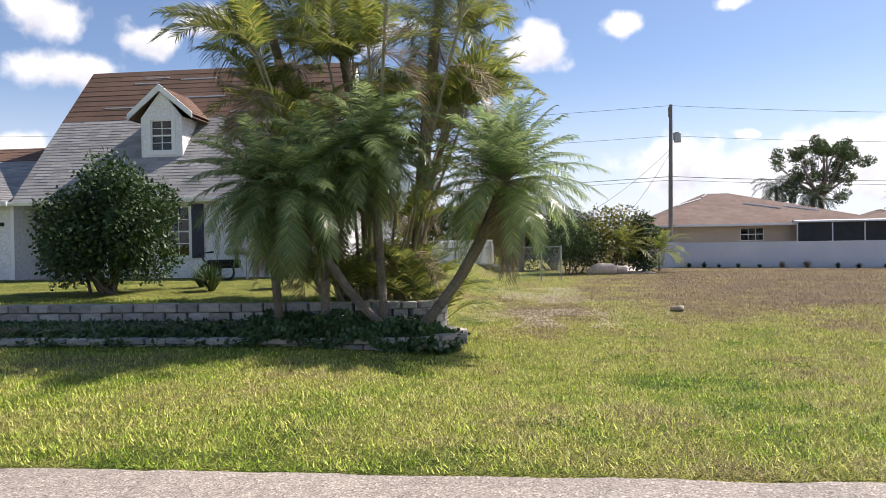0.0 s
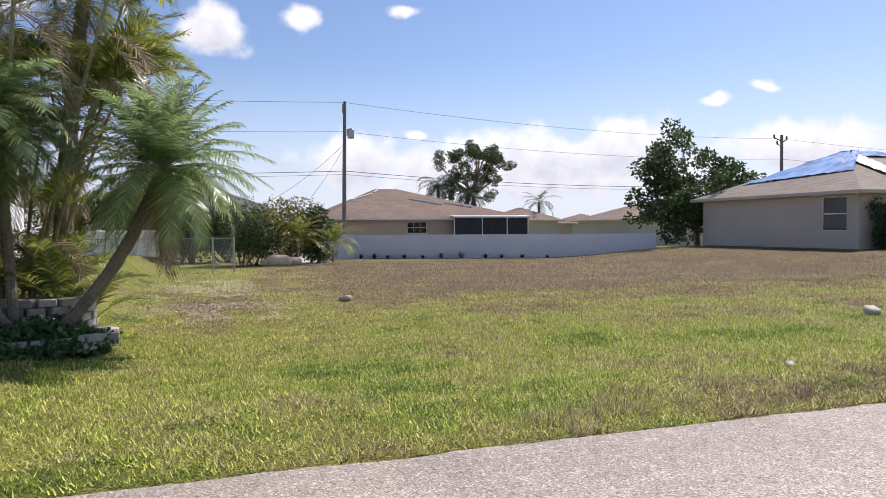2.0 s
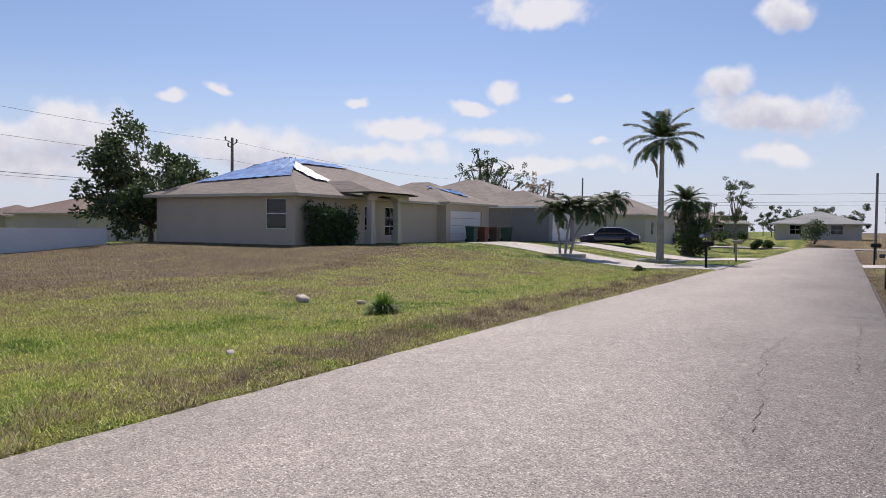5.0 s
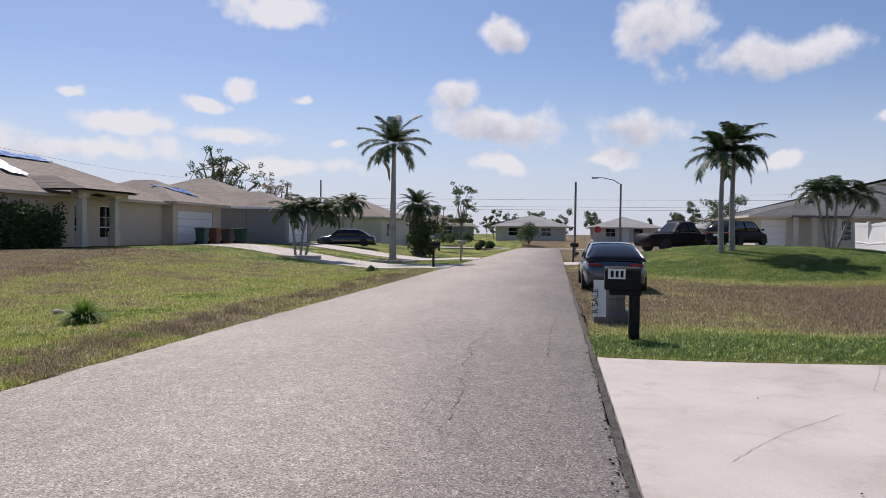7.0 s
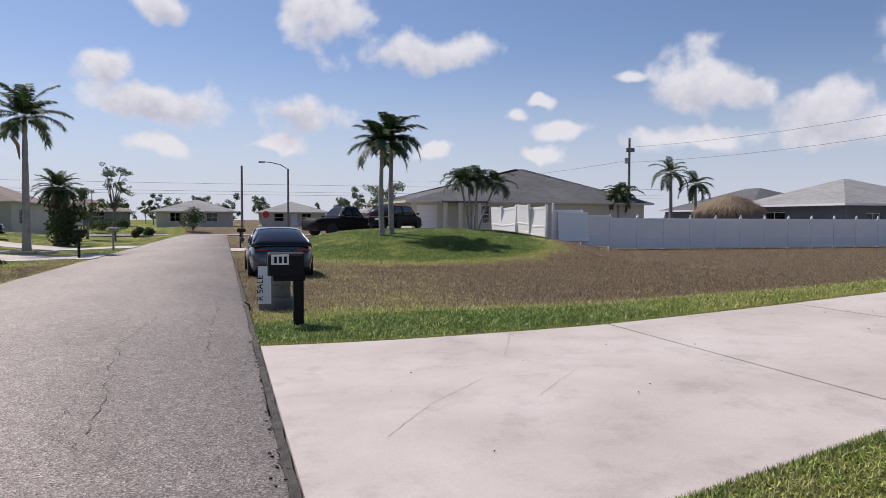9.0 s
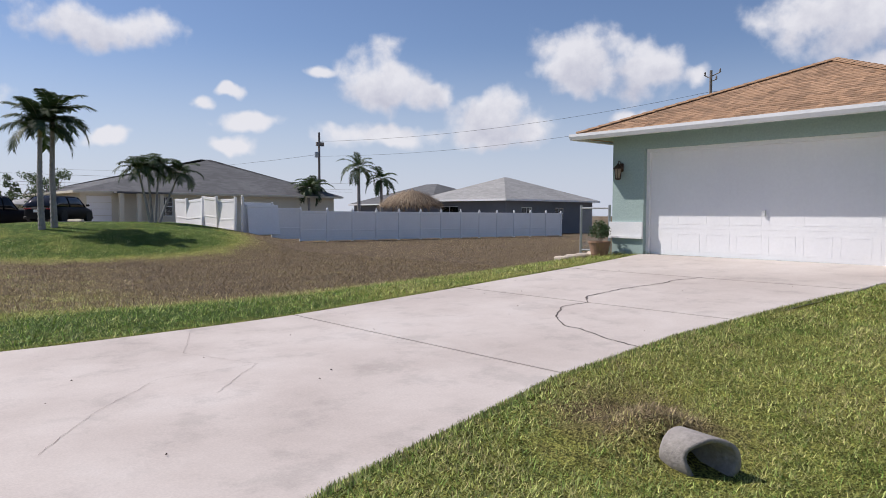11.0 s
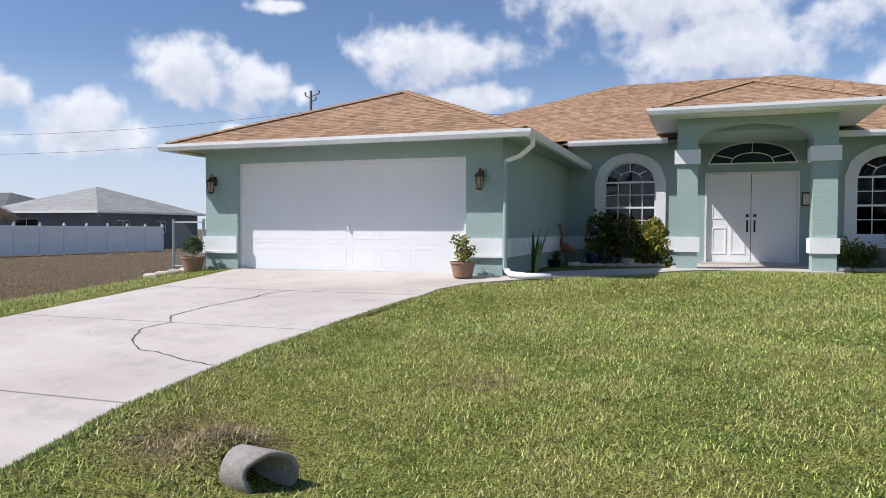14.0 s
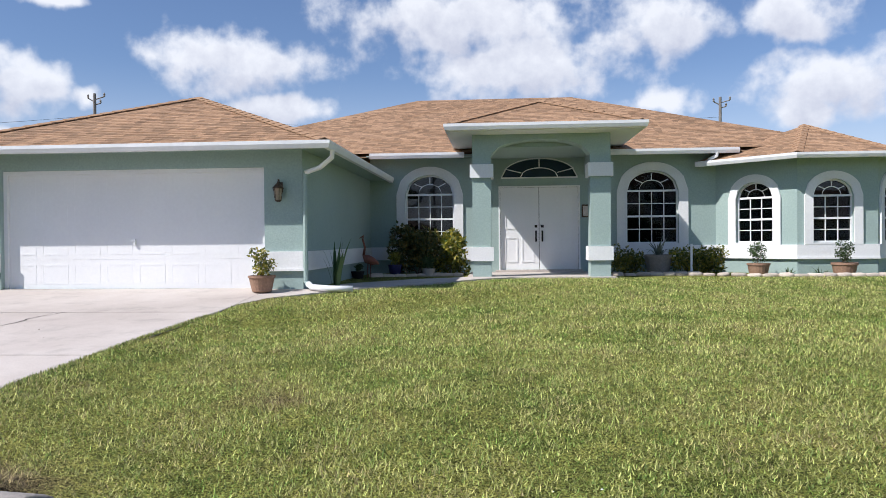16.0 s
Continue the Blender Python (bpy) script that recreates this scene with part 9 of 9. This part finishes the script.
blades("grass", 820000, (-12, 7.4, -11, -2.4), 0.040, 0.0048, "thick green lawn before the teal house", rng, inside=lambda x, y: (rng.uniform(0, 1, len(x)) < np.clip(1.2 - (ROAD_S - y) / 11, 0.3, 1)) & (np.abs(x - 3) < 5 + (ROAD_S - y) * 0.9))
blades("grass", 330000, (-13, 7.0, -19, -10.5), 0.040, 0.0075, "thick green lawn before the teal house", rng, inside=lambda x, y: ~((x > 0.6) & (y < np.interp(x, [0.6, 2.2, 3.1, 3.75, 4.5, 5.1, 5.5, 6.0, 6.6, 6.95], [-18.9, -18.9, -18.15, -17.15, -16.25, -15.55, -14.95, -14.6, -14.1, -13.35]))))
blades("grass", 110000, (-1, 36, 13, 34), 0.045, 0.010, "dry grass at the back of the vacant lot", rng, dry_add=0.05, inside=lambda x, y: (x > 1.6) & ~((x > 30.3) & (y > 20.2)))
blades("grass", 40000, (30, 48, 3.2, 20), 0.06, 0.018, "mown lawn of the tan house", rng)
blades("grass", 40000, (36, 58, -18, -2.6), 0.04, 0.011, "lush mown grass on the bank", rng)
blades("grass", 40000, (12, 40, -40, -18), 0.05, 0.014, "dry brown grass before the fence", rng)
blades("grass", 210000, (11.8, 36, -18, -2.4), 0.065, 0.007, "dry brown grass of the lot with a green margin", rng)
blades("grass", 60000, (12.6, 30, 3.0, 4.6), 0.10, 0.006, "dry tussocks along the asphalt", rng, dry_add=0.25, inside=lambda x, y: np.array([noise.noise((a * 1.6, b * 1.6, 9)) for a, b in zip(x, y)]) > 0.15)
blades("grass", 30000, (5, 14, 3.0, 4.4), 0.09, 0.005, "dry tussocks along the asphalt", rng, dry_add=0.35, inside=lambda x, y: np.array([noise.noise((a * 1.8, b * 1.8, 4)) for a, b in zip(x, y)]) > 0.2)
# edge fringes hanging over the concrete and asphalt
for k, (f, lo, hi) in enumerate(((lambda y: drive_edges(y)[1], -12.5, -2.6), (lambda y: drive_edges(y)[0], -14.5, -2.6))):
    n = 9000
    y = rng.uniform(lo, hi, n)
    x = f(y) + (-1 if k == 0 else 1) * np.abs(rng.normal(0, 0.03, n))
    z = ground_z(x, y)
    az = (0 if k == 0 else np.pi) + rng.normal(0, 0.8, n)
    ln, lean = rng.uniform(0.02, 0.06, n), rng.uniform(0.2, 1.0, n)
    d = np.stack([np.cos(az) * np.sin(lean), np.sin(az) * np.sin(lean), np.cos(lean)], -1) * ln[:, None]
    s = np.stack([-np.sin(az), np.cos(az), 0 * az], -1) * 0.0045
    b = np.stack([x, y, z], -1)
    me = raw_mesh("grass", np.stack([b - s, b + s, b + d], 1).reshape(-1, 3), np.arange(n)[:, None] * 3 + np.array([[0, 1, 2]]), BLADE)
    a = me.attributes.new("dry", "FLOAT", "POINT")
    a.data.foreach_set("value", np.repeat(rng.uniform(0, 0.5, n), 3).astype(np.float32))
    tagged(new("grass", me), "ragged grass fringe along the concrete drive", "grass", kind="stuff")


# pale dry clippings and dark low weeds on the vacant lot
STRAW = surface("straw", (0.46, 0.40, 0.29), (0.62, 0.55, 0.42), 0.9, 2, 30, 0, grain=0.1)
n = 9000
x, y = rng.normal(3.3, 0.95, n), rng.uniform(12.2, 22.5, n)
keep = (np.array([noise.noise((a * 0.9, b * 0.6, 2)) for a, b in zip(x, y)]) > -0.05) & (x > 1.4)
x, y = x[keep], y[keep]
n = len(x)
az = rng.uniform(0, 2 * np.pi, n)
d = np.stack([np.cos(az), np.sin(az), rng.uniform(-0.1, 0.25, n)], -1) * rng.uniform(0.03, 0.10, n)[:, None]
s = np.stack([-np.sin(az), np.cos(az), 0 * az], -1) * 0.008
p = np.stack([x, y, ground_z(x, y) + 0.035], -1)
tagged(new("clippings", raw_mesh("clippings", np.stack([p - s, p + s, p + d + s * 0.5, p + d - s * 0.5], 1).reshape(-1, 3), np.arange(n)[:, None] * 4 + np.array([[0, 1, 2, 3]]), STRAW)), "pale dry clippings strewn over the lot", "clippings", kind="stuff")
wc, wr_ = [], []
for k in range(30):
    cx, cy = rng.uniform(2.5, 17), ROAD_N + 0.4 + 8.0 * rng.uniform(0, 1) ** 1.3
    for j in range(rng.integers(2, 6)):
        px, py = cx + rng.normal(0, 0.22), cy + rng.normal(0, 0.12)
        wc.append((px, py, float(ground_z(px, py)) + 0.03))
        wr_.append((0.16, 0.12, 0.045))
weeds = leaf_cloud(wc, wr_, 5000, 0.018, rng, shell=0.1)
tagged(new("weeds", weeds.mesh("weeds", WEED_LEAF)), "green low clover-like weeds between the grass", "weeds", kind="stuff")

for name, label, n, place, size, mat in (
        ("fallen_leaves", "small dark dry leaves on the concrete drive", 26, lambda k: (rng.uniform(7.4, 11.6), rng.uniform(-13.0, -2.9)), 0.012, MULCH),
        ("clover_heads", "tiny white clover flowers in the lawn", 46, lambda k: (rng.normal((2.6, 1.2, -0.9)[k % 3], 0.35), rng.normal((-6.6, -5.6, -8.0)[k % 3], 0.22)), 0.011, TRIM)):
    g = Geo()
    for k in range(n):
        x, y = place(k)
        z = float(drive_z(y)) + 0.02 if name == "fallen_leaves" else gz1(x, y) + 0.035
        s, a = size * rng.uniform(0.6, 1.4), rng.uniform(0, 6.283)
        g.add([(x + s * q * math.cos(a + b), y + s * q * math.sin(a + b), z + h * s) for b, q, h in ((0, 1, 0.1), (1.57, 0.5, 0.3), (3.14, 1, 0), (4.71, 0.5, 0.4), (0, 0, 0.8))], [(0, 1, 4), (1, 2, 4), (2, 3, 4), (3, 0, 4)])
    sole(name, g, mat, label, "leaves" if name == "fallen_leaves" else "flowers", kind="stuff")

# shingles of the garage roof, one by one
tab_mesh = bpy.data.meshes.new("shingle")
tab_mesh.from_pydata([(0, 0, 1), (1, 0, 1), (1, 1, 0.15), (0, 1, 0.15), (0, 0, 0), (1, 0, 0), (1, 1, 0), (0, 1, 0)], [], [(0, 1, 2, 3), (4, 5, 1, 0), (4, 0, 3, 7), (1, 5, 6, 2)])
tab_mesh.materials.append(SHINGLE_TAB)
garage_roof = next(o for o in house.children if o.name.startswith("garage_roof"))
for m in garage_tabs:
    tab = new("shingle", tab_mesh)
    tab.parent = garage_roof
    tab.matrix_basis = m
